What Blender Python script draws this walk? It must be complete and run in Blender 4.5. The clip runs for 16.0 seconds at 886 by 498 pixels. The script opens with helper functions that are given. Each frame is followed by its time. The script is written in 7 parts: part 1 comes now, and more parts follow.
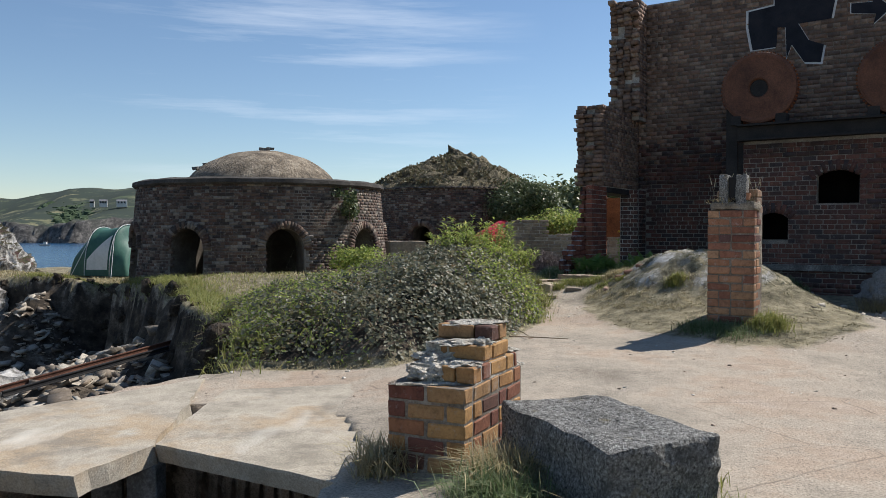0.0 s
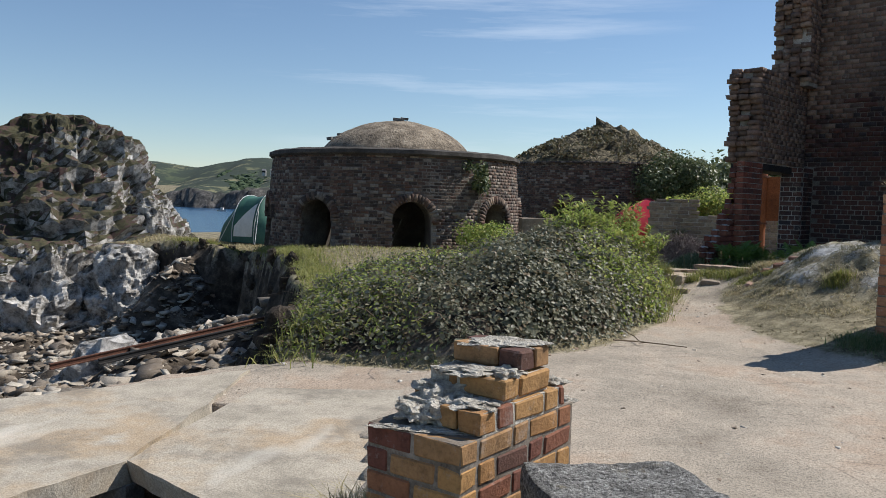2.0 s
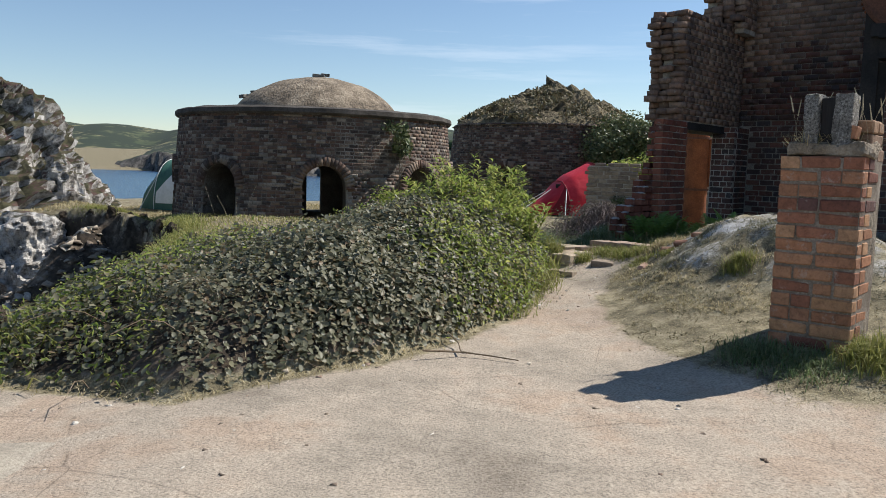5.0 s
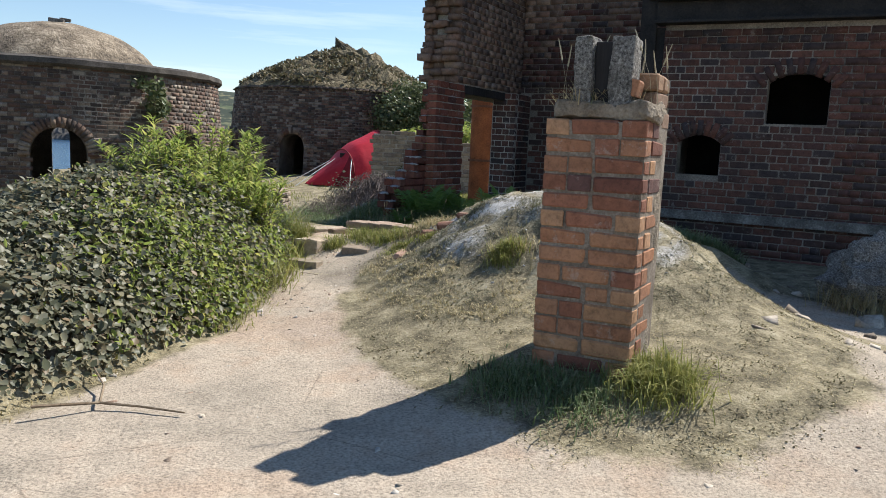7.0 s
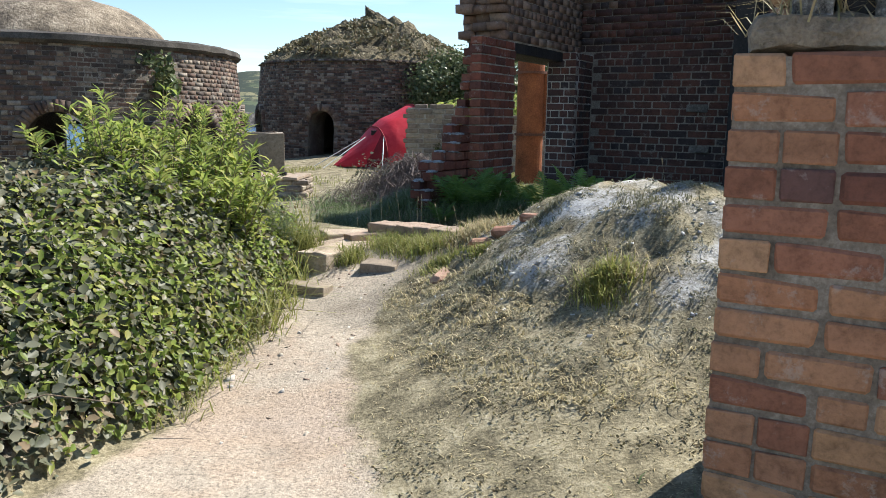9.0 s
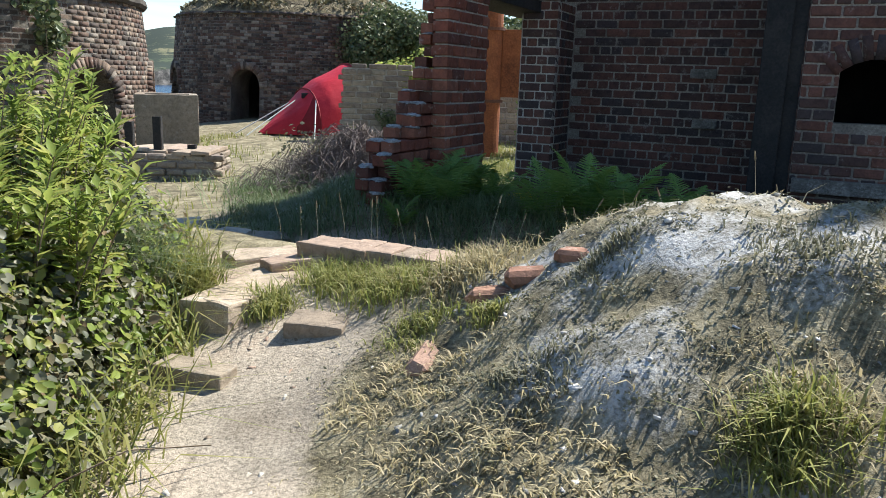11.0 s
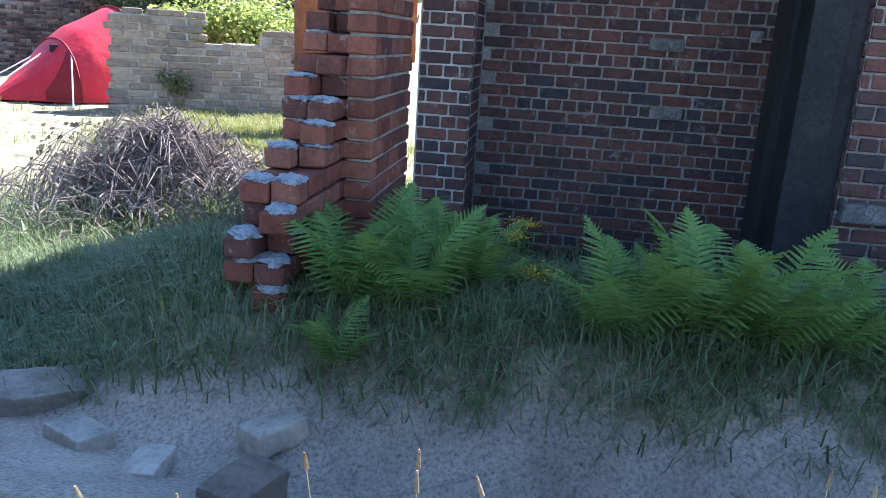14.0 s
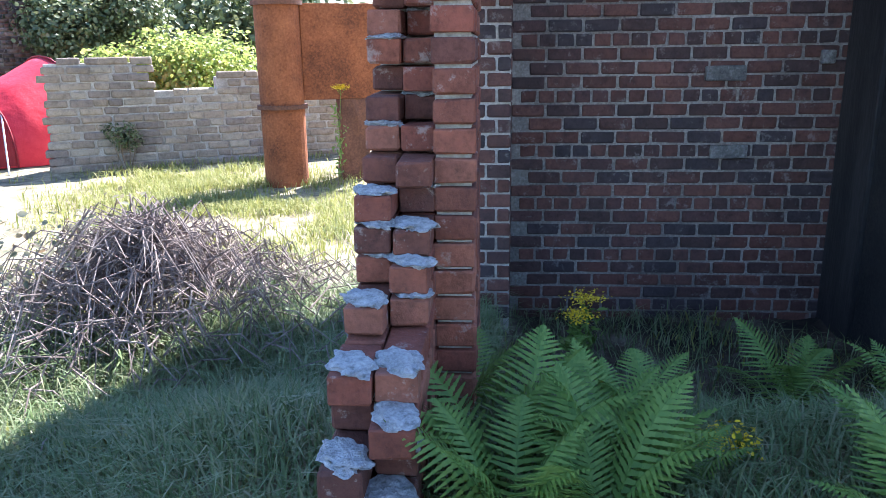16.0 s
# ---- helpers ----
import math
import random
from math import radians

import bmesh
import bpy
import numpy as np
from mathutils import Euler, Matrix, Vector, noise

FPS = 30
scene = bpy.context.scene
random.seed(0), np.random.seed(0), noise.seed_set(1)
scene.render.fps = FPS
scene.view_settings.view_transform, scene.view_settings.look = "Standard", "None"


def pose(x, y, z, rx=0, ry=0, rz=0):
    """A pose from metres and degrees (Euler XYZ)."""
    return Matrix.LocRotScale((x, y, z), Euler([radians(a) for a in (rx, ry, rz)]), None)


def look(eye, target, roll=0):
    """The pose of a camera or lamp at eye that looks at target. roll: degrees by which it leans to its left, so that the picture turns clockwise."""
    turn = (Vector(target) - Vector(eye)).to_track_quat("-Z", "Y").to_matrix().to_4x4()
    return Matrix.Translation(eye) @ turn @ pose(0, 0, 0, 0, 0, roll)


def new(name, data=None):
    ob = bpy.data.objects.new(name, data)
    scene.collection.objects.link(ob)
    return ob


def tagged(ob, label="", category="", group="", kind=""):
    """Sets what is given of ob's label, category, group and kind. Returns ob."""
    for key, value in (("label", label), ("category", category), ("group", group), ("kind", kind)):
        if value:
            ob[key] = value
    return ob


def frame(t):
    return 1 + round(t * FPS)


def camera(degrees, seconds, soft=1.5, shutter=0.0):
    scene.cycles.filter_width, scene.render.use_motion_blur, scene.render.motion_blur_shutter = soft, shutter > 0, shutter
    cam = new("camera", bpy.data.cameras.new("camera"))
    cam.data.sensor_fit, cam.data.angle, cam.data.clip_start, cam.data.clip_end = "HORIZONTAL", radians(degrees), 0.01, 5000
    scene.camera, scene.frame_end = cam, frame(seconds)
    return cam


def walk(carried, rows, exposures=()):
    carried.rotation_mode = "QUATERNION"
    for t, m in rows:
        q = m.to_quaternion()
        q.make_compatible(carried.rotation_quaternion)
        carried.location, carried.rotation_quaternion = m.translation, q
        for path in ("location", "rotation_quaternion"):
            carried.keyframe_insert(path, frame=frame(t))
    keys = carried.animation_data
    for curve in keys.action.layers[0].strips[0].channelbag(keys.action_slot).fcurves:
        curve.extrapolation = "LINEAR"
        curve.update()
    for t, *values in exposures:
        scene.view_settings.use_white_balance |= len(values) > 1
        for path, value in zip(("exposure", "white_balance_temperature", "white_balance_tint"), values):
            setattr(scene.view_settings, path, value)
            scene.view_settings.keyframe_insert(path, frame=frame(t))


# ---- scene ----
cam = camera(60.2, 16.0, 0.55)
METRES, EYE, TILT, LEAN, TURN = 14.0, 1.31, -1.5, 0.0, 0.0
ROWS = [
    (0.0, 0.0, 0.0, 0.0, 0.0, 0.0, -0.0),
    (0.5, 0.0072, 0.0254, 0.0018, 2.12, -1.63, 0.32),
    (1.0, 0.0184, 0.0469, 0.0037, 7.33, -1.39, -1.19),
    (1.5, 0.0297, 0.0697, 0.0038, 10.15, -1.93, -1.54),
    (2.0, 0.0411, 0.0931, 0.0054, 11.54, -2.09, -1.86),
    (2.5, 0.0605, 0.114, 0.0073, 16.66, -2.25, -4.11),
    (3.0, 0.0768, 0.1416, 0.0065, 15.32, -2.2, -2.59),
    (5.5, 0.1352, 0.2705, 0.0137, 5.48, -5.45, -2.15),
    (6.0, 0.1444, 0.2996, 0.0148, -1.05, -5.94, -3.1),
    (6.5, 0.156, 0.3328, 0.0141, -2.75, -6.05, -2.55),
    (7.0, 0.1646, 0.365, 0.0144, -4.58, -6.45, -2.47),
    (7.5, 0.1672, 0.3995, 0.0157, -5.14, -7.7, -1.74),
    (8.0, 0.1693, 0.4359, 0.0156, -1.61, -8.22, -0.85),
    (10.5, 0.1621, 0.6175, 0.0197, -4.65, -9.7, -0.91),
    (11.0, 0.1595, 0.653, 0.0212, -6.77, -11.1, -1.61),
    (11.5, 0.1554, 0.6888, 0.0219, -5.84, -11.64, -2.1),
    (12.0, 0.1473, 0.7245, 0.024, -9.44, -12.47, -1.88),
    (12.5, 0.1433, 0.7602, 0.0251, -11.25, -11.92, -1.07),
    (13.0, 0.1393, 0.7936, 0.0267, -17.45, -12.88, -1.06),
    (13.5, 0.1368, 0.8287, 0.0286, -23.35, -12.57, -1.55),
    (14.0, 0.134, 0.8654, 0.0335, -23.64, -14.17, -2.79),
    (14.5, 0.1331, 0.8904, 0.04, -25.31, -14.33, -2.95),
    (15.0, 0.1337, 0.9172, 0.0453, -22.98, -13.57, -1.92),
    (15.5, 0.1303, 0.934, 0.0518, -24.57, -14.21, -2.08),
    (16.0, 0.1254, 0.9535, 0.0525, -28.56, -13.51, 1.44),
]
EXPOSURES = [(0.0, 0.24, 6350, 10), (3.0, 0.17, 6300, 10), (5.5, 0.44, 6500, 10), (8.0, 0.82, 6450, 9), (10.5, 1.05, 6350, 7), (12.5, 0.98, 6300, 7), (13.0, 1.03, 6100, 8), (13.5, 1.64, 5550, 13), (14.0, 2.42, 5700, 13), (14.5, 2.76, 5850, 14), (15.0, 2.83, 5900, 14), (16.0, 2.66, 5850, 15)]
walk(cam, [(t, pose(0, 0, EYE, TILT, LEAN, TURN) @ pose(METRES * x, METRES * y, METRES * z, 90 + pitch, roll, yaw)) for t, x, y, z, yaw, pitch, roll in ROWS], EXPOSURES)

# ---- light ----
SUN_AZ = math.atan2(0.83, 0.55)   # clockwise from +y, radians
SUN_EL = radians(47.5)
world = bpy.data.worlds.new("world")
scene.world = world
world.use_nodes = True
wn = world.node_tree
sky = wn.nodes.new("ShaderNodeTexSky")
sky.sky_type = "NISHITA"
sky.sun_disc = False
sky.sun_elevation, sky.sun_rotation = SUN_EL, SUN_AZ
sky.air_density, sky.dust_density, sky.ozone_density = 1.0, 0.0, 3.0
# thin high cloud streaks mixed over the sky
wco = wn.nodes.new("ShaderNodeTexCoord")
wmap = wn.nodes.new("ShaderNodeMapping")
wmap.inputs["Scale"].default_value = (1.6, 2.5, 22.0)
wmap.inputs["Rotation"].default_value = (0.0, radians(-9), 0.0)
wnoi = wn.nodes.new("ShaderNodeTexNoise")
wnoi.inputs["Scale"].default_value = 1.5
wnoi.inputs["Detail"].default_value = 7
wnoi.inputs["Roughness"].default_value = 0.62
wramp = wn.nodes.new("ShaderNodeValToRGB")
wramp.color_ramp.elements[0].position = 0.51
wramp.color_ramp.elements[1].position = 0.85
wramp.color_ramp.elements[1].color = (0.5, 0.5, 0.5, 1)
wmix = wn.nodes.new("ShaderNodeMixRGB")
wmix.inputs[2].default_value = (9.0, 9.6, 10.5, 1)
wn.links.new(wco.outputs["Generated"], wmap.inputs[0])
wn.links.new(wmap.outputs[0], wnoi.inputs["Vector"])
wn.links.new(wnoi.outputs["Fac"], wramp.inputs[0])
# the wisps gather in one part of the sky
wdot = wn.nodes.new("ShaderNodeVectorMath")
wdot.operation = "DOT_PRODUCT"
wdot.inputs[1].default_value = Vector((-0.17, 0.96, 0.215)).normalized()
wgather = wn.nodes.new("ShaderNodeMapRange")
wgather.inputs[1].default_value, wgather.inputs[2].default_value = 0.955, 0.992
wgather.inputs[3].default_value, wgather.inputs[4].default_value = 0.0, 1.0
wmul = wn.nodes.new("ShaderNodeMath")
wmul.operation = "MULTIPLY"
wn.links.new(wco.outputs["Generated"], wdot.inputs[0])
wn.links.new(wdot.outputs["Value"], wgather.inputs[0])
wn.links.new(wramp.outputs[0], wmul.inputs[0])
wn.links.new(wgather.outputs[0], wmul.inputs[1])
wn.links.new(wmul.outputs[0], wmix.inputs[0])
wn.links.new(sky.outputs[0], wmix.inputs[1])
wn.links.new(wmix.outputs[0], wn.nodes["Background"].inputs[0])
wn.nodes["Background"].inputs[1].default_value = 0.093
sun_data = bpy.data.lights.new("sun", "SUN")
sun_data.energy, sun_data.angle, sun_data.color = 5.0, radians(0.5), (1.0, 0.95, 0.88)
sun = new("sun", sun_data)
SUN_DIR = Vector((0.834 * math.cos(SUN_EL), 0.552 * math.cos(SUN_EL), math.sin(SUN_EL)))
sun.matrix_world = look(SUN_DIR * 60, (0, 0, 0))


# ---- materials ----
class Nodes:
    """A small node writer for one material."""

    def __init__(self, name):
        self.m = bpy.data.materials.new(name)
        self.m.use_nodes = True
        self.t = self.m.node_tree
        self.b = self.t.nodes["Principled BSDF"]
        self.b.inputs["Specular IOR Level"].default_value = 0.25
        self.pos = self.n("ShaderNodeNewGeometry")

    def n(self, kind):
        return self.t.nodes.new(kind)

    def put(self, socket, value):
        if isinstance(value, bpy.types.NodeSocket):
            self.t.links.new(value, socket)
        else:
            socket.default_value = value

    def noise(self, scale, detail=5, rough=0.6, stretch=None, vector=None):
        node = self.n("ShaderNodeTexNoise")
        node.inputs["Scale"].default_value = scale
        node.inputs["Detail"].default_value = detail
        node.inputs["Roughness"].default_value = rough
        src = vector or self.pos.outputs["Position"]
        if stretch:
            mp = self.n("ShaderNodeMapping")
            mp.inputs["Scale"].default_value = stretch
            self.put(mp.inputs[0], src)
            src = mp.outputs[0]
        self.put(node.inputs["Vector"], src)
        return node.outputs["Fac"]

    def voronoi(self, scale, feature="F1", out="Distance"):
        node = self.n("ShaderNodeTexVoronoi")
        node.feature = feature
        node.inputs["Scale"].default_value = scale
        self.put(node.inputs["Vector"], self.pos.outputs["Position"])
        return node.outputs[out]

    def ramp(self, fac, stops):
        node = self.n("ShaderNodeValToRGB")
        els = node.color_ramp.elements
        while len(els) < len(stops):
            els.new(0.5)
        for e, (p, c) in zip(els, stops):
            e.position = p
            e.color = (*c, 1) if isinstance(c, tuple) else (c, c, c, 1)
        self.put(node.inputs[0], fac)
        return node.outputs[0]

    def mix(self, fac, a, b, mode="MIX"):
        node = self.n("ShaderNodeMixRGB")
        node.blend_type = mode
        for s, val in zip(node.inputs, (fac, a, b)):
            self.put(s, (*val, 1) if isinstance(val, tuple) else val)
        return node.outputs[0]

    def math(self, op, a, b=0.0, clamp=False):
        node = self.n("ShaderNodeMath")
        node.operation, node.use_clamp = op, clamp
        self.put(node.inputs[0], a)
        self.put(node.inputs[1], b)
        return node.outputs[0]

    def rand(self):
        info = self.n("ShaderNodeObjectInfo")
        s = self.math("ADD", info.outputs["Random"], self.pos.outputs["Random Per Island"])
        return self.math("FRACT", s)

    def zone(self, name="zone"):
        at = self.n("ShaderNodeAttribute")
        at.attribute_name = name
        sp = self.n("ShaderNodeSeparateColor")
        self.put(sp.inputs[0], at.outputs["Color"])
        return sp.outputs

    def done(self, color, rough=0.9, bump=None, strength=0.3, dist=0.02, metal=0.0):
        self.put(self.b.inputs["Base Color"], (*color, 1) if isinstance(color, tuple) else color)
        self.put(self.b.inputs["Roughness"], rough)
        self.b.inputs["Metallic"].default_value = metal
        if bump is not None:
            bn = self.n("ShaderNodeBump")
            bn.inputs["Strength"].default_value = strength
            bn.inputs["Distance"].default_value = dist
            self.put(bn.inputs["Height"], bump)
            self.put(self.b.inputs["Normal"], bn.outputs[0])
        return self.m


def surface(name, dark, mid, light, coarse=1.5, fine=40, rough=0.9, strength=0.4, dist=0.01, metal=0.0, stretch=None):
    """Two scales of noise between three colours, with a fine relief."""
    k = Nodes(name)
    a = k.noise(coarse, 6, 0.65, stretch)
    b = k.noise(fine, 4, 0.7, stretch)
    s = k.math("ADD", k.math("MULTIPLY", a, 0.6), k.math("MULTIPLY", b, 0.4))
    col = k.ramp(s, [(0.36, dark), (0.5, mid), (0.64, light)])
    return k.done(col, rough, b, strength, dist, metal)


def brick_material(name, palette, soot_and_shade=(0.03, 0.028, 0.027), soot_amount=0.5, pale=(0.45, 0.42, 0.38), pale_amount=0.2, rough=0.85):
    k = Nodes(name)
    n = len(palette)
    col = k.ramp(k.rand(), [(i / n, c) for i, c in enumerate(palette)])
    col.node.color_ramp.interpolation = "CONSTANT"
    fine = k.noise(55, 4, 0.7)
    col = k.mix(0.55, col, k.ramp(fine, [(0.3, 0.45), (0.5, 0.85), (0.7, 1.0)]), "MULTIPLY")
    blotch = k.noise(13, 5, 0.7)
    col = k.mix(0.75, col, k.ramp(blotch, [(0.32, 0.5), (0.47, 0.9), (0.62, 1.1)]), "MULTIPLY")
    big = k.noise(1.1, 6, 0.7)
    col = k.mix(k.math("MULTIPLY", k.ramp(big, [(0.45, 0.0), (0.68, 1.0)]), soot_amount), col, soot_and_shade)
    spots = k.noise(9, 6, 0.75)
    col = k.mix(k.math("MULTIPLY", k.ramp(spots, [(0.58, 0.0), (0.66, 1.0)]), pale_amount), col, pale)
    return k.done(col, rough, k.math("ADD", fine, blotch), 0.7, 0.008)


def leaf_material(name, palette, gloss=0.45, through_amount=0.25):
    k = Nodes(name)
    n = len(palette)
    col = k.ramp(k.rand(), [(i / (n - 1), c) for i, c in enumerate(palette)])
    k.done(col, gloss)
    tr = k.n("ShaderNodeBsdfTranslucent")
    k.put(tr.inputs[0], col)
    mx = k.n("ShaderNodeMixShader")
    mx.inputs[0].default_value = through_amount
    k.put(mx.inputs[1], k.b.outputs[0])
    k.put(mx.inputs[2], tr.outputs[0])
    k.put(k.t.nodes["Material Output"].inputs[0], mx.outputs[0])
    return k.m


PIER_BRICK = brick_material("pier_brick", [(0.42, 0.2, 0.11), (0.4, 0.2, 0.115), (0.5, 0.28, 0.15), (0.36, 0.16, 0.1), (0.44, 0.23, 0.13), (0.2, 0.085, 0.06), (0.46, 0.22, 0.12), (0.38, 0.19, 0.11), (0.15, 0.08, 0.07), (0.52, 0.3, 0.17), (0.3, 0.13, 0.08)], soot_amount=0.35, pale_amount=0.35)
PILLAR_BRICK = brick_material("pillar_brick", [(0.15, 0.075, 0.055), (0.44, 0.23, 0.09), (0.27, 0.11, 0.065), (0.5, 0.28, 0.11), (0.2, 0.08, 0.055), (0.36, 0.16, 0.08), (0.42, 0.24, 0.11)], soot_amount=0.3, pale_amount=0.25)
HOUSE_BRICK = brick_material("house_brick", [(0.09, 0.052, 0.045), (0.145, 0.068, 0.053), (0.11, 0.056, 0.048), (0.17, 0.077, 0.058), (0.072, 0.053, 0.053), (0.135, 0.06, 0.045)], soot_amount=0.65, pale_amount=0.25)
# Paler weathered palette for the upper wall; HOUSE_BRICK is darkened to deepen shade below.
UPPER_BRICK = brick_material("upper_house_brick", [(0.2, 0.13, 0.095), (0.3, 0.2, 0.145), (0.24, 0.15, 0.105), (0.34, 0.235, 0.17), (0.17, 0.115, 0.09), (0.28, 0.17, 0.12)], soot_amount=0.45, pale_amount=0.3)
RAGGED_BRICK = brick_material("ragged_brick", [(0.2, 0.072, 0.047), (0.29, 0.1, 0.062), (0.25, 0.08, 0.052), (0.15, 0.06, 0.045), (0.31, 0.12, 0.077)], soot_amount=0.35, pale_amount=0.4)
KILN_BRICK = brick_material("kiln_brick", [(0.075, 0.055, 0.045), (0.18, 0.125, 0.092), (0.12, 0.075, 0.057), (0.26, 0.19, 0.14), (0.14, 0.08, 0.058), (0.1, 0.075, 0.062), (0.3, 0.25, 0.2), (0.17, 0.11, 0.08)], soot_amount=0.55, pale_amount=0.4)
YARD_STONE = brick_material("yard_stone", [(0.3, 0.24, 0.18), (0.38, 0.31, 0.23), (0.34, 0.27, 0.2), (0.26, 0.21, 0.17), (0.4, 0.34, 0.26)], soot_amount=0.3, pale_amount=0.25)
RUBBLE_STONE = brick_material("rubble_stone", [(0.24, 0.2, 0.155), (0.44, 0.38, 0.3), (0.32, 0.26, 0.2), (0.56, 0.5, 0.41), (0.2, 0.16, 0.12), (0.5, 0.44, 0.36)], soot_amount=0.3, pale_amount=0.3)
FLAT_STONE = brick_material("flat_stone", [(0.4, 0.31, 0.23), (0.5, 0.4, 0.3), (0.45, 0.33, 0.25)], soot_amount=0.2, pale_amount=0.5, pale=(0.6, 0.55, 0.48))
MORTAR = surface("lime_mortar", (0.2, 0.175, 0.145), (0.33, 0.3, 0.26), (0.5, 0.47, 0.42), 5, 60)
BURIED_BRICK = brick_material("buried_brick", [(0.36, 0.19, 0.13), (0.44, 0.25, 0.17), (0.3, 0.16, 0.11), (0.42, 0.27, 0.2)], soot_amount=0.3, pale_amount=0.7)
JOINT_MORTAR = surface("old_joint_mortar", (0.1, 0.08, 0.06), (0.2, 0.165, 0.13), (0.34, 0.3, 0.25), 6, 60)
DARK_MORTAR = surface("sooty_mortar", (0.08, 0.07, 0.06), (0.2, 0.175, 0.15), (0.38, 0.34, 0.29), 1.2, 50)
KILN_MORTAR = surface("kiln_mortar", (0.06, 0.05, 0.042), (0.13, 0.11, 0.09), (0.28, 0.25, 0.21), 0.9, 30)
CONCRETE = surface("weathered_concrete", (0.2, 0.18, 0.15), (0.36, 0.32, 0.27), (0.46, 0.42, 0.36), 1.3, 60)
DARK_CONCRETE = surface("weathered_dark_concrete", (0.07, 0.066, 0.06), (0.17, 0.16, 0.145), (0.36, 0.35, 0.32), 3.5, 45, strength=1.0, dist=0.025)
k0 = Nodes("lichened_concrete")
grit, patch = k0.noise(60, 5, 0.75), k0.noise(6, 7, 0.75)
gcol = k0.ramp(grit, [(0.36, (0.06, 0.058, 0.054)), (0.46, (0.21, 0.2, 0.185)), (0.55, (0.34, 0.33, 0.3)), (0.66, (0.6, 0.59, 0.56))])
gcol = k0.mix(k0.ramp(patch, [(0.5, 0.0), (0.64, 0.75)]), gcol, (0.1, 0.095, 0.085))
gcol = k0.mix(k0.ramp(k0.noise(4, 6, 0.7, None), [(0.6, 0.0), (0.68, 0.7)]), gcol, (0.26, 0.22, 0.13))
LICHEN_CONCRETE = k0.done(gcol, 0.95, k0.math("ADD", grit, k0.math("MULTIPLY", patch, 2.0)), 1.0, 0.03)
IRON = surface("black_iron", (0.012, 0.012, 0.013), (0.025, 0.024, 0.024), (0.045, 0.04, 0.036), 2, 40, rough=0.85)
RUST = surface("rust_iron", (0.08, 0.028, 0.013), (0.21, 0.07, 0.028), (0.34, 0.125, 0.05), 1.6, 35, rough=0.8)
DARK_RUST = surface("dark_rust", (0.05, 0.025, 0.018), (0.12, 0.055, 0.035), (0.2, 0.09, 0.055), 1.8, 40, rough=0.75)
TIMBER = surface("tarred_timber", (0.012, 0.012, 0.013), (0.03, 0.028, 0.028), (0.055, 0.05, 0.05), 3, 60, rough=0.7, stretch=(1, 1, 0.12))
TENT_RED = surface("red_tent_cloth", (0.42, 0.018, 0.03), (0.5, 0.025, 0.04), (0.56, 0.04, 0.055), 1.2, 9, rough=0.5, strength=0.25, dist=0.04)
TENT_GREEN = surface("green_tent_cloth", (0.03, 0.09, 0.07), (0.045, 0.12, 0.09), (0.06, 0.15, 0.11), 1.2, 9, rough=0.55)
TENT_WHITE = surface("white_tent_cloth", (0.5, 0.53, 0.5), (0.6, 0.62, 0.6), (0.66, 0.68, 0.66), 1.2, 9, rough=0.6)


# ---- building helpers ----
def ss(a, b, x):
    q = np.clip((x - a) / (b - a), 0, 1)
    return q * q * (3 - 2 * q)


def thing(name, label, category, at=(0, 0, 0), kind="", group=""):
    """An Empty at a thing's base, to which its parts belong."""
    ob = new(name)
    ob.empty_display_size = 0.1
    ob.location = at
    return tagged(ob, label, category, group, kind)


def link(name, mesh, material, parent=None, label=""):
    mesh.materials.clear()
    mesh.materials.append(material)
    ob = new(name, mesh)
    if parent is not None:
        ob.parent = parent
        ob.matrix_parent_inverse = Matrix.Translation(-parent.location)
    if label:
        ob["label"] = label
    return ob


def part(name, bm, material, parent=None, label="", smooth=False):
    """One bmesh as one mesh object, in world coordinates, under its thing."""
    mesh = bpy.data.meshes.new(name)
    bm.to_mesh(mesh)
    bm.free()
    if smooth:
        mesh.polygons.foreach_set("use_smooth", [True] * len(mesh.polygons))
    return link(name, mesh, material, parent, label)


def from_arrays(name, verts, faces, material, parent=None, label="", smooth=False):
    mesh = bpy.data.meshes.new(name)
    verts = np.asarray(verts, dtype=np.float32)
    faces = np.asarray(faces, dtype=np.int32)
    k = faces.shape[1]
    mesh.vertices.add(len(verts))
    mesh.vertices.foreach_set("co", verts.ravel())
    mesh.loops.add(faces.size)
    mesh.loops.foreach_set("vertex_index", faces.ravel())
    mesh.polygons.add(len(faces))
    mesh.polygons.foreach_set("loop_start", np.arange(0, faces.size, k, dtype=np.int32))
    mesh.polygons.foreach_set("loop_total", np.full(len(faces), k, dtype=np.int32))
    if smooth:
        mesh.polygons.foreach_set("use_smooth", np.ones(len(faces), dtype=bool))
    mesh.update(calc_edges=True)
    mesh.validate()
    return link(name, mesh, material, parent, label)


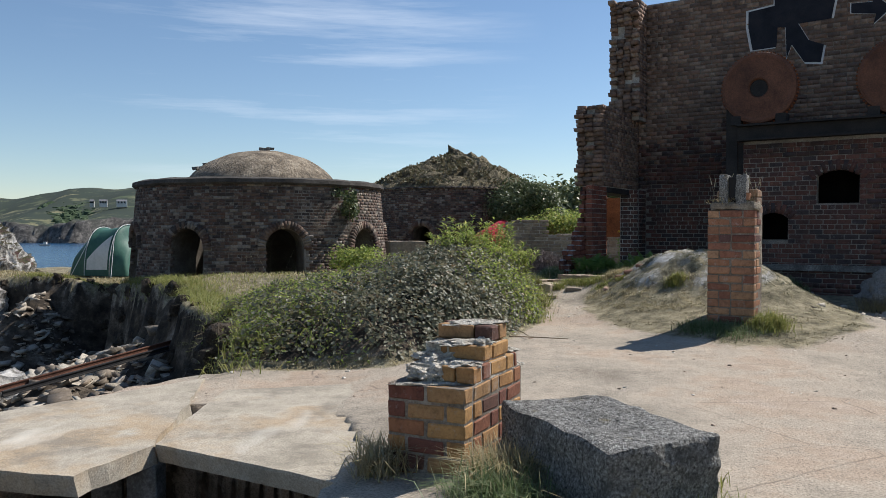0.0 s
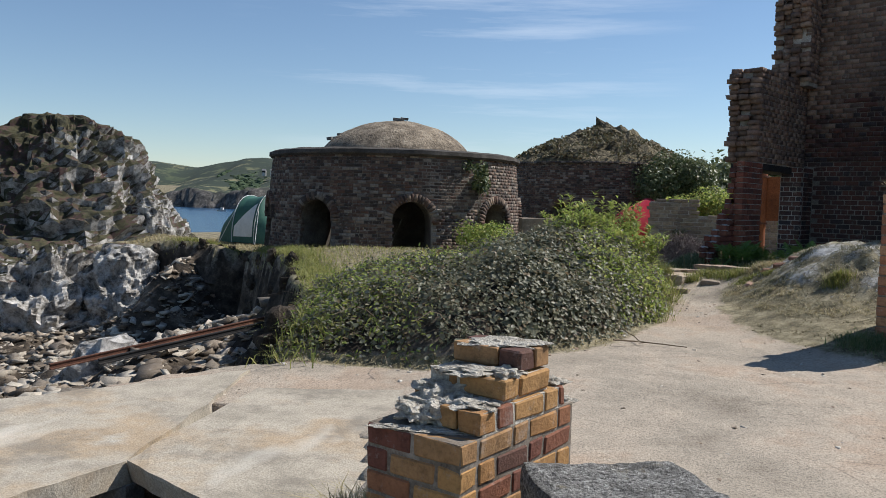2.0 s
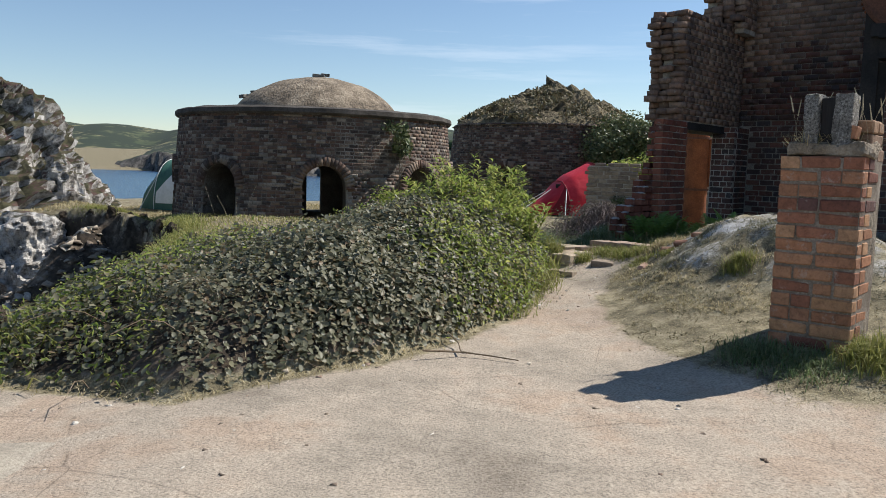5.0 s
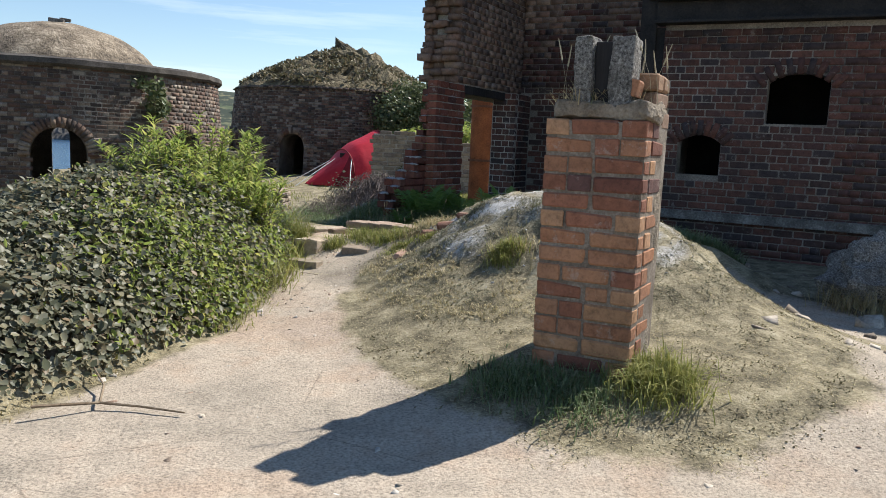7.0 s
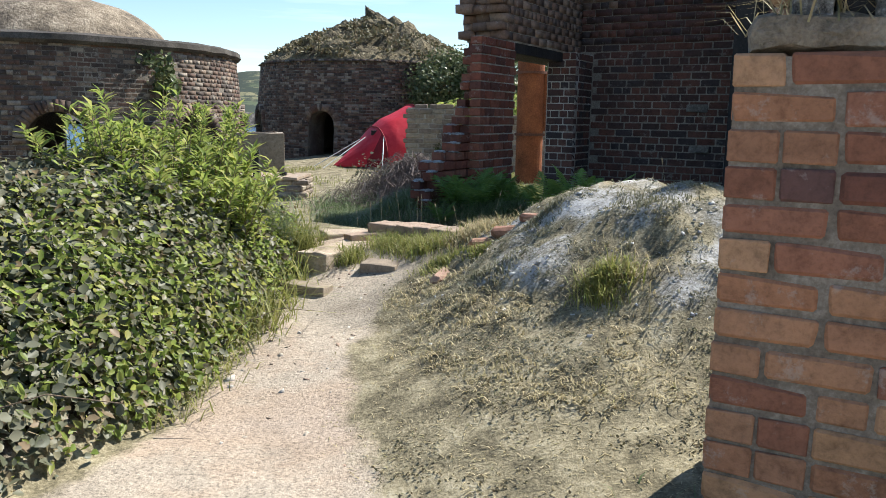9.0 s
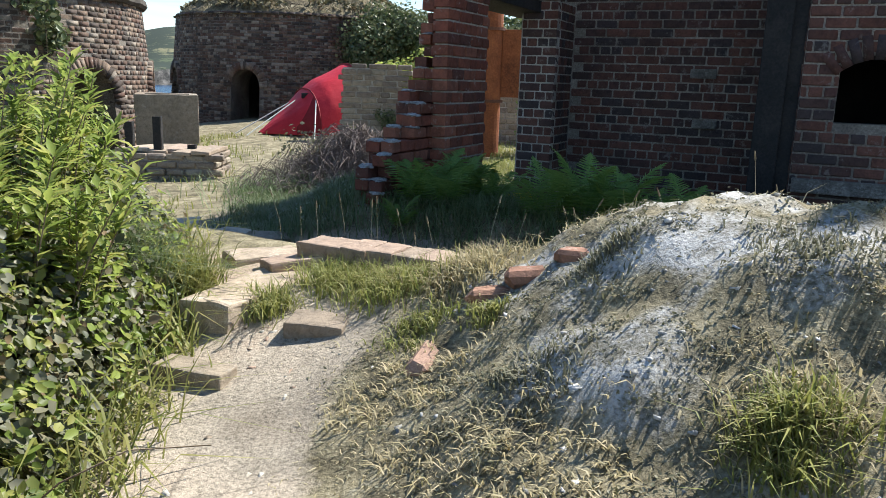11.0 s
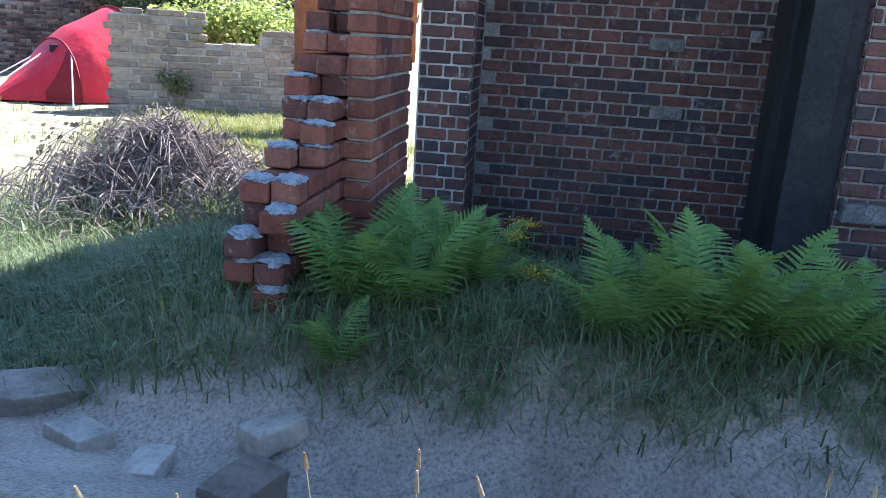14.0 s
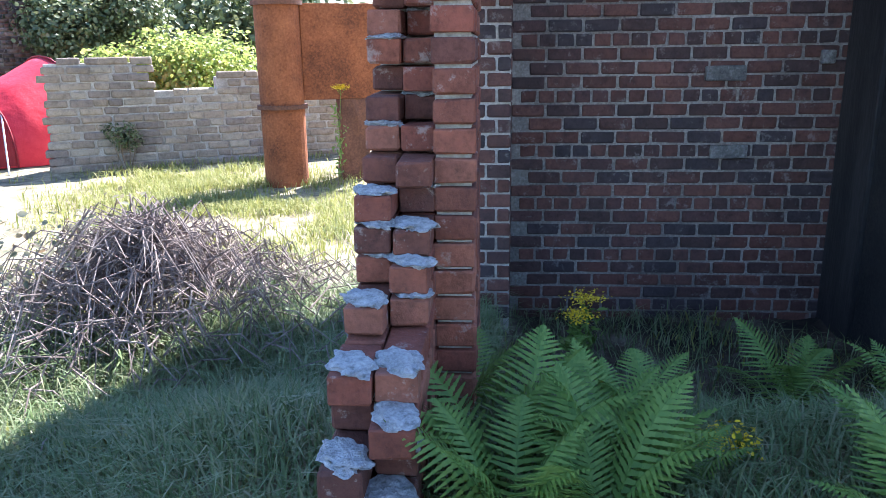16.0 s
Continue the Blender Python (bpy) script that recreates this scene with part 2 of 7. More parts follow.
def box(bm, m, sx, sy, sz, bevel=0.0, rough=0.0, cuts=0, seed=0):
    """A box of that size, centred on the pose m, with worn edges and an uneven skin."""
    made = bmesh.ops.create_cube(bm, size=1.0, matrix=Matrix.Diagonal((sx, sy, sz, 1)))
    vs = made["verts"]
    if bevel:
        es = list({e for w in vs for e in w.link_edges})
        r = bmesh.ops.bevel(bm, geom=es, offset=bevel, segments=2, affect="EDGES", profile=0.6)
        vs = list({w for f in r["faces"] for w in f.verts} | {w for w in vs if w.is_valid})
    if cuts:
        fs = list({f for w in vs for f in w.link_faces})
        es = list({e for f in fs for e in f.edges if e.calc_length() > min(sx, sy, sz) * 0.5})
        r = bmesh.ops.subdivide_edges(bm, edges=es, cuts=cuts, use_grid_fill=True)
        vs = list({w for f in fs if f.is_valid for w in f.verts} | {w for w in r["geom"] if isinstance(w, bmesh.types.BMVert)} | {w for w in vs if w.is_valid})
    if rough:
        off = Vector((seed * 3.7, seed * 1.3, seed * 2.1))
        for w in vs:
            d = noise.noise_vector(w.co * 5 + off) * rough + noise.noise_vector(w.co * 17 + off) * rough * 0.5
            w.co += d
    for w in vs:
        w.co = m @ w.co
    return vs


def tube(bm, points, radius, sides=8, taper=1.0, cap=True):
    """A round bar along a line of points."""
    points = [Vector(p) for p in points]
    rings = []
    for i, p in enumerate(points):
        d = (points[min(i + 1, len(points) - 1)] - points[max(i - 1, 0)]).normalized()
        a = d.orthogonal().normalized()
        b = d.cross(a)
        r = radius * (1 + (taper - 1) * i / max(1, len(points) - 1))
        rings.append([bm.verts.new(p + (a * math.cos(t) + b * math.sin(t)) * r) for t in [2 * math.pi * j / sides for j in range(sides)]])
    for q, w in zip(rings, rings[1:]):
        for j in range(sides):
            bm.faces.new((q[j], q[(j + 1) % sides], w[(j + 1) % sides], w[j]))
    if cap:
        bm.faces.new(rings[0][::-1])
        bm.faces.new(rings[-1])


def lathe(bm, profile, sides=64, centre=(0, 0, 0), closed=False):
    cx, cy, cz = centre
    rings = [[bm.verts.new((cx + r * math.cos(2 * math.pi * j / sides), cy + r * math.sin(2 * math.pi * j / sides), cz + z)) for j in range(sides)] for r, z in profile]
    pairs = list(zip(rings, rings[1:])) + ([(rings[-1], rings[0])] if closed else [])
    for q, w in pairs:
        for j in range(sides):
            bm.faces.new((q[j], q[(j + 1) % sides], w[(j + 1) % sides], w[j]))
    return rings


# bricks: a few shared meshes with worn, chamfered edges
BL, BW, BH, JOINT = 0.232, 0.112, 0.083, 0.011
COURSE = BH + JOINT


def brick_points(l, w, h, seed, worn=0.006):
    rg = random.Random(seed)
    pts = []
    for sx in (-1, 1):
        for sy in (-1, 1):
            for sz in (-1, 1):
                c = worn * rg.uniform(0.7, 2.2)
                p = Vector((sx * l / 2, sy * w / 2, sz * h / 2))
                for axis in range(3):
                    q = p.copy()
                    for other in range(3):
                        if other != axis:
                            q[other] -= math.copysign(c, q[other])
                    q[axis] -= math.copysign(rg.uniform(0, 0.003), q[axis])
                    pts.append(q)
    return pts


def brick_mesh(l, w, h, seed, worn=0.006):
    bm = bmesh.new()
    for p in brick_points(l, w, h, seed, worn):
        bm.verts.new(p)
    bmesh.ops.convex_hull(bm, input=bm.verts)
    mesh = bpy.data.meshes.new("brick")
    bm.to_mesh(mesh)
    bm.free()
    return mesh


BRICKS = {}


def brick_data(l, material, w=BW, h=BH, variants=4, worn=0.006):
    key = (round(l, 2), round(w, 3), round(h, 3), material.name)
    if key not in BRICKS:
        BRICKS[key] = []
        for i in range(variants):
            mesh = brick_mesh(round(l, 2), w, h, i + int(l * 100), worn)
            mesh.materials.append(material)
            BRICKS[key].append(mesh)
    return random.choice(BRICKS[key])


def lay_brick(parent, m, l, material, w=BW, h=BH, name="brick", worn=0.006):
    ob = new(name, brick_data(l, material, w, h, worn=worn))
    ob.parent = parent
    ob.matrix_parent_inverse = Matrix.Translation(-parent.location)
    ob.matrix_basis = m
    return ob


class Soup:
    """Many small boxes in one mesh."""

    CORNERS = np.array([(x, y, z) for x in (-0.5, 0.5) for y in (-0.5, 0.5) for z in (-0.5, 0.5)])
    SIDES = np.array([(0, 1, 3, 2), (4, 6, 7, 5), (0, 4, 5, 1), (2, 3, 7, 6), (0, 2, 6, 4), (1, 5, 7, 3)])

    def __init__(self):
        self.v, self.f, self.n = [], [], 0

    def add(self, m, l, w, h, worn=0.004):
        c = self.CORNERS * (l, w, h) + np.random.uniform(-worn, worn, (8, 3))
        a = np.array(m)
        self.v.append(c @ a[:3, :3].T + a[:3, 3])
        self.f.append(self.SIDES + self.n)
        self.n += 8

    def make(self, name, material, parent, label=""):
        ob = from_arrays(name, np.concatenate(self.v), np.concatenate(self.f), material, parent, label)
        ob["kind"] = "stuff"
        return ob


def course(length, row, bond=3):
    """The bricks of one course: (start, length). Every fourth course is of headers."""
    header = row % (bond + 1) == bond
    unit = BW if header else BL
    at = 0.0 if header else (-(BL + JOINT) / 2 if row % 2 else 0.0)
    if header:
        at = -(BW + JOINT) / 2
    out = []
    while at < length - 0.02:
        a, b = max(at, 0.0), min(at + unit, length)
        if b - a > 0.035:
            out.append((a, b - a))
        at += unit + JOINT
    return out


# ---- ground ----
def inside(poly, x, y):
    """Distance to a polygon's outline, above zero inside it."""
    x, y = np.asarray(x, float), np.asarray(y, float)
    best = np.full(x.shape, 1e9)
    odd = np.zeros(x.shape, bool)
    for (ax, ay), (bx, by) in zip(poly, poly[1:] + poly[:1]):
        dx, dy = bx - ax, by - ay
        q = np.clip(((x - ax) * dx + (y - ay) * dy) / (dx * dx + dy * dy), 0, 1)
        best = np.minimum(best, np.hypot(x - ax - q * dx, y - ay - q * dy))
        hit = ((ay > y) != (by > y)) & (x < dx * (y - ay) / (dy if dy else 1e-9) + ax)
        odd ^= hit
    return np.where(odd, best, -best)


def lumps(x, y, scale, seed=0.0):
    """Cheap smooth waves that stand in for unevenness, about -1 to 1."""
    x, y = np.asarray(x, float) * scale + seed, np.asarray(y, float) * scale - seed * 0.7
    a = np.sin(x * 1.0 + 1.7 * np.sin(y * 0.7 + 0.3)) * np.sin(y * 1.1 + 1.3 * np.sin(x * 0.8))
    b = np.sin(x * 2.3 + y * 1.1 + 1.9 * np.sin(y * 1.7)) * np.sin(y * 2.1 - x * 0.9 + 1.1)
    c = np.sin(x * 4.9 - y * 2.7 + 1.2 * np.sin(x * 3.1)) * np.sin(y * 5.3 + x * 1.9)
    return 0.55 * a + 0.3 * b + 0.15 * c


GULLY = [(-2.3, 7.7), (-2.75, 10.0), (-3.7, 12.6), (-4.9, 15.2), (-6.9, 19.0), (-9.2, 22.4), (-10.9, 26.2), (-15, 27.0), (-18, 26.6), (-22, 27.0), (-30, 27), (-70, 25), (-70, -30), (-14, -12), (-6.2, 2.3)]
PIT = [(-4.3, 4.7), (-3.5, 5.3), (-2.4, 6.3), (-1.9, 6.2), (-0.75, 5.6), (-0.55, 4.9), (-0.62, 4.2), (-0.75, 3.4), (-1.4, 1.5), (-5.5, 1.0)]
BUSH = [(-2.5, 7.75), (-1.3, 7.75), (-0.5, 7.55), (0.45, 8.45), (0.8, 9.1), (1.25, 10.3), (1.42, 11.3), (1.48, 12.3), (1.32, 13.3), (0.6, 14.6), (-1.5, 15.2), (-3.4, 14.2), (-3.6, 11.2)]
BAY = [(-40, 14), (-26, 38), (-15, 43), (-9, 45), (0, 62), (14, 140), (60, 430), (400, 900), (-1500, 900), (-1500, -600), (-70, -600)]


def bush_height(x, y):
    d = inside(BUSH, x, y)
    top = 0.5 + 0.42 * ss(-2.8, 0.6, x) + 0.17 * lumps(x, y, 2.1, 3) + 0.09 * lumps(x, y, 6.5, 5)
    return np.where(d > 0, top * (1 - np.exp(-np.maximum(d, 0) / 0.5)), 0.0)


def slant(x, y):
    return 0.65 * x + 0.76 * y


def mound_d(x, y):
    return np.sqrt(((x - 3.9) / 1.7) ** 2 + ((y - 11.75) / np.where(y < 11.75, 2.05, 1.55)) ** 2) + 0.07 * lumps(x, y, 3, 1)


def recess(x, y):
    """The hollow between the broken wall and the iron post: one inside it."""
    uu = 0.845 * (x - 4.74) - 0.535 * (y - 17.87)
    vv = -(0.535 * (x - 4.74) + 0.845 * (y - 17.87))
    return ss(-0.2, 0.1, uu) * (1 - ss(2.2, 2.5, uu)) * ss(-0.6, -0.1, vv) * (1 - ss(1.7, 2.9, vv))


def ground_z(x, y):
    x, y = np.asarray(x, float), np.asarray(y, float)
    z = -0.13 + 0.13 * ss(-1.5, 0.3, x) + 0.05 * ss(6, 10, y)
    s = slant(x, y)
    yard = 1 - ss(4.6, 6.2, x)
    z = z + yard * (0.13 * ss(8.6, 9.8, s) + 0.22 * ss(9.7, 11.2, s) - 0.37 * ss(11.45, 12.5, s))
    md = mound_d(x, y)
    z = z + 0.51 * (1 - ss(0.12, 1.14, md)) + (1 - ss(0.7, 1.1, md)) * (0.05 * lumps(x, y, 6, 4) + 0.03 * lumps(x, y, 13, 6))
    z = z + 0.1 * (1 - ss(0.5, 1.1, np.sqrt(((x - 3.6) / 1.5) ** 2 + ((y - 10.2) / 2.2) ** 2)))
    z = z + 0.02 * (1 - ss(0.3, 1.0, np.hypot(x - 3.4, y - 9.1)))
    z = z - 0.3 * ss(17, 22, y) * (1 - ss(-4, -1, x))
    z = z + 0.02 * lumps(x, y, 1.3) * ss(9, 12, y) + 0.006 * lumps(x, y, 5, 2)
    vv = -(0.535 * (x - 4.74) + 0.845 * (y - 17.87))
    z = z + 0.4 * ss(4.35, 3.75, vv) * ss(2.1, 3.2, vv) * ss(1.5, 2.3, x) * (1 - ss(5.6, 6.6, x)) - 0.3 * recess(x, y) + 0.02 * lumps(x, y, 4, 2) * ss(4.6, 3.8, vv)
    z = z + 0.62 * bush_height(x, y)
    ledge = ss(-6, -10, x) * ss(18, 24, y)
    z = z - 0.3 * ledge
    # rough hillside behind the kilns
    z = z + ss(41, 70, y) * ss(-2, 14, x - 0.08 * y) * (3.2 + 1.2 * lumps(x, y, 0.07, 2)) + ss(14, 40, x) * 2.5
    g = inside(GULLY, x, y) + 0.4 * lumps(x, y, 0.9, 5) + 0.2 * lumps(x, y, 2.6, 2)
    floor = -3.4 + 2.2 * ss(-13, -5.5, x) + 0.35 * lumps(x, y, 1.1, 7) + 0.15 * lumps(x, y, 3.1, 8) - 2.8 * ss(-18, -34, x) + 2.4 * np.exp(-((x + 13.6) / 1.5) ** 2) * ss(21.5, 26, y)
    z = z + (floor - z) * ss(0.0, 0.55, g)
    p = inside(PIT, x, y)
    z = np.where(p > 0, z - 2.8 * ss(0.0, 0.12, p), z)
    b = inside(BAY, x, y)
    z = z + (-9 - z) * ss(0, 6, b)
    far = ss(430, 560, np.hypot(x, y) - 0.15 * np.abs(x)) * 17
    return z + far


def spread(lo, hi, regions, growth=1.13, reach=4200):
    """Grid lines: fine in the middle, wider outside."""
    lines = []
    for a, b, step in regions:
        n = max(1, round((b - a) / step))
        lines += list(np.linspace(a, b, n, endpoint=False))
    lines.append(regions[-1][1])
    step, q = regions[-1][2], regions[-1][1]
    while q < reach:
        step *= growth
        q += step
        lines.append(q)
    step, q, left = regions[0][2], regions[0][0], []
    while q > -reach:
        step *= growth
        q -= step
        left.append(q)
    return np.array(left[::-1] + lines)


GX = spread(0, 0, [(-20, -5, 0.2), (-5, 6.5, 0.065), (6.5, 12, 0.25)])
GY = spread(0, 0, [(-2, 2, 0.4), (2, 16, 0.065), (16, 30, 0.2)])
gx, gy = np.meshgrid(GX, GY)
gz = ground_z(gx, gy)
nx, ny = len(GX), len(GY)
idx = np.arange(nx * ny).reshape(ny, nx)
quads = np.stack([idx[:-1, :-1], idx[:-1, 1:], idx[1:, 1:], idx[1:, :-1]], -1).reshape(-1, 4)


def zones(x, y):
    """How far a place is grass, pale ash, or rock, soil and painted-in shade: three weights."""
    s = slant(x, y)
    md = mound_d(x, y)
    grass = 1 - ss(0.9, 1.15, np.sqrt(((x - 3.75) / 1.65) ** 2 + ((y - 10.7) / 2.5) ** 2) + 0.08 * lumps(x, y, 2.2, 3))
    grass = np.maximum(grass, ss(12.9, 13.4, s + 0.2 * lumps(x, y, 2, 1)) * (1 - 0.75 * np.exp(-((x - 0.95) / 0.7) ** 2) * (1 - ss(17, 19, y))))
    grass = np.maximum(grass, ss(-0.25, 0.05, inside(BUSH, x, y)))
    grass = np.maximum(grass, ss(11.0, 12.5, y) * (1 - ss(0.8, 1.2, x)))
    grass = np.maximum(grass, ss(10.9, 11.3, s) * (1 - ss(11.5, 11.8, s)) * 0.9)
    vv = -(0.535 * (x - 4.74) + 0.845 * (y - 17.87))
    grass = np.maximum(grass, ss(4.1, 3.85, vv + 0.12 * lumps(x, y, 3, 1)) * ss(0.9, 1.5, x))
    grass = np.maximum(grass, ss(30, 40, np.hypot(x, y)))
    grass = np.maximum(grass, ss(-1.6, -2.2, x) * ss(7.7, 8.1, y))
    grass = np.maximum(grass, ss(17, 20, y) * ss(-6, -9, x))
    ash = (1 - ss(0.5, 1.02, md)) * (0.42 + 0.85 * lumps(x, y, 4.4, 9.5))
    ash = np.maximum(ash, 0.3 * ss(11.5, 12.0, s) * (1 - ss(12.7, 13.1, s)) * (1 - ss(5.5, 7, x)))
    g = inside(GULLY, x, y)
    rock = ss(0.03, 0.15, g + 0.4 * lumps(x, y, 0.9, 5) + 0.2 * lumps(x, y, 2.6, 2))
    # Bare soil in the hollow, with its shade darkened into the colour.
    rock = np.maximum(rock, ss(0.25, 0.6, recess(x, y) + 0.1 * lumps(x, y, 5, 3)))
    # The bush's inside and the pit take the dark soil as painted shade.
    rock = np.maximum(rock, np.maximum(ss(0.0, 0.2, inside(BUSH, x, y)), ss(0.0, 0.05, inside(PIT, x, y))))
    ash = ash * (1 - ss(4.4, 4.1, vv))
    return grass * (1 - rock), ash * (1 - rock), rock


def ground_material():
    k = Nodes("ground")
    zn = k.zone()
    edge = k.math("SUBTRACT", k.noise(7, 6, 0.7), 0.5)
    big, mid_, fine = k.noise(0.55, 6, 0.65), k.noise(5, 6, 0.7), k.noise(70, 4, 0.7)
    dust = k.ramp(big, [(0.33, (0.24, 0.2, 0.155)), (0.43, (0.36, 0.31, 0.245)), (0.52, (0.44, 0.37, 0.29)), (0.58, (0.43, 0.335, 0.25)), (0.66, (0.45, 0.36, 0.28)), (0.75, (0.52, 0.46, 0.38))])
    dust = k.mix(0.5, dust, k.ramp(mid_, [(0.3, 0.62), (0.5, 0.9), (0.65, 1.0)]), "MULTIPLY")
    specks = k.ramp(k.voronoi(24), [(0.06, 0.35), (0.16, 1.0)])
    dust = k.mix(k.ramp(k.noise(2.3, 5, 0.7), [(0.42, 0.1), (0.6, 0.9)]), dust, specks, "MULTIPLY")
    crack = k.ramp(k.voronoi(0.62, "DISTANCE_TO_EDGE"), [(0.0, 0.5), (0.004, 1.0)])
    dust = k.mix(k.ramp(k.noise(1.1, 4, 0.6), [(0.42, 0.0), (0.55, 0.75)]), dust, crack, "MULTIPLY")
    dust = k.mix(0.85, dust, k.ramp(fine, [(0.34, 0.42), (0.5, 0.92), (0.66, 1.2)]), "MULTIPLY")
    stones = k.ramp(k.voronoi(11), [(0.05, 1.0), (0.1, 0.0)])
    dust = k.mix(k.math("MULTIPLY", stones, k.ramp(k.noise(0.9, 4, 0.7), [(0.45, 0.0), (0.6, 0.6)])), dust, (0.15, 0.125, 0.1))
    turf = k.ramp(k.math("ADD", k.math("MULTIPLY", mid_, 0.6), k.math("MULTIPLY", fine, 0.4)), [(0.38, (0.06, 0.052, 0.032)), (0.48, (0.17, 0.145, 0.09)), (0.56, (0.29, 0.25, 0.16)), (0.66, (0.4, 0.36, 0.26))])
    ash = k.ramp(k.math("ADD", k.math("MULTIPLY", mid_, 0.55), k.math("MULTIPLY", fine, 0.45)), [(0.38, (0.09, 0.085, 0.06)), (0.47, (0.24, 0.225, 0.19)), (0.54, (0.4, 0.39, 0.37)), (0.66, (0.55, 0.54, 0.53))])
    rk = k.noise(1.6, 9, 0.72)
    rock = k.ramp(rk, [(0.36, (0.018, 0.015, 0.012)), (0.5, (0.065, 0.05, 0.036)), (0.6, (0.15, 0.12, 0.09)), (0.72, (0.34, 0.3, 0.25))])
    sharp = lambda w, a=0.35, b=0.65: k.ramp(k.math("ADD", w, k.math("MULTIPLY", edge, 0.9)), [(a, 0.0), (b, 1.0)])
    col = k.mix(sharp(zn[0]), dust, turf)
    col = k.mix(sharp(zn[1]), col, ash)
    # Third weight: rock and soil, plus painted shade in pit, hollow and bush.
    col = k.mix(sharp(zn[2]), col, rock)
    # level tops inside the rocky part carry dry grass
    height = k.math("ADD", k.math("MULTIPLY", fine, 0.35), k.math("ADD", mid_, k.math("MULTIPLY", rk, k.math("MULTIPLY", zn[2], 8.0))))
    return k.done(col, 0.95, height, 0.6, 0.03)


GROUND = ground_material()
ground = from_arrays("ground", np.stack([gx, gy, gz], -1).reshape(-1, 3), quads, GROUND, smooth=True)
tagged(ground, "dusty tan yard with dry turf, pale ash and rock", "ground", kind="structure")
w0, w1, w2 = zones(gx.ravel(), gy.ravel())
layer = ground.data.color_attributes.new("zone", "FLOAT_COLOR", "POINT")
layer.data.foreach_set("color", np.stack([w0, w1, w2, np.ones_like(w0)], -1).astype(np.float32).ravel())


def gz_at(x, y):
    return float(ground_z(np.array([x]), np.array([y]))[0])


# sea
k = Nodes("sea_water")
k.b.inputs["IOR"].default_value = 1.33
sea_wave = k.noise(0.6, 6, 0.6)
SEA = k.done(k.ramp(k.noise(0.012, 4, 0.6), [(0.4, (0.012, 0.05, 0.11)), (0.6, (0.02, 0.07, 0.14))]), 0.22, sea_wave, 0.25, 0.3)
bm = bmesh.new()
bmesh.ops.create_grid(bm, x_segments=1, y_segments=1, size=3900, matrix=Matrix.Translation((0, 0, -6)))
tagged(part("water", bm, SEA), "calm blue sea water in the bay", "sea", kind="structure")

# ---- the brick walls of the engine house: u runs along the front, v out of it ----
WO, WU, WV = Vector((4.74, 17.87, 0)), Vector((0.845, -0.535, 0)), Vector((-0.535, -0.845, 0))
WM = Matrix(((0.845, -0.535, 0, 4.74), (-0.535, -0.845, 0, 17.87), (0, 0, 1, 0), (0, 0, 0, 1)))


def wp(u, v, z):
    return WO + WU * u + WV * v + Vector((0, 0, z))


def wbox(bm, u0, u1, v0, v1, z0, z1, bevel=0.0):
    """A box between two corners in the engine house's own directions."""
    c = wp((u0 + u1) / 2, (v0 + v1) / 2, (z0 + z1) / 2)
    m = Matrix.Translation(c) @ Matrix.Rotation(math.atan2(-0.535, 0.845), 4, "Z")
    return box(bm, m, abs(u1 - u0), abs(v1 - v0), z1 - z0, bevel)

ROT_U = Matrix.Rotation(math.atan2(-0.535, 0.845), 4, "Z")
ROT_V = ROT_U @ Matrix.Rotation(radians(90), 4, "Z")


def cut(bm, cutters):
    """Takes the volumes of other bmeshes away from bm."""
    def temp(b):
        mesh = bpy.data.meshes.new("temp")
        b.to_mesh(mesh)
        b.free()
        return new("temp", mesh)
    main = temp(bm)
    others = [temp(c) for c in cutters]
    for o in others:
        mod = main.modifiers.new("cut", "BOOLEAN")
        mod.operation, mod.solver, mod.object = "DIFFERENCE", "EXACT", o
    mesh = bpy.data.meshes.new_from_object(main.evaluated_get(bpy.context.evaluated_depsgraph_get()))
    out = bmesh.new()
    out.from_mesh(mesh)
    for o in [main] + others:
        bpy.data.objects.remove(o)
    return out


def arch_prism(width, height, depth, m, flat=False):
    """A round-headed (or low-arched) opening as a solid, its foot at the pose, depth along local y."""
    bm = bmesh.new()
    rise = width / 2 if not flat else width * 0.16
    pts = [(-width / 2, 0), (width / 2, 0)]
    for i in range(11):
        a = math.pi * i / 10
        pts.append((width / 2 * math.cos(a), height - rise + rise * math.sin(a)))
    front = [bm.verts.new(m @ Vector((x, -depth / 2, z))) for x, z in pts]
    back = [bm.verts.new(m @ Vector((x, depth / 2, z))) for x, z in pts]
    bm.faces.new(front)
    bm.faces.new(back[::-1])
    n = len(pts)
    for i in range(n):
        bm.faces.new((front[i], back[i], back[(i + 1) % n], front[(i + 1) % n]))
    bmesh.ops.recalc_face_normals(bm, faces=bm.faces)
    return bm


# front wall of the engine house
HOUSE_TOP = 6.5
bm = bmesh.new()
wbox(bm, -0.02, 9.5, -0.55, -0.01, -0.6, HOUSE_TOP)
wbox(bm, -0.3, -0.018, -0.548, -0.013, 2.0, HOUSE_TOP)
wall_front = tagged(part("wall_front", bm, DARK_MORTAR), "tall sooty red brick wall of a ruined engine house", "wall", kind="structure")
soup, upper = Soup(), Soup()
rows = int((HOUSE_TOP + 0.1) / COURSE)
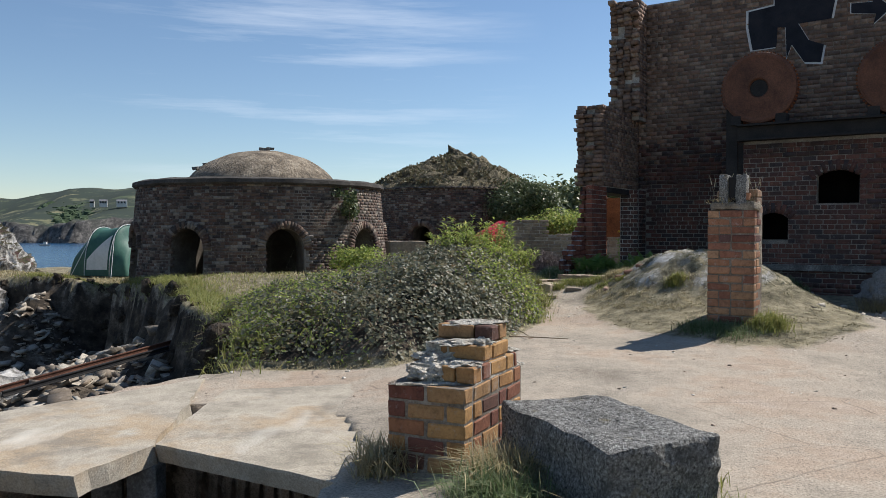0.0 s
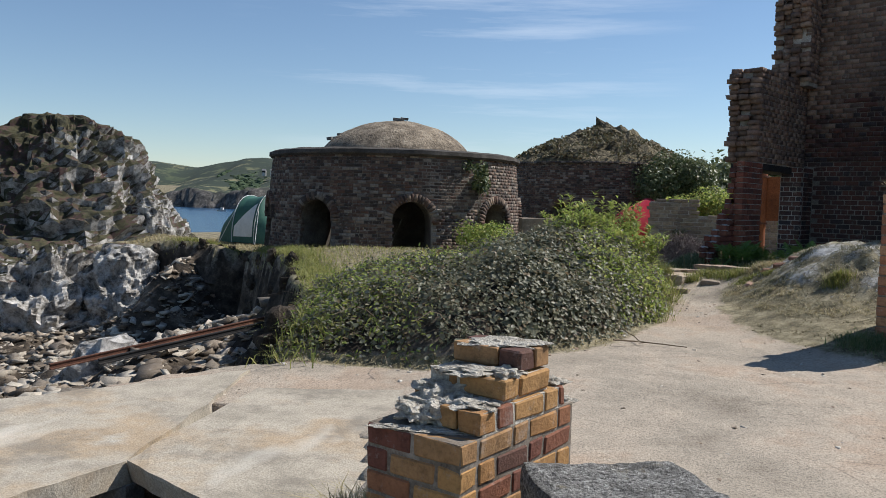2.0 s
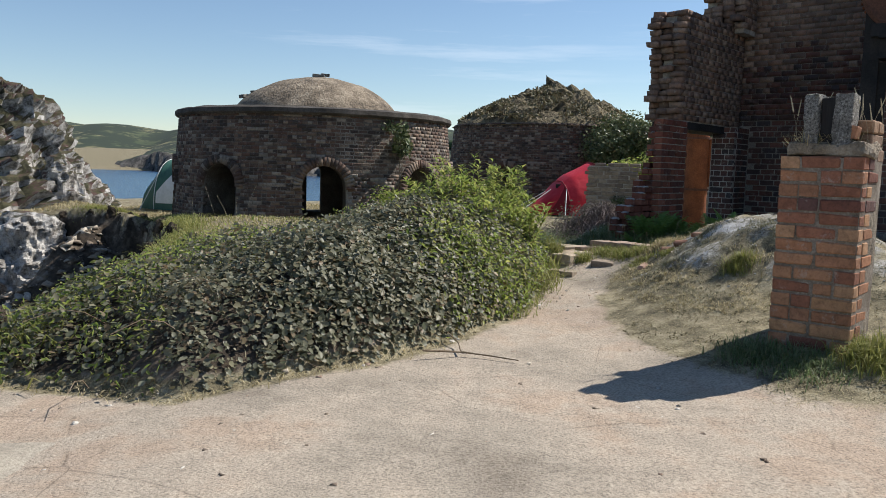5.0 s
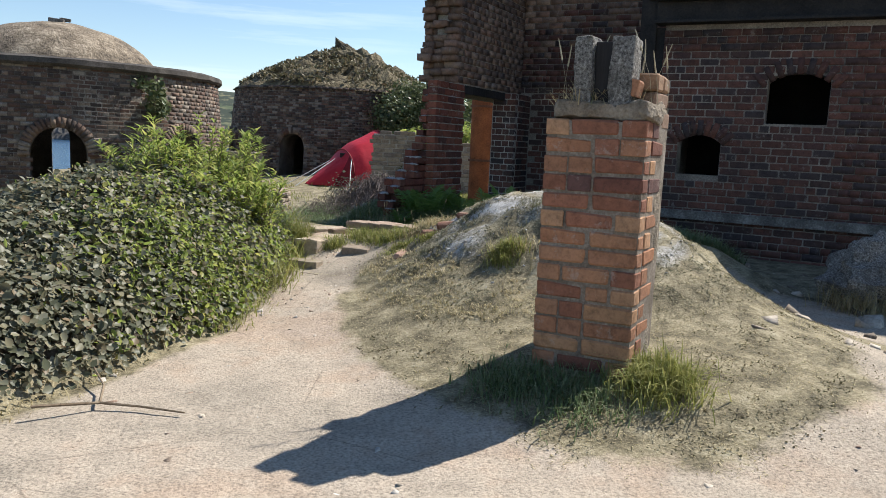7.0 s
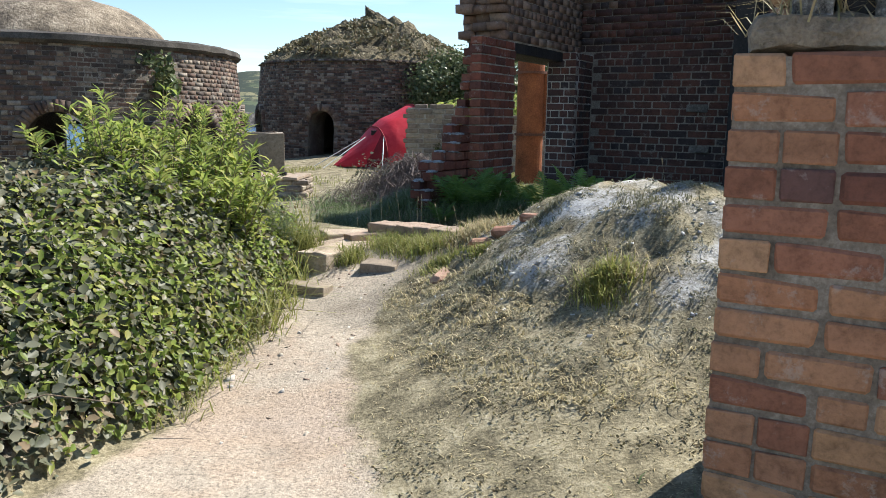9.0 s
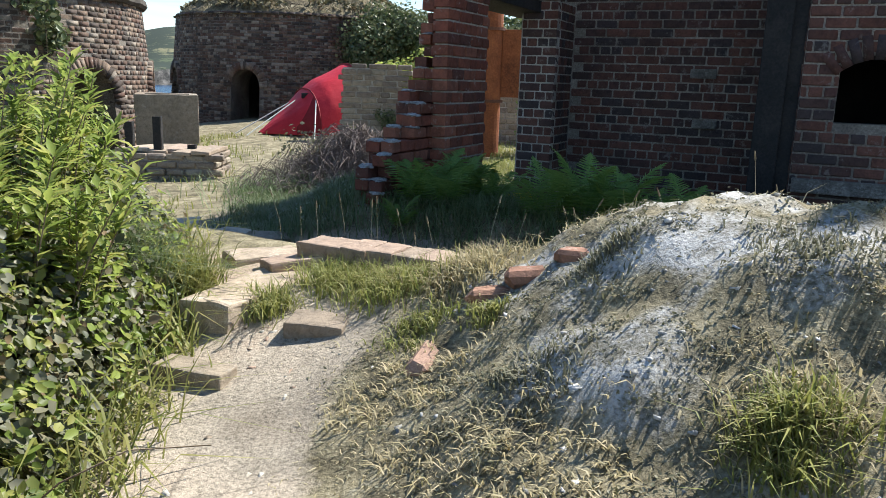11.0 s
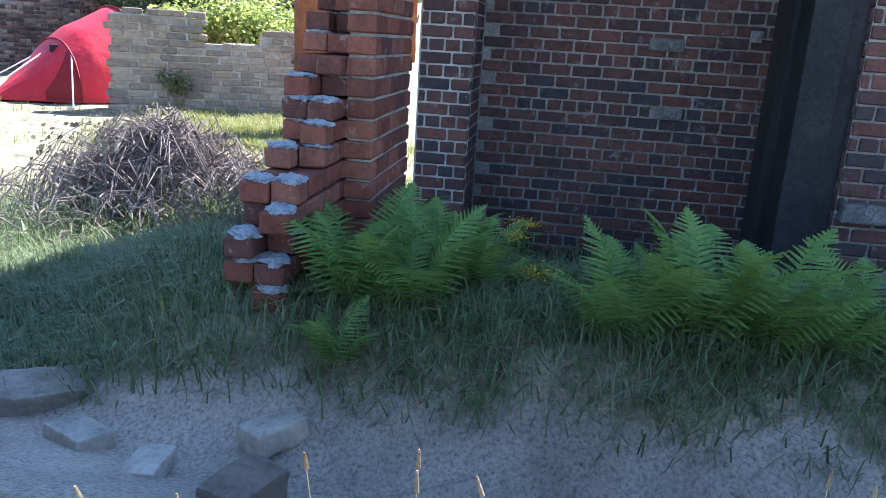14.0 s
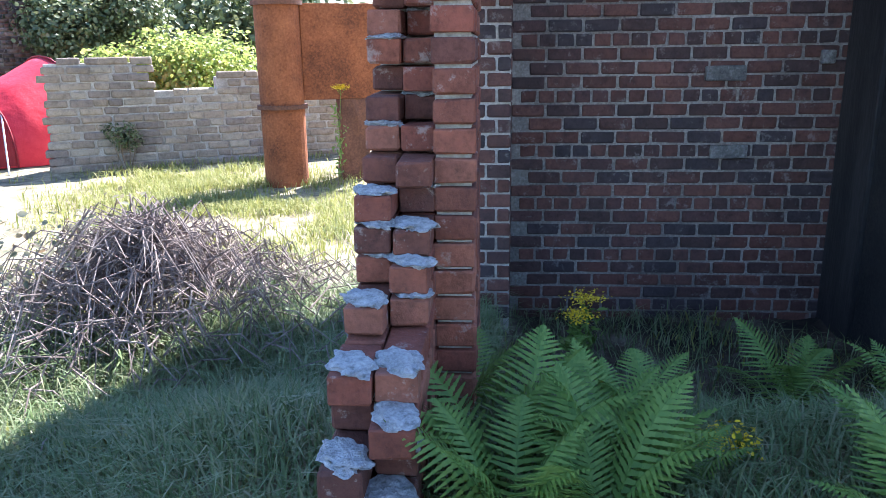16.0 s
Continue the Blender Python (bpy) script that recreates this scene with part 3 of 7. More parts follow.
for r in range(-3, rows):
    z = -0.1 + r * COURSE + BH / 2
    for a, l in course(9.64, r):
        u = a + l / 2 - 0.24
        if u - l / 2 < -0.02 and z < 2.25:
            continue
        if u > 2.35 and z < 3.0:
            continue
        m = Matrix.Translation(wp(u, -0.056 + random.uniform(-0.003, 0.004), z)) @ ROT_U
        if u < 2.35 and z < 2.3:
            lay_brick(wall_front, m, l, HOUSE_BRICK)
        else:
            # Paler palette from about 3 m up, the darkened one below.
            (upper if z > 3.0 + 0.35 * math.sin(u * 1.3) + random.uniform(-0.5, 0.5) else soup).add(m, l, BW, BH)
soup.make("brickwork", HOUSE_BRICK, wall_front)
upper.make("brickwork", UPPER_BRICK, wall_front, "paler upper brickwork")

# an unseen upright added on the wall's top to cast the mound's shadow band
bm = bmesh.new()
wbox(bm, 5.36, 5.5, -0.18, -0.1, HOUSE_TOP - 0.05, 8.4)
stub = part("shadow_upright", bm, DARK_MORTAR, wall_front, "unseen brick upright that shades the mound")
soup = Soup()
for r in range(20):
    z = HOUSE_TOP + r * COURSE + BH / 2
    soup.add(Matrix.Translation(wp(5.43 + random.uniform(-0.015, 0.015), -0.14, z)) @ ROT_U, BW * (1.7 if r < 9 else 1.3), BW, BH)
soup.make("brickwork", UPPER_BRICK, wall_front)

# projecting lower wall that carries the drums
bm = bmesh.new()
wbox(bm, 2.42, 9.5, -0.01, 1.388, -0.6, 3.06)
cutters = [arch_prism(0.72, 0.64, 1.2, Matrix.Translation(wp(4.12, 1.3, 1.8)) @ ROT_U, True),
           arch_prism(0.55, 0.56, 1.2, Matrix.Translation(wp(2.98, 1.3, 1.1)) @ ROT_U, True)]
room = bmesh.new()
wbox(room, 2.6, 8.0, 0.12, 1.12, 0.7, 2.9)
cutters.append(room)
wall_low = tagged(part("wall_projecting", cut(bm, cutters), DARK_MORTAR), "projecting red brick wall with two small dark openings", "wall", kind="structure")
soup = Soup()
for r in range(33):
    z = -0.1 + r * COURSE + BH / 2
    for a, l in course(7.0, r):
        pieces = [(2.42 + a, 2.42 + a + l)]
        for c, half, z0, z1 in ((4.12, 0.362, 1.76, 2.46), (2.98, 0.277, 1.06, 1.68)):
            if z0 < z < z1:
                pieces = [q for p0, p1 in pieces for q in ((p0, min(p1, c - half)), (max(p0, c + half), p1)) if q[1] - q[0] > 0.03]
        for p0, p1 in pieces:
            u, l = (p0 + p1) / 2, p1 - p0
            m = Matrix.Translation(wp(u, 1.344 + random.uniform(-0.003, 0.004), z)) @ ROT_U
            if u < 4.7 and 0.3 < z < 2.7:
                lay_brick(wall_low, m, l, HOUSE_BRICK)
            else:
                soup.add(m, l, BW, BH)
for r in range(33):
    z = -0.1 + r * COURSE + BH / 2
    for a, l in course(1.38, r):
        soup.add(Matrix.Translation(wp(2.464, a + l / 2, z)) @ ROT_V, l, BW, BH)
for cu, cz, w in ((4.12, 1.8 + 0.64, 0.72), (2.98, 1.1 + 0.56, 0.55)):
    n = 9
    for i in range(n):
        a = math.pi * (0.5 + (i - (n - 1) / 2) * 0.058)
        p = wp(cu + math.cos(a) * (w * 0.95), 1.352, cz - w * 0.86 + math.sin(a) * (w * 0.98))
        soup.add(Matrix.Translation(p) @ ROT_U @ Matrix.Rotation(-(a - math.pi / 2), 4, "Y"), 0.075, BW, 0.2)
soup.make("brickwork", HOUSE_BRICK, wall_low)
# Black sheets added inside the chamber: painted shade, so the openings read dark.
CHAMBER_SHADE = surface("soot_and_shade", (0.006, 0.006, 0.006), (0.011, 0.01, 0.01), (0.02, 0.018, 0.017), 3, 40, rough=1.0)
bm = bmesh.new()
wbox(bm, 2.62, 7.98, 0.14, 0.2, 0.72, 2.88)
part("shade_lining", bm, CHAMBER_SHADE, wall_low, "black chamber sheet standing in for shade")
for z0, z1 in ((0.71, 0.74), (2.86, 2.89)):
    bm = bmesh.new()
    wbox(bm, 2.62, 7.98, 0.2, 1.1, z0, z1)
    part("shade_lining", bm, CHAMBER_SHADE, wall_low, "black chamber sheet standing in for shade")
bm = bmesh.new()
wbox(bm, 2.44, 9.5, 1.3, 1.47, 0.5, 0.62, 0.01)
part("plinth", bm, DARK_CONCRETE, wall_low, "dark sooty stone plinth")

# ragged return wall with its doorway
bm = bmesh.new()
wbox(bm, -0.535, -0.312, 2.12, 2.5, -0.4, 2.2)
wbox(bm, -0.3, -0.185, 2.115, 2.94, -0.4, 2.2)
wbox(bm, -0.41, -0.012, -0.5, 0.608, -0.4, 2.2)
wbox(bm, -0.72, -0.19, -0.55, 2.3, 2.2, 3.85)
wbox(bm, -0.68, -0.014, -0.55, 0.5, 3.8, HOUSE_TOP)
wall_return = tagged(part("wall_return", bm, MORTAR), "ragged broken red brick wall with a narrow doorway", "wall", kind="structure")


def ragged_end(z):
    """How far out the broken end of the wall still stands at a height."""
    return float(np.interp(z, [0.0, 0.6, 0.72, 0.84, 0.92, 1.05, 1.2, 1.3, 1.4, 1.5, 1.6, 1.75, 2.2], [3.85, 3.78, 3.72, 3.6, 3.38, 3.2, 3.1, 3.06, 2.88, 2.84, 2.76, 2.74, 2.66]))


GREY_MORTAR = surface("grey_mortar_crust", (0.22, 0.22, 0.22), (0.42, 0.42, 0.42), (0.6, 0.6, 0.59), 25, 90, strength=1.0, dist=0.02)
caps = []
for r in range(24):
    z = -0.05 + r * COURSE + BH / 2
    end = ragged_end(z)
    for w in (0, 1):
        v = end + random.uniform(-0.02, 0.03) - (0.12 if (r + w) % 3 == 2 else 0.0)
        first = True
        while v > 2.16:
            l = BL if (r + w) % 2 else (BW if first else BL)
            l = min(l, v - 2.1)
            if l > 0.04:
                m = Matrix.Translation(wp(-0.485 + w * 0.122, v - l / 2, z)) @ ROT_V @ Matrix.Rotation(radians(random.uniform(-1.5, 1.5)), 4, "Z")
                lay_brick(wall_return, m, l, RAGGED_BRICK, 0.118, 0.086, worn=0.006)
                if first:
                    caps.append((-0.485 + w * 0.122, v - 0.05, z + BH / 2))
            v -= l + JOINT
            first = False
    v = 2.97
    first = True
    while v > 2.14:
        l = min(BW if first and r % 2 else BL, v - 2.1)
        if l > 0.04:
            lay_brick(wall_return, Matrix.Translation(wp(-0.24 + random.uniform(-0.003, 0.003), v - l / 2, z)) @ ROT_V, l, RAGGED_BRICK, 0.14)
        v -= l + JOINT
        first = False
    for a, l in course(0.39, r, 1):
        lay_brick(wall_return, Matrix.Translation(wp(-0.40 + a + l / 2, 0.564, z)) @ ROT_U, l, HOUSE_BRICK)
    for a, l in course(0.5, r, 1):
        lay_brick(wall_return, Matrix.Translation(wp(-0.056, a + l / 2, z)) @ ROT_V, l, HOUSE_BRICK)
soup = Soup()
for r in range(18):
    z = 2.22 + r * COURSE + BH / 2
    for a, l in course(2.36, r):
        soup.add(Matrix.Translation(wp(-0.234, a + l / 2, z)) @ ROT_V, l, BW, BH)
        soup.add(Matrix.Translation(wp(-0.676, a + l / 2, z)) @ ROT_V, l, BW, BH)
    for i in range(3):
        l = random.choice((BW, BL, BL))
        soup.add(Matrix.Translation(wp(-0.645 + i * 0.19, 2.3 + random.uniform(-0.07, 0.12) + 0.05 * math.sin(r * 0.6), z)) @ ROT_V, l, 0.18, BH, 0.012)
for r in range(28):
    z = 3.88 + r * COURSE + BH / 2
    for a, l in course(0.5, r, 1):
        soup.add(Matrix.Translation(wp(-0.055, a + l / 2, z)) @ ROT_V, l, BW, BH)
    for i in range(4):
        l = random.choice((BW, BL, BL))
        soup.add(Matrix.Translation(wp(-0.6 + i * 0.172, 0.47 + random.uniform(-0.08, 0.13) + 0.06 * math.sin(r * 0.5 + 1), z)) @ ROT_V, l, 0.16, BH, 0.012)
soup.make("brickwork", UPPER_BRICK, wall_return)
bm = bmesh.new()
wbox(bm, -0.7, -0.2, -0.1, 2.3, 2.08, 2.21, 0.015)
part("lintel", bm, TIMBER, wall_return, "charred timber lintel")


def blob(bm, centre, size, seed, detail=2, rough=0.35):
    """An uneven lump."""
    made = bmesh.ops.create_icosphere(bm, subdivisions=detail, radius=1.0)
    for w in made["verts"]:
        d = 1 + rough * noise.noise(w.co * 1.7 + Vector((seed * 7.1, seed * 3.3, 0))) + rough * 0.5 * noise.noise(w.co * 4.5 + Vector((seed, 0, seed * 5)))
        w.co = Vector(centre) + Vector((w.co.x * size[0], w.co.y * size[1], w.co.z * size[2])) * d


for i, (u, v, z) in enumerate(caps):
    if z < 1.3 or i % 3 == 0:
        bm = bmesh.new()
        blob(bm, wp(u, v - 0.03, z + 0.004), (0.056, 0.09, 0.014), i, 4, 0.4)
        for w in bm.verts:
            w.co += noise.noise_vector(w.co * 45) * 0.008
        part("mortar_lump", bm, GREY_MORTAR, wall_return)

def wall_block(u, z, w, h):
    bm = bmesh.new()
    wbox(bm, u - w / 2, u + w / 2, -0.02, 0.035, z - h / 2, z + h / 2, 0.012)
    for w_ in bm.verts:
        w_.co += noise.noise_vector(w_.co * 14) * 0.006
    tagged(part("wall_block", bm, DARK_CONCRETE), "small grey stone block set into the brickwork", "stone block", "blocks in the wall")


for u, z, w, h in ((1.44, 1.5, 0.27, 0.1), (1.5, 0.97, 0.25, 0.09), (2.1, 1.6, 0.09, 0.09)):
    wall_block(u, z, w, h)

# iron post, beam and rusted drums on the engine house
post = thing("iron_post", "tall black iron stanchion at the wall's corner", "post", wp(2.17, 1.28, 0))
bm = bmesh.new()
wbox(bm, 2.08, 2.3, 1.36, 1.40, -0.5, 4.35, 0.008)
part("front_flange", bm, IRON, post)
bm = bmesh.new()
wbox(bm, 2.25, 2.412, 0.5, 1.355, -0.5, 3.04)
part("web", bm, IRON, post)
bm = bmesh.new()
wbox(bm, 2.22, 2.4, 0.0, 0.498, -0.5, 2.6, 0.01)
part("back_board", bm, TIMBER, post)
beam = thing("iron_beam", "long black iron girder on the brick wall", "girder", wp(5, 1.4, 3.05))
for name, v0, v1, z0, z1 in (("lower_flange", 1.28, 1.6, 3.062, 3.1), ("web", 1.4, 1.47, 3.1, 3.35), ("upper_flange", 1.28, 1.6, 3.35, 3.39)):
    bm = bmesh.new()
    wbox(bm, 2.31, 9.5, v0, v1, z0, z1, 0.006)
    part(name, bm, IRON, beam)


def drum(u):
    d = thing("rusted_drum", "large rust-brown iron drum with a toothed rim", "drum", wp(u, 1.1, 3.39), group="drums on the girder")
    base = Matrix.Translation(wp(u, 1.45, 4.1)) @ ROT_U @ Matrix.Rotation(radians(90), 4, "X")
    bm = bmesh.new()
    prof = [(0.17, 0.0), (0.2, 0.035), (0.58, 0.03), (0.64, 0.045), (0.69, 0.03), (0.7, -0.01), (0.7, -0.3), (0.66, -0.33), (0.17, -0.33)]
    lathe(bm, prof, 56, closed=True)
    bmesh.ops.transform(bm, matrix=base, verts=bm.verts)
    bmesh.ops.recalc_face_normals(bm, faces=bm.faces)
    shell = part("shell", bm, DARK_RUST, d)
    bm = bmesh.new()
    tube(bm, [base @ Vector((0, 0, -0.5)), base @ Vector((0, 0, -0.02))], 0.165, 20)
    part("hub", bm, IRON, shell, "black hollow hub")
    bm = bmesh.new()
    for i in range(64):
        a = 2 * math.pi * i / 64
        box(bm, base @ Matrix.Rotation(a, 4, "Z") @ Matrix.Translation((0.715, 0, -0.1)), 0.035, 0.035, 0.08, 0.004)
    part("gear_teeth", bm, RUST, shell)
    for side in (-1, 1):
        bm = bmesh.new()
        box(bm, base @ Matrix.Translation((side * 0.42, -0.62, -0.15)), 0.2, 0.18, 0.4, 0.01)
        part("cradle", bm, IRON, d)
    return d


drum(2.7)
drum(5.12)

# painted shapes on the tall wall
PAINT_BLACK = surface("black_wall_paint", (0.01, 0.011, 0.016), (0.018, 0.02, 0.027), (0.03, 0.03, 0.035), 3, 60)
PAINT_WHITE = surface("white_wall_paint", (0.4, 0.4, 0.4), (0.55, 0.55, 0.55), (0.62, 0.62, 0.62), 3, 60)
graffiti = thing("wall_painting", "black and white block shapes painted on brick", "graffiti", wp(3.3, 0.01, 4.8))


def paint(name, pts, v, material):
    bm = bmesh.new()
    f = bm.faces.new([bm.verts.new(wp(u, v, z)) for u, z in pts])
    r = bmesh.ops.extrude_face_region(bm, geom=[f])
    for w in r["geom"]:
        if isinstance(w, bmesh.types.BMVert):
            w.co += WV * 0.004
    bmesh.ops.recalc_face_normals(bm, faces=bm.faces)
    bmesh.ops.triangulate(bm, faces=bm.faces)
    part(name, bm, material, graffiti)


def on_wall(px):
    return [(2.28 + x * 0.01112, 6.26 - x * 0.00136 - y * 0.0121) for x, y in px]


shape_a = on_wall([(42, -16), (42, 12), (-5, 22), (-5, 50), (3, 90), (46, 84), (48, 50), (62, 50), (64, 104), (73, 80), (95, 110), (123, 110), (128, 80), (102, 72), (84, 44), (140, 36), (147, -2), (146, -18)])
shape_b = on_wall([(172, 12), (172, 28), (212, 30), (208, 46), (236, 20), (205, -4), (206, 10)])
for s in (shape_a, shape_b):
    cx = sum(p[0] for p in s) / len(s)
    cz = sum(p[1] for p in s) / len(s)
    paint("outline", [(cx + (u - cx) * 1.06, min(6.49, cz + (z - cz) * 1.06)) for u, z in s], 0.003, PAINT_WHITE)
    paint("filling", s, 0.008, PAINT_BLACK)

# ---- kilns ----
def kiln(name, label, cx, cy, base, top, r_top, r_base, arches, aw, ah, door_base):
    """A round brick kiln: battered wall with arched openings. Angles from the south, eastwards."""
    kn = thing(name, label, "kiln", (cx, cy, base))
    bm = bmesh.new()
    lathe(bm, [(r_base - 0.003, base - 1.2), (r_base - 0.003, base), (r_top - 0.003, top), (r_top - 1.15, top), (r_base - 1.15, base - 1.2)], 96, (cx, cy, 0), closed=True)
    bmesh.ops.recalc_face_normals(bm, faces=bm.faces)
    cutters = []
    for a in arches:
        m = Matrix.Translation((cx, cy, door_base)) @ Matrix.Rotation(radians(a), 4, "Z") @ Matrix.Translation((0, -r_base + 0.5, 0))
        cutters.append(arch_prism(aw if a < 180 else 0.5, ah, 2.2, m))
    wall = part("wall", cut(bm, cutters), KILN_MORTAR, kn)
    soup = Soup()
    n = int((top - base) / COURSE)
    for r in range(n):
        z = base + r * COURSE + BH / 2
        q = (z - base) / (top - base)
        rad = r_base + (r_top - r_base) * q
        unit = (BW if r % 4 == 3 else BL) + JOINT
        count = int(2 * math.pi * rad / unit)
        for i in range(count):
            a = 2 * math.pi * (i + 0.5 * (r % 2)) / count
            deg = math.degrees(a)
            skip = False
            for d in arches:
                off = math.sin(radians(deg - d)) * rad
                if math.cos(radians(deg - d)) > 0.5:
                    up = z - (door_base + ah - aw / 2)
                    if z > door_base - 0.05 and (abs(off) < aw / 2 + 0.06 if up < 0 else math.hypot(off, up) < aw / 2 + 0.24):
                        skip = True
            if skip:
                continue
            bulge = random.uniform(-0.0015, 0.002) - (0.05 if random.random() < 0.008 else 0)
            m = Matrix.Translation((cx, cy, z)) @ Matrix.Rotation(a, 4, "Z") @ Matrix.Translation((0, -(rad - BW / 2 + bulge), 0))
            if arches[0] == -58 and 24 < deg < 58 and z > 1.1:
                lay_brick(kn, m, round(unit - JOINT, 3), KILN_BRICK)
            else:
                soup.add(m, unit - JOINT, BW, BH, 0.002)
    soup.make("brickwork", KILN_BRICK, kn)
    for d in arches:
        ring = Soup()
        for i in range(23):
            t = math.pi * i / 22
            q = (door_base + ah - aw / 2 - base) / (top - base)
            rad = r_base + (r_top - r_base) * q
            m = Matrix.Translation((cx, cy, door_base + ah - aw / 2)) @ Matrix.Rotation(radians(d), 4, "Z") @ Matrix.Translation((0, -(rad - 0.065), 0)) @ Matrix.Rotation(-t, 4, "Y") @ Matrix.Translation((aw / 2 + 0.115, 0, 0))
            ring.add(m, 0.225, 0.16, 0.088, 0.008)
        ring.make("arch_ring", KILN_BRICK, kn)
    return kn


COPING = surface("black_coping", (0.03, 0.026, 0.022), (0.06, 0.052, 0.044), (0.12, 0.105, 0.09), 2, 30)
K1 = (-6.15, 26.1)
kiln1 = kiln("domed_kiln", "round brick kiln with arched stokeholes and shallow dome", *K1, -0.55, 2.66, 4.0, 4.28, [-58, -18, 22, 62, 102, 201], 1.12, 1.62, -0.3)
bm = bmesh.new()
lathe(bm, [(2.85, 2.6), (4.06, 2.6), (4.12, 2.66), (4.1, 2.77), (3.9, 2.83), (2.85, 2.86)], 96, (*K1, 0), closed=True)
for w in bm.verts:
    w.co += noise.noise_vector(w.co * 2.2) * 0.025
bmesh.ops.recalc_face_normals(bm, faces=bm.faces)
part("coping", bm, COPING, kiln1, "dark weathered coping")
bm = bmesh.new()
prof = [(2.62 * math.sin(i / 20 * math.pi / 2), 2.5 + 1.46 * math.cos(i / 20 * math.pi / 2) ** 1.15) for i in range(20, 0, -1)] + [(0.02, 3.96)]
lathe(bm, prof, 72, (*K1, 0))
for w in bm.verts:
    w.co += Vector((0, 0, 1)) * 0.035 * noise.noise(w.co * 1.5)
DOME = surface("dome_render", (0.07, 0.056, 0.042), (0.22, 0.175, 0.125), (0.42, 0.35, 0.26), 2.2, 14, strength=1.0, dist=0.05)
part("dome", bm, DOME, kiln1, "lichened brown dome", smooth=True)
for dx, dy, dz, s in ((0.15, -0.3, 3.98, 0.16), (0.3, -0.15, 4.03, 0.12), (-1.65, -0.9, 3.45, 0.1), (-1.9, -1.0, 3.3, 0.14)):
    bm = bmesh.new()
    box(bm, pose(K1[0] + dx, K1[1] + dy, dz, 5, 8, dx * 60), s * 2.2, s * 1.4, s * 0.7, 0.02, 0.02)
    part("loose_block", bm, DARK_CONCRETE, kiln1)
bm = bmesh.new()
blob(bm, (K1[0] + 0.8, K1[1] - 1.55, 3.4), (0.13, 0.1, 0.1), 3, 2, 0.4)
part("vent_hole", bm, IRON, kiln1, "dark vent hole")

K2 = (0.45, 37.7)
kiln2 = kiln("ruined_kiln", "round brick kiln choked with an earthen mound", *K2, -0.3, 3.18, 4.15, 4.5, [-66, -19, 28, 75], 0.95, 1.6, -0.15)
bm = bmesh.new()
ring_n, rad_n = 72, 26
rings = []
for i in range(rad_n + 1):
    r = 4.25 * (1 - i / rad_n)
    ring = []
    for j in range(ring_n):
        a = 2 * math.pi * j / ring_n
        x, y = r * math.cos(a), r * math.sin(a)
        h = 3.1 + 1.85 * max(0.0, 1 - r / 4.1) ** 0.72 * (1 + 0.12 * math.cos(a - 0.3))
        q = Vector((x, y, h))
        h += (0.5 * noise.noise(q * 0.9) + 0.34 * noise.noise(q * 2.4) + 0.16 * noise.noise(q * 6)) * min(1, (4.25 - r) / 0.8)
        ring.append(bm.verts.new((K2[0] + x - 0.2 * (1 - r / 4.25), K2[1] + y, h)))
    rings.append(ring)
for q, w in zip(rings, rings[1:]):
    for j in range(ring_n):
        bm.faces.new((q[j], q[(j + 1) % ring_n], w[(j + 1) % ring_n], w[j]))
EARTH = surface("dry_earth_turf", (0.05, 0.04, 0.025), (0.14, 0.115, 0.07), (0.27, 0.22, 0.13), 1.1, 9, strength=1.0, dist=0.12)
part("earth_mound", bm, EARTH, kiln2, "rough mound of dry earth and turf")
for i, (dx, dz, s) in enumerate(((-0.4, 4.55, 0.6), (0.35, 4.6, 0.5), (-1.3, 3.95, 0.5))):
    bm = bmesh.new()
    blob(bm, (K2[0] + dx, K2[1] - 0.6 - i * 0.4, dz), (s, s * 0.7, s * 0.45), i + 5, 3, 0.5)
    part("boulder", bm, EARTH, kiln2, "dark jutting rock")

rgm = np.random.RandomState(52)
tr, ta = 4.0 * np.sqrt(rgm.uniform(0, 1, 9000)), rgm.uniform(0, 6.28, 9000)
th = 3.1 + 1.85 * np.maximum(0.0, 1 - tr / 4.1) ** 0.72
MOUND_TUFTS = np.stack([K2[0] + tr * np.cos(ta), K2[1] + tr * np.sin(ta), th + 0.1], 1)

# ---- pier, stump, block and slabs ----
RENDER_COAT = surface("old_render", (0.14, 0.115, 0.085), (0.3, 0.25, 0.19), (0.46, 0.4, 0.32), 6, 50, strength=1.0, dist=0.03)
PALE_MORTAR = surface("pale_mortar", (0.26, 0.22, 0.17), (0.55, 0.5, 0.42), (0.74, 0.7, 0.61), 12, 60, strength=1.0, dist=0.03)
PA = radians(-32.5)
PM = Matrix.Translation((3.385, 8.99, 0)) @ Matrix.Rotation(PA, 4, "Z")   # front face's middle; local y runs into the pier
pier = thing("brick_pier", "square orange brick pier topped with concrete stubs", "pier", (3.5, 9.2, 0.15))
PW, PD, QL, QW, QH, QC = 0.532, 0.5, 0.26, 0.127, 0.087, 0.096
bm = bmesh.new()
box(bm, PM @ Matrix.Translation((0, PD / 2, 0.82)), PW - 0.012, PD - 0.02, 1.4)
part("core", bm, JOINT_MORTAR, pier)
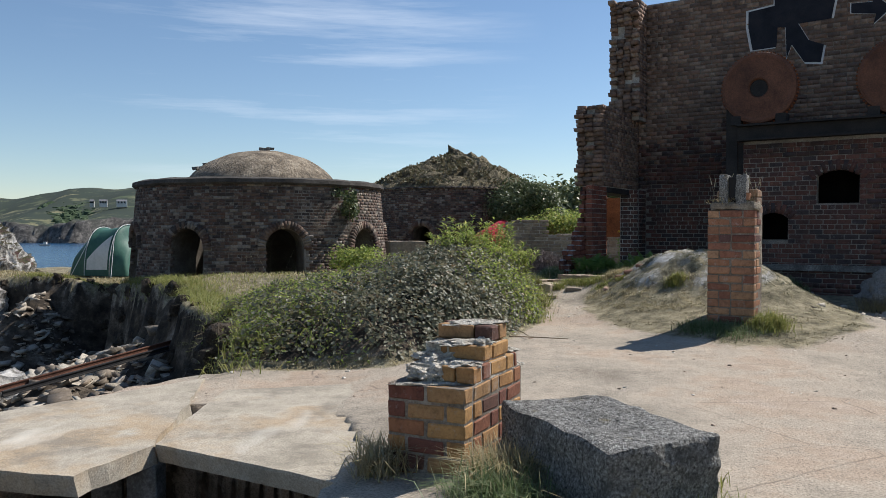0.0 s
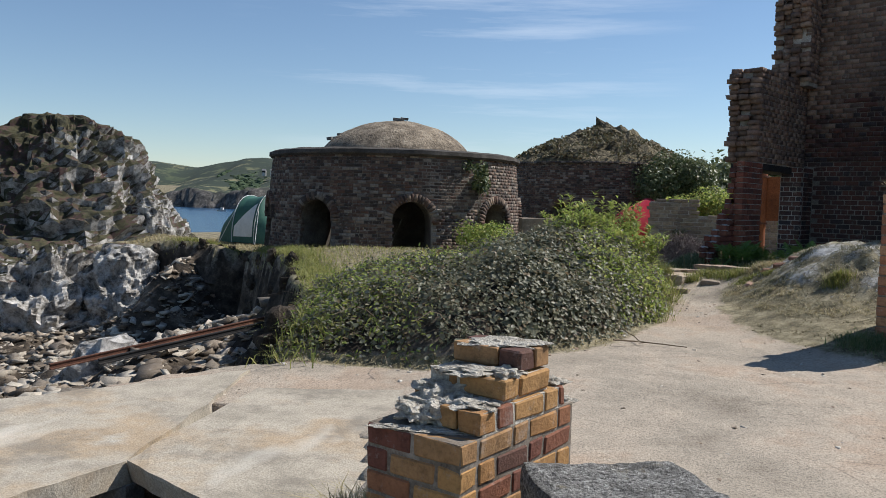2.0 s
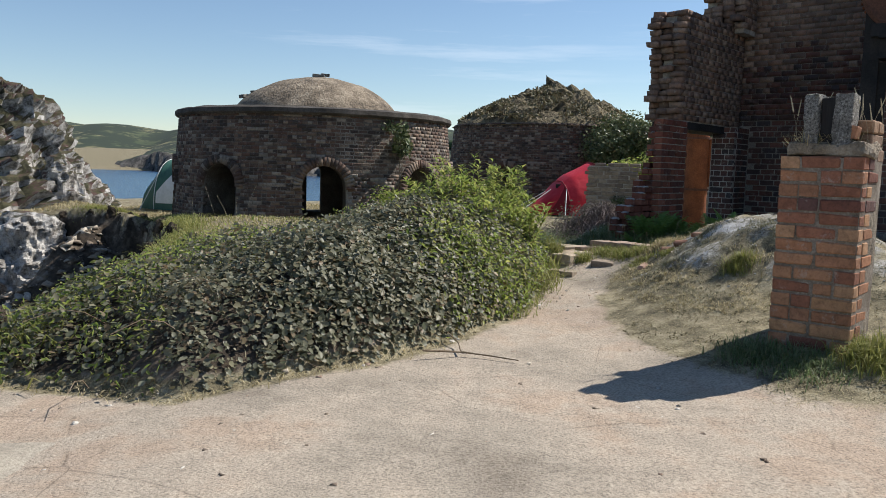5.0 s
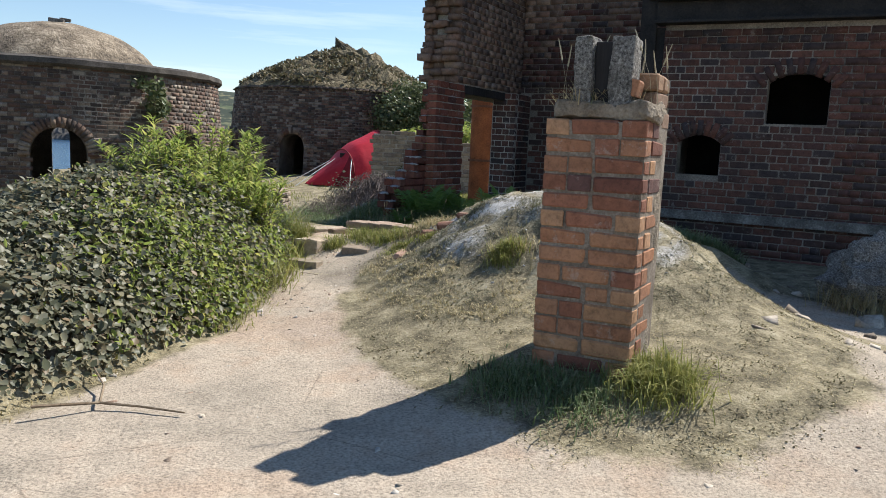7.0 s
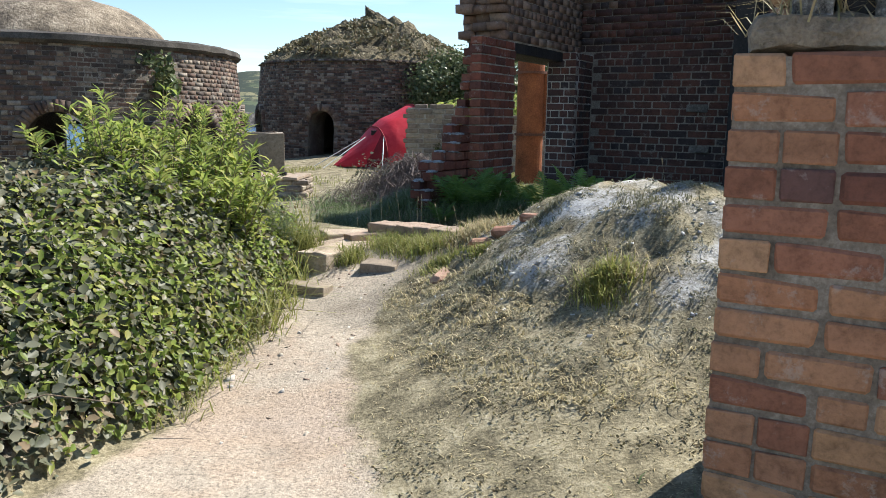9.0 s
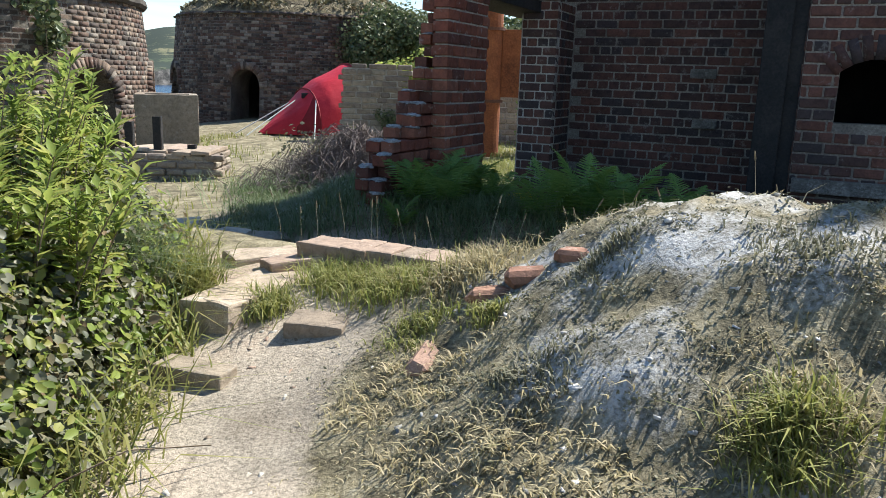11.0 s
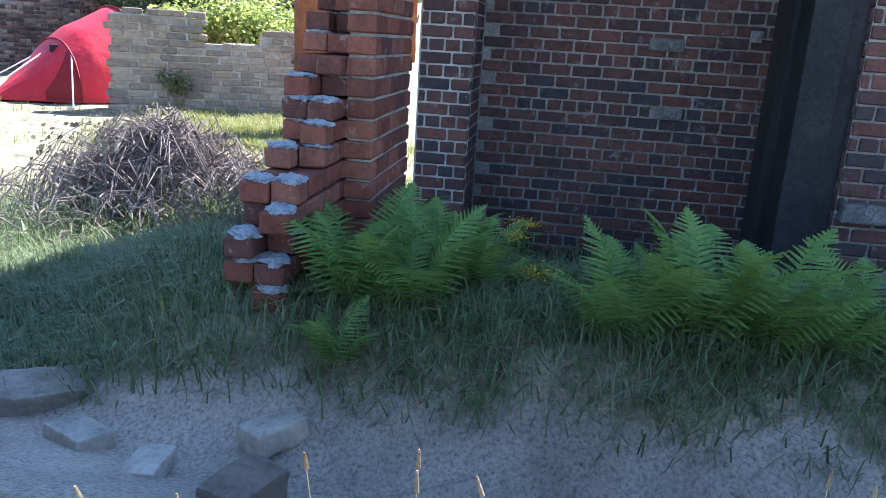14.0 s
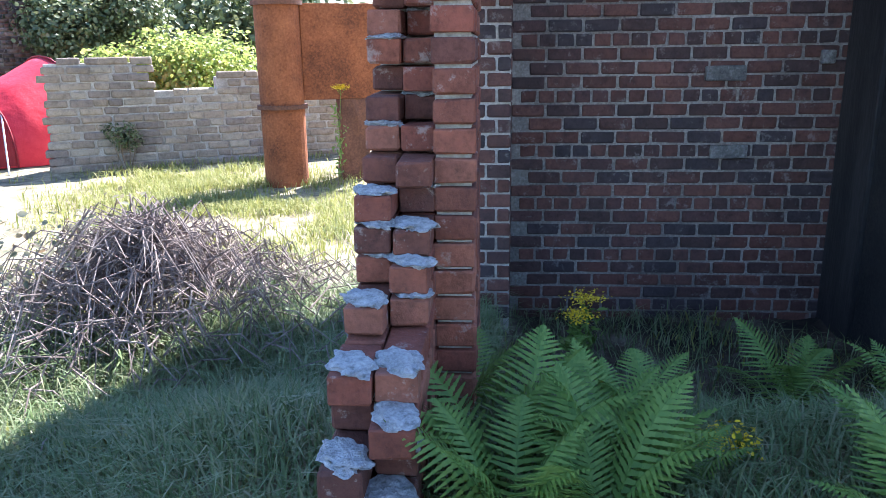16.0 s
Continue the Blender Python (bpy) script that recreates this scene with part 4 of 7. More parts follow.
for r in range(15):
    z = 0.1 + r * QC + QH / 2
    lens = ([QL, QL], [QW, QL, QW], [QL, QW, QW], [QW, QW, QL], [QL, QL], [QW, QL, QW])[(r * 5 + r // 4) % 6]
    gap = (PW - sum(lens)) / (len(lens) - 1)
    x = -PW / 2
    for l in lens:
        lay_brick(pier, PM @ Matrix.Translation((x + l / 2, QW / 2 + random.uniform(-0.003, 0.003), z)), l, PIER_BRICK, QW, QH, worn=0.009)
        x += l + gap
    for sx in (-1, 1):
        y = QW + 0.008
        i = 0
        while y < (0.3 if sx > 0 else PD) - 0.03:
            l = min(QW if (r + i) % 2 == 0 else QL, PD - y)
            lay_brick(pier, PM @ Matrix.Translation((sx * (PW / 2 - QW / 2) + random.uniform(-0.002, 0.004), y + l / 2, z)) @ Matrix.Rotation(radians(90), 4, "Z"), l, PIER_BRICK, QW, QH)
            y += l + 0.008
            i += 1
WORN_BRICK = brick_material("worn_pale_brick", [(0.34, 0.26, 0.19), (0.42, 0.3, 0.2), (0.3, 0.2, 0.14), (0.46, 0.38, 0.3), (0.38, 0.24, 0.15)], soot_amount=0.2, pale_amount=0.7)
bm = bmesh.new()
box(bm, PM @ Matrix.Translation((0.04, 0.37, 0.83)), 0.44, 0.22, 1.6, 0.04, 0.03, 8, 2)
part("rear_core", bm, RENDER_COAT, pier, "rough tan mortar core")
for r in range(18):
    z = 0.06 + r * QC + QH / 2
    for y, l in ((0.27, QW), (0.41, QW + 0.03)) if r % 2 else ((0.34, QL),):
        dx = 0.02 * math.sin(r * 0.9) + random.uniform(-0.015, 0.012)
        lay_brick(pier, PM @ Matrix.Translation((0.178 + 0.5 * dx + (0.012 if r > 10 else 0), y + random.uniform(-0.01, 0.01), z)) @ Matrix.Rotation(radians(90 + random.uniform(-4, 4)), 4, "Z"), l, WORN_BRICK, QW, QH + 0.006, worn=0.011)
    lay_brick(pier, PM @ Matrix.Translation((-0.12, 0.43 + random.uniform(-0.01, 0.02), z)), QL, WORN_BRICK, QW, QH, worn=0.02)
bm = bmesh.new()
box(bm, PM @ Matrix.Translation((0.02, PD / 2, 1.575)), PW - 0.02, PD - 0.01, 0.1, 0.04, 0.04, 6, 4)
part("mortar_cap", bm, RENDER_COAT, pier, "crumbling mortar cap")
for x, w, h, sd in ((-0.095, 0.105, 0.37, 1), (0.1, 0.12, 0.365, 6)):
    bm = bmesh.new()
    box(bm, PM @ Matrix.Translation((x, 0.13, 1.58 + h / 2)), w, 0.2, h, 0.015, 0.016, 6, sd)
    part("concrete_stub", bm, LICHEN_CONCRETE, pier, "pitted grey concrete stub")
bm = bmesh.new()
box(bm, PM @ Matrix.Translation((0.0, 0.15, 1.75)), 0.095, 0.15, 0.35, 0.008)
part("timber_insert", bm, TIMBER, pier, "dark timber between the stubs")
lay_brick(pier, PM @ Matrix.Translation((0.13, 0.1, 1.7)) @ Matrix.Rotation(radians(12), 4, "Y"), QW, PIER_BRICK, QW, QH, worn=0.02)

# broken stump of a second pier
SM = Matrix.Translation((0.115, 4.0, 0)) @ Matrix.Rotation(math.atan2(-0.2, 0.403), 4, "Z")   # near corner; local -x and +y run along its faces
stump = thing("brick_stump", "broken stepped stump of an ochre brick pier", "pier", (0.0, 4.2, 0.0))
SW, SD = 0.475, 0.86
for x0, x1, y0, y1, z0, z1 in ((-SW, 0, 0, SD, -0.18, 0.46), (-SW + 0.06, 0, 0.14, SD - 0.1, 0.46, 0.552), (-0.4, -0.02, 0.3, SD - 0.2, 0.552, 0.648)):
    bm = bmesh.new()
    box(bm, SM @ Matrix.Translation(((x0 + x1) / 2, (y0 + y1) / 2, (z0 + z1) / 2)), x1 - x0 - 0.014, y1 - y0 - 0.014, z1 - z0)
    part("core", bm, PALE_MORTAR if z0 > 0 else JOINT_MORTAR, stump)
for r in range(9):
    z = -0.1 + r * (COURSE + 0.001) + BH / 2
    x0, x1, y0, y1 = -SW, 0.0, 0.0, SD
    if r == 6:
        x0, y0, y1 = -0.2, 0.12, SD - 0.09
    if r == 7:
        x0, y0, x1, y1 = -0.3, 0.3, -0.012, SD - 0.19
    if r == 8:
        x0, x1, y0, y1 = -0.4, -0.03, 0.44, SD - 0.17
    lens = [BL, BL] if r % 2 else [BW, BL, BW]
    x = x1
    for l in lens:
        if x - l < x0 - 0.02:
            l = x - x0
        if l > 0.04:
            lay_brick(stump, SM @ Matrix.Translation((x - l / 2, y0 + BW / 2, z)) @ Matrix.Rotation(radians(random.uniform(-1.2, 1.2)), 4, "Z"), l, PILLAR_BRICK, 0.114, 0.088, worn=0.007)
        x -= l + 0.009
    for side in (x1 - BW / 2, x0 + BW / 2):
        y = y0 + BW + 0.009
        i = 0
        while y < y1 - 0.04:
            l = min(BL if (r + i) % 2 else BW, y1 - y)
            lay_brick(stump, SM @ Matrix.Translation((side, y + l / 2, z)) @ Matrix.Rotation(radians(90 + random.uniform(-1.2, 1.2)), 4, "Z"), l, PILLAR_BRICK, 0.114, 0.088, worn=0.007)
            y += l + 0.009
            i += 1
lay_brick(stump, SM @ Matrix.Translation((-0.41, 0.4, 0.505)) @ Matrix.Rotation(radians(90), 4, "Z"), BL, PILLAR_BRICK, 0.114, 0.088, worn=0.014)
for i, (x, y, z, sz) in enumerate(((-0.33, 0.2, 0.5, (0.1, 0.13, 0.06)), (-0.21, 0.17, 0.51, (0.1, 0.06, 0.05)), (-0.3, 0.33, 0.56, (0.13, 0.12, 0.05)), (-0.1, 0.22, 0.56, (0.09, 0.08, 0.012)), (-0.2, 0.38, 0.652, (0.17, 0.09, 0.016)), (-0.37, 0.5, 0.6, (0.07, 0.18, 0.05)), (-0.21, 0.57, 0.744, (0.17, 0.11, 0.013)), (-0.07, 0.4, 0.655, (0.05, 0.07, 0.025)), (-0.1, 0.75, 0.56, (0.09, 0.06, 0.02)), (-0.1, 0.82, 0.464, (0.09, 0.05, 0.014)), (-0.25, 0.06, 0.462, (0.2, 0.04, 0.008)))):
    bm = bmesh.new()
    blob(bm, SM @ Vector((x, y, z)), sz, i + 11, 4, 0.6)
    for w in bm.verts:
        w.co += noise.noise_vector(w.co * 40) * 0.009
    part("mortar_lump", bm, PALE_MORTAR, stump, "pale crumbling mortar")

bm = bmesh.new()
BLK = Matrix.Translation((0.8, 3.83, 0.15)) @ Matrix.Rotation(radians(-66.6), 4, "Z")
box(bm, BLK, 1.0, 0.62, 0.42, 0.03, 0.022, 14, 3)
tagged(part("concrete_block", bm, LICHEN_CONCRETE), "low grey lichen-speckled concrete block on the ground", "concrete block")


def slab(name, pts, top, thick, label, seed):
    """A flat concrete slab with a broken, uneven edge."""
    bm = bmesh.new()
    line = []
    for (ax, ay), (bx, by) in zip(pts, pts[1:] + pts[:1]):
        n = max(1, int(math.hypot(bx - ax, by - ay) / 0.12))
        for i in range(n):
            x, y = ax + (bx - ax) * i / n, ay + (by - ay) * i / n
            d = noise.noise_vector(Vector((x * 4, y * 4, seed))) * 0.035
            line.append((x + d.x, y + d.y, d.z * 0.25))
    up = [bm.verts.new((x, y, top + dz)) for x, y, dz in line]
    lip = [bm.verts.new((x, y, top - 0.02 + dz)) for x, y, dz in line]
    low = [bm.verts.new((x + 0.015, y + 0.02, top - thick + dz)) for x, y, dz in line]
    n = len(line)
    bm.faces.new(up)
    bm.faces.new(low[::-1])
    for q, w in ((up, lip), (lip, low)):
        for i in range(n):
            bm.faces.new((q[i], w[i], w[(i + 1) % n], q[(i + 1) % n]))
    bmesh.ops.recalc_face_normals(bm, faces=bm.faces)
    bmesh.ops.triangulate(bm, faces=bm.faces)
    return tagged(part(name, bm, SLAB), label, "concrete slab", kind="structure")


k = Nodes("slab_concrete")
big, mid_, fine = k.noise(0.7, 6, 0.65), k.noise(4, 7, 0.7), k.noise(80, 4, 0.7)
col = k.ramp(big, [(0.38, (0.42, 0.37, 0.29)), (0.5, (0.5, 0.44, 0.35)), (0.6, (0.47, 0.36, 0.24)), (0.7, (0.56, 0.52, 0.44))])
col = k.mix(0.6, col, k.ramp(mid_, [(0.32, 0.5), (0.48, 0.85), (0.62, 1.0)]), "MULTIPLY")
col = k.mix(0.8, col, k.ramp(fine, [(0.32, 0.5), (0.6, 1.05)]), "MULTIPLY")
col = k.mix(k.ramp(k.noise(1.7, 7, 0.75), [(0.5, 0.0), (0.64, 0.7)]), col, (0.2, 0.175, 0.14))
col = k.mix(k.ramp(k.noise(1.5, 3, 0.5, (1, 0.45, 1)), [(0.6, 0.0), (0.72, 0.7)]), col, (0.66, 0.62, 0.54))
SLAB = k.done(col, 0.92, fine, 0.4, 0.012)
slab("quay_slab", [(-4.75, 4.4), (-2.6, 4.42), (-2.12, 4.33), (-1.88, 4.94), (-2.24, 7.2), (-3.43, 5.8)], -0.1, 0.13, "weathered concrete quay slab with a broken edge", 1)
slab("quay_slab", [(-1.87, 4.93), (-0.57, 4.17), (-0.3, 4.35), (-0.2, 5.2), (-0.6, 6.9), (-1.9, 6.6)], -0.085, 0.12, "pale concrete floor slab over a dark void", 2)
for i, (x, y) in enumerate(((-1.95, 5.0), (-2.35, 5.3))):
    bm = bmesh.new()
    box(bm, pose(x, y, -0.85, 0, 0, 20 * i), 0.2, 0.18, 1.25, 0.03, 0.03, 3, i)
    tagged(part("masonry_prop", bm, DARK_CONCRETE), "rough masonry prop under the slab", "support", "props under the slab")

# ---- yard beyond: stone wall, tents, trough, brick base ----
ywall = thing("yard_wall", "low broken yellowish stone wall in the yard", "wall", (3.5, 25.5, 0), kind="structure")
wdir = Vector((1.0, -0.1, 0)).normalized()
YR = Matrix.Rotation(math.atan2(-0.1, 1.0), 4, "Z")
bm = bmesh.new()
for x0, x1, top in ((0, 1.2, 1.56), (1.2, 2.28, 1.15), (2.28, 4.4, 1.33)):
    box(bm, Matrix.Translation(Vector((2.1, 25.6, (top - 0.5) / 2 - 0.03)) + wdir * (x0 + x1) / 2) @ YR, x1 - x0, 0.3, top + 0.5)
part("core", bm, MORTAR, ywall)
for r in range(15):
    z = -0.1 + r * 0.115 + 0.05
    x = -0.02 - random.uniform(0, 0.1)
    while x < 4.4:
        l = random.uniform(0.16, 0.4)
        top = (1.6 if x < 1.15 else (1.18 if x < 2.24 else 1.36)) - (0.1 if math.sin(x * 7 + r) > 0.75 else 0.0)
        if z < top:
            p = Vector((2.1, 25.6, z)) + wdir * (x + l / 2)
            lay_brick(ywall, Matrix.Translation(p + Vector((-0.01, -0.1, 0)) * random.uniform(0.9, 1.1)) @ YR, round(l, 1) if l > 0.25 else 0.2, YARD_STONE, 0.14, 0.105, "stone", 0.012)
        x += (round(l, 1) if l > 0.25 else 0.2) + 0.012


def dome_tent(name, label, at, turn, cloth, flap, stations, hoops, door):
    """A pole tent: a skin drawn over hoops of given distance, half width and height, with poles, door and guy lines."""
    t = thing(name, label, "tent", at)
    m = Matrix.Translation(at) @ Matrix.Rotation(radians(turn), 4, "Z")
    D = [q[0] for q in stations]

    def ring_point(d, a, out=0.0):
        w, h = np.interp(d, D, [q[1] for q in stations]), np.interp(d, D, [q[2] for q in stations])
        c, sn = math.cos(a), math.sin(a)
        return Vector((d, -math.copysign(abs(c) ** 0.85, c) * (w + out), max(0.0, sn) ** 0.9 * (h + out)))

    bm = bmesh.new()
    steps, sides = 44, 24
    grid = []
    for i in range(steps + 1):
        d = D[0] + (D[-1] - D[0]) * i / steps
        near = min(abs(d - q) for q in hoops)
        row = []
        for j in range(sides + 1):
            p = ring_point(d, math.pi * j / sides)
            slack = 0.045 * min(1.0, near / 0.3) * math.sin(math.pi * j / sides)
            crease = 0.014 * noise.noise(Vector((d * 3.0, j * 0.55, 2.0))) + 0.008 * math.sin(j * 1.9 + d * 2.0)
            row.append(bm.verts.new(m @ (p * (1 - slack) + Vector((0, 0, crease * math.sin(math.pi * j / sides))))))
        grid.append(row)
    for q, w in zip(grid, grid[1:]):
        for j in range(sides):
            bm.faces.new((q[j], w[j], w[j + 1], q[j + 1]))
    fly = part("flysheet", bm, cloth, t, smooth=True)
    for d in hoops:
        bm = bmesh.new()
        tube(bm, [m @ ring_point(d, math.pi * j / 24, 0.012) for j in range(25)], 0.016, 6)
        part("pole_sleeve", bm, flap, t, "darker pole sleeve")
    d0, d1, a0, a1 = door
    bm = bmesh.new()
    rows_ = [[bm.verts.new(m @ ring_point(d0 + (d1 - d0) * i / 8, a0 + (a1 - a0) * (0.25 + 0.75 * i / 8) * j / 6, 0.016)) for j in range(7)] for i in range(9)]
    for q, w in zip(rows_, rows_[1:]):
        for j in range(6):
            bm.faces.new((q[j], w[j], w[j + 1], q[j + 1]))
    part("door_flap", bm, flap, fly, "darker door panel")
    bm = bmesh.new()
    box(bm, m @ Matrix.Translation(ring_point(hoops[0] - 0.12, 1.25, 0.02)), 0.16, 0.03, 0.12, 0.01)
    part("vent", bm, IRON, fly, "small dark vent")
    for d, a, dx, dy in ((hoops[0] - 0.25, 1.5, -1.25, -0.35), (hoops[0] - 0.3, 1.8, -1.2, 0.1), (hoops[0], 0.85, -0.35, -0.75), (hoops[-1], 0.8, 0.3, -0.6)):
        p = ring_point(d, a)
        bm = bmesh.new()
        tube(bm, [m @ p, m @ Vector((p.x + dx, p.y + dy, -0.02))], 0.013, 5)
        part("guy_line", bm, TENT_WHITE, t, "pale guy line")
    return t


TENT_DARK = surface("dark_red_cloth", (0.16, 0.01, 0.014), (0.2, 0.012, 0.018), (0.25, 0.016, 0.022), 1.2, 9, rough=0.6)
RED_AT = (0.25, 26.55, gz_at(0.9, 26.8) + 0.03)
dome_tent("red_tent", "bright red dome tent pitched on the grass", RED_AT, 25, TENT_RED, TENT_DARK,
          [(0.0, 0.12, 0.03), (0.55, 0.55, 0.48), (1.05, 0.95, 0.98), (1.35, 1.05, 1.24), (2.05, 1.12, 1.56), (2.8, 1.05, 1.2), (3.5, 0.7, 0.5), (3.75, 0.4, 0.03)], (1.05, 2.05), (0.62, 1.03, 0.02, 1.0))
dome_tent("green_tent", "dark green tent with pale panels behind the kiln", (-15.4, 32.8, -0.62), -15, TENT_GREEN, TENT_WHITE,
          [(0.0, 0.9, 0.03), (0.25, 1.1, 1.15), (1.0, 1.2, 2.0), (2.2, 1.2, 2.1), (2.8, 1.05, 1.2), (3.0, 0.8, 0.03)], (1.0, 2.2), (1.1, 2.1, 0.1, 0.9))

trough = thing("stone_trough", "square stone trough against the kiln's foot", "trough", (-1.25, 24.2, -0.3))
TM = Matrix.Translation((-1.2, 24.3, 0)) @ Matrix.Rotation(radians(12), 4, "Z")
for name, x, y, sx, sy in (("front_side", 0, -0.45, 1.1, 0.16), ("rear_side", 0, 0.45, 1.1, 0.16), ("end_side", 0.47, 0, 0.16, 0.74), ("end_side", -0.47, 0, 0.16, 0.74)):
    bm = bmesh.new()
    box(bm, TM @ Matrix.Translation((x, y, 0.3)), sx, sy, 1.25, 0.02, 0.012, 4, x * 3 + y)
    part(name, bm, YARD_STONE, trough)

base = thing("ruined_plinth", "low ruined brick plinth with slate top and iron posts", "masonry base", (0.0, 19.5, 0))
BM_ = Matrix.Translation((-0.1, 19.55, 0)) @ Matrix.Rotation(radians(-6), 4, "Z")
bm = bmesh.new()
box(bm, BM_ @ Matrix.Translation((0, 0, 0.05)), 1.28, 0.8, 0.5)
part("core", bm, DARK_MORTAR, base)
for r in range(5):
    z = -0.13 + r * COURSE + BH / 2
    x = -0.66 - 0.1 * (r % 2)
    while x < 0.66:
        lay_brick(base, BM_ @ Matrix.Translation((x + BL / 2, -0.37 + random.uniform(-0.02, 0.015), z)), BL, YARD_STONE, worn=0.012)
        x += BL + JOINT
    for i in range(3):
        lay_brick(base, BM_ @ Matrix.Translation((0.62 + random.uniform(-0.01, 0.02), -0.2 + i * 0.24, z)) @ Matrix.Rotation(radians(90), 4, "Z"), BL, YARD_STONE, worn=0.012)
for i in range(6):
    bm = bmesh.new()
    box(bm, BM_ @ pose(-0.52 + 0.21 * i, random.uniform(-0.08, 0.08), 0.345 + 0.012 * (i % 2), random.uniform(-2, 2), random.uniform(-2, 2), random.uniform(-8, 8)), 0.24, random.uniform(0.6, 0.85), 0.05, 0.01, 0.012, 3, i)
    part("slate_slab", bm, FLAT_STONE, base)
for x, y, h in ((-0.1, -0.2, 0.42), (-0.5, -0.1, 0.34), (0.3, -0.1, 0.07)):
    bm = bmesh.new()
    box(bm, BM_ @ Matrix.Translation((x, y, 0.36 + h / 2)), 0.1, 0.03, h, 0.006)
    box(bm, BM_ @ Matrix.Translation((x + 0.045, y + 0.03, 0.36 + h / 2)), 0.02, 0.07, h, 0.004)
    part("iron_post", bm, IRON, base, "black angle-iron post")

# rusted iron casing behind the doorway
casing = thing("rusted_casing", "orange rusted iron stack and casing in the yard", "iron casing", (4.8, 22.8, 0))
bm = bmesh.new()
tube(bm, [(4.6, 22.75, -0.1), (4.6, 22.75, 1.0), (4.59, 22.75, 2.9)], 0.27, 24)
part("flue", bm, RUST, casing, smooth=False)
for z in (0.98, 2.2):
    bm = bmesh.new()
    tube(bm, [(4.6, 22.75, z), (4.6, 22.75, z + 0.05)], 0.31, 24)
    part("flange", bm, DARK_RUST, casing)
bm = bmesh.new()
box(bm, pose(5.42, 22.6, 1.65, 0, 0, -8), 1.15, 0.08, 1.15, 0.01, 0.008, 6, 2)
part("side_plate", bm, RUST, casing)
bm = bmesh.new()
box(bm, pose(5.5, 22.7, 0.5, 0, 0, -8), 0.35, 0.3, 1.2, 0.03, 0.03, 4, 5)
part("footing", bm, DARK_RUST, casing)

# ---- loose stones by the path ----
def stone(x, y, z, sx, sy, sz, turn, material, label, name="stone", tilt=0, seed=1, group="stones by the path"):
    bm = bmesh.new()
    box(bm, pose(x, y, z, tilt, tilt * 0.6, turn), sx, sy, sz, min(sx, sy, sz) * 0.12, min(sx, sy, sz) * 0.1, 5, seed)
    return tagged(part(name, bm, material), label, "stone", group)


ka = math.degrees(math.atan2(13.0 - 12.38, 1.97 - 1.64))
stone(1.8, 12.7, 0.33, 0.8, 0.26, 0.16, ka, FLAT_STONE, "long pale kerb of flat stone by the path", "kerb_stone", 0, 4)
stone(1.78, 12.68, 0.18, 0.76, 0.22, 0.16, ka, YARD_STONE, "rough lower course beneath the kerb", "kerb_footing", 0, 9)
q = 0.0
for i in range(8):
    l = 0.27 if i == 0 else (0.15 if i % 3 else 0.13)
    x, y = 2.02 + (q + l / 2) * 0.83, 13.13 - (q + l / 2) * 0.52
    stone(x, y, 0.48 + 0.003 * (i % 3), l - 0.006, 0.235, 0.1, -32 + (i % 3) * 0.8, FLAT_STONE, "pale flat coping stone in a low wall", "coping_stone", 0, i + 2, "coping of the low wall")
    q += l
stone(1.78, 13.2, 0.38, 0.4, 0.2, 0.12, 30, FLAT_STONE, "tilted flat stone step", "flat_stone", 3, 6)
stone(1.95, 12.98, 0.41, 0.3, 0.2, 0.1, 25, FLAT_STONE, "tilted flat stone step", "flat_stone", -3, 7)
stone(1.6, 13.0, 0.3, 0.34, 0.25, 0.1, 10, FLAT_STONE, "tilted flat stone step", "flat_stone", 4, 8)
stone(2.1, 12.24, 0.33, 0.24, 0.17, 0.09, -12, YARD_STONE, "squared stone lying on the path", "flat_stone", 2, 11)
stone(1.65, 11.97, 0.245, 0.3, 0.12, 0.07, -25, YARD_STONE, "thin stone lying on the path", "flat_stone", 2, 12)
stone(1.95, 12.15, 0.24, 0.12, 0.1, 0.04, -12, YARD_STONE, "thin stone lying on the path", "flat_stone", 2, 13)
for i, (x, y, z, t) in enumerate(((2.93, 11.9, 0, -10), (3.1, 11.83, 0, -16), (2.78, 11.93, 0, 12), (2.97, 12.42, 0, 30), (2.5, 11.7, 0, 60))):
    z = gz_at(x, y) - 0.022 - 0.01 * (i % 2)
    b = thing("loose_brick", "weathered orange brick half buried in ash", "brick", (x, y, z), group="bricks on the mound")
    lay_brick(b, pose(x, y, z, random.uniform(-6, 6), random.uniform(-14, 2), t), BL, BURIED_BRICK, worn=0.02, name="body")

# ---- plants ----
LEAF = np.array([(0, 0, 0), (0, 0.5, -0.06), (0, 1, -0.04), (-0.3, 0.25, 0.07), (-0.33, 0.6, 0.07), (0.3, 0.25, 0.07), (0.33, 0.6, 0.07)])
LEAF_F = np.array([(0, 5, 1), (5, 6, 1), (1, 6, 2), (0, 1, 3), (3, 1, 4), (1, 2, 4)])


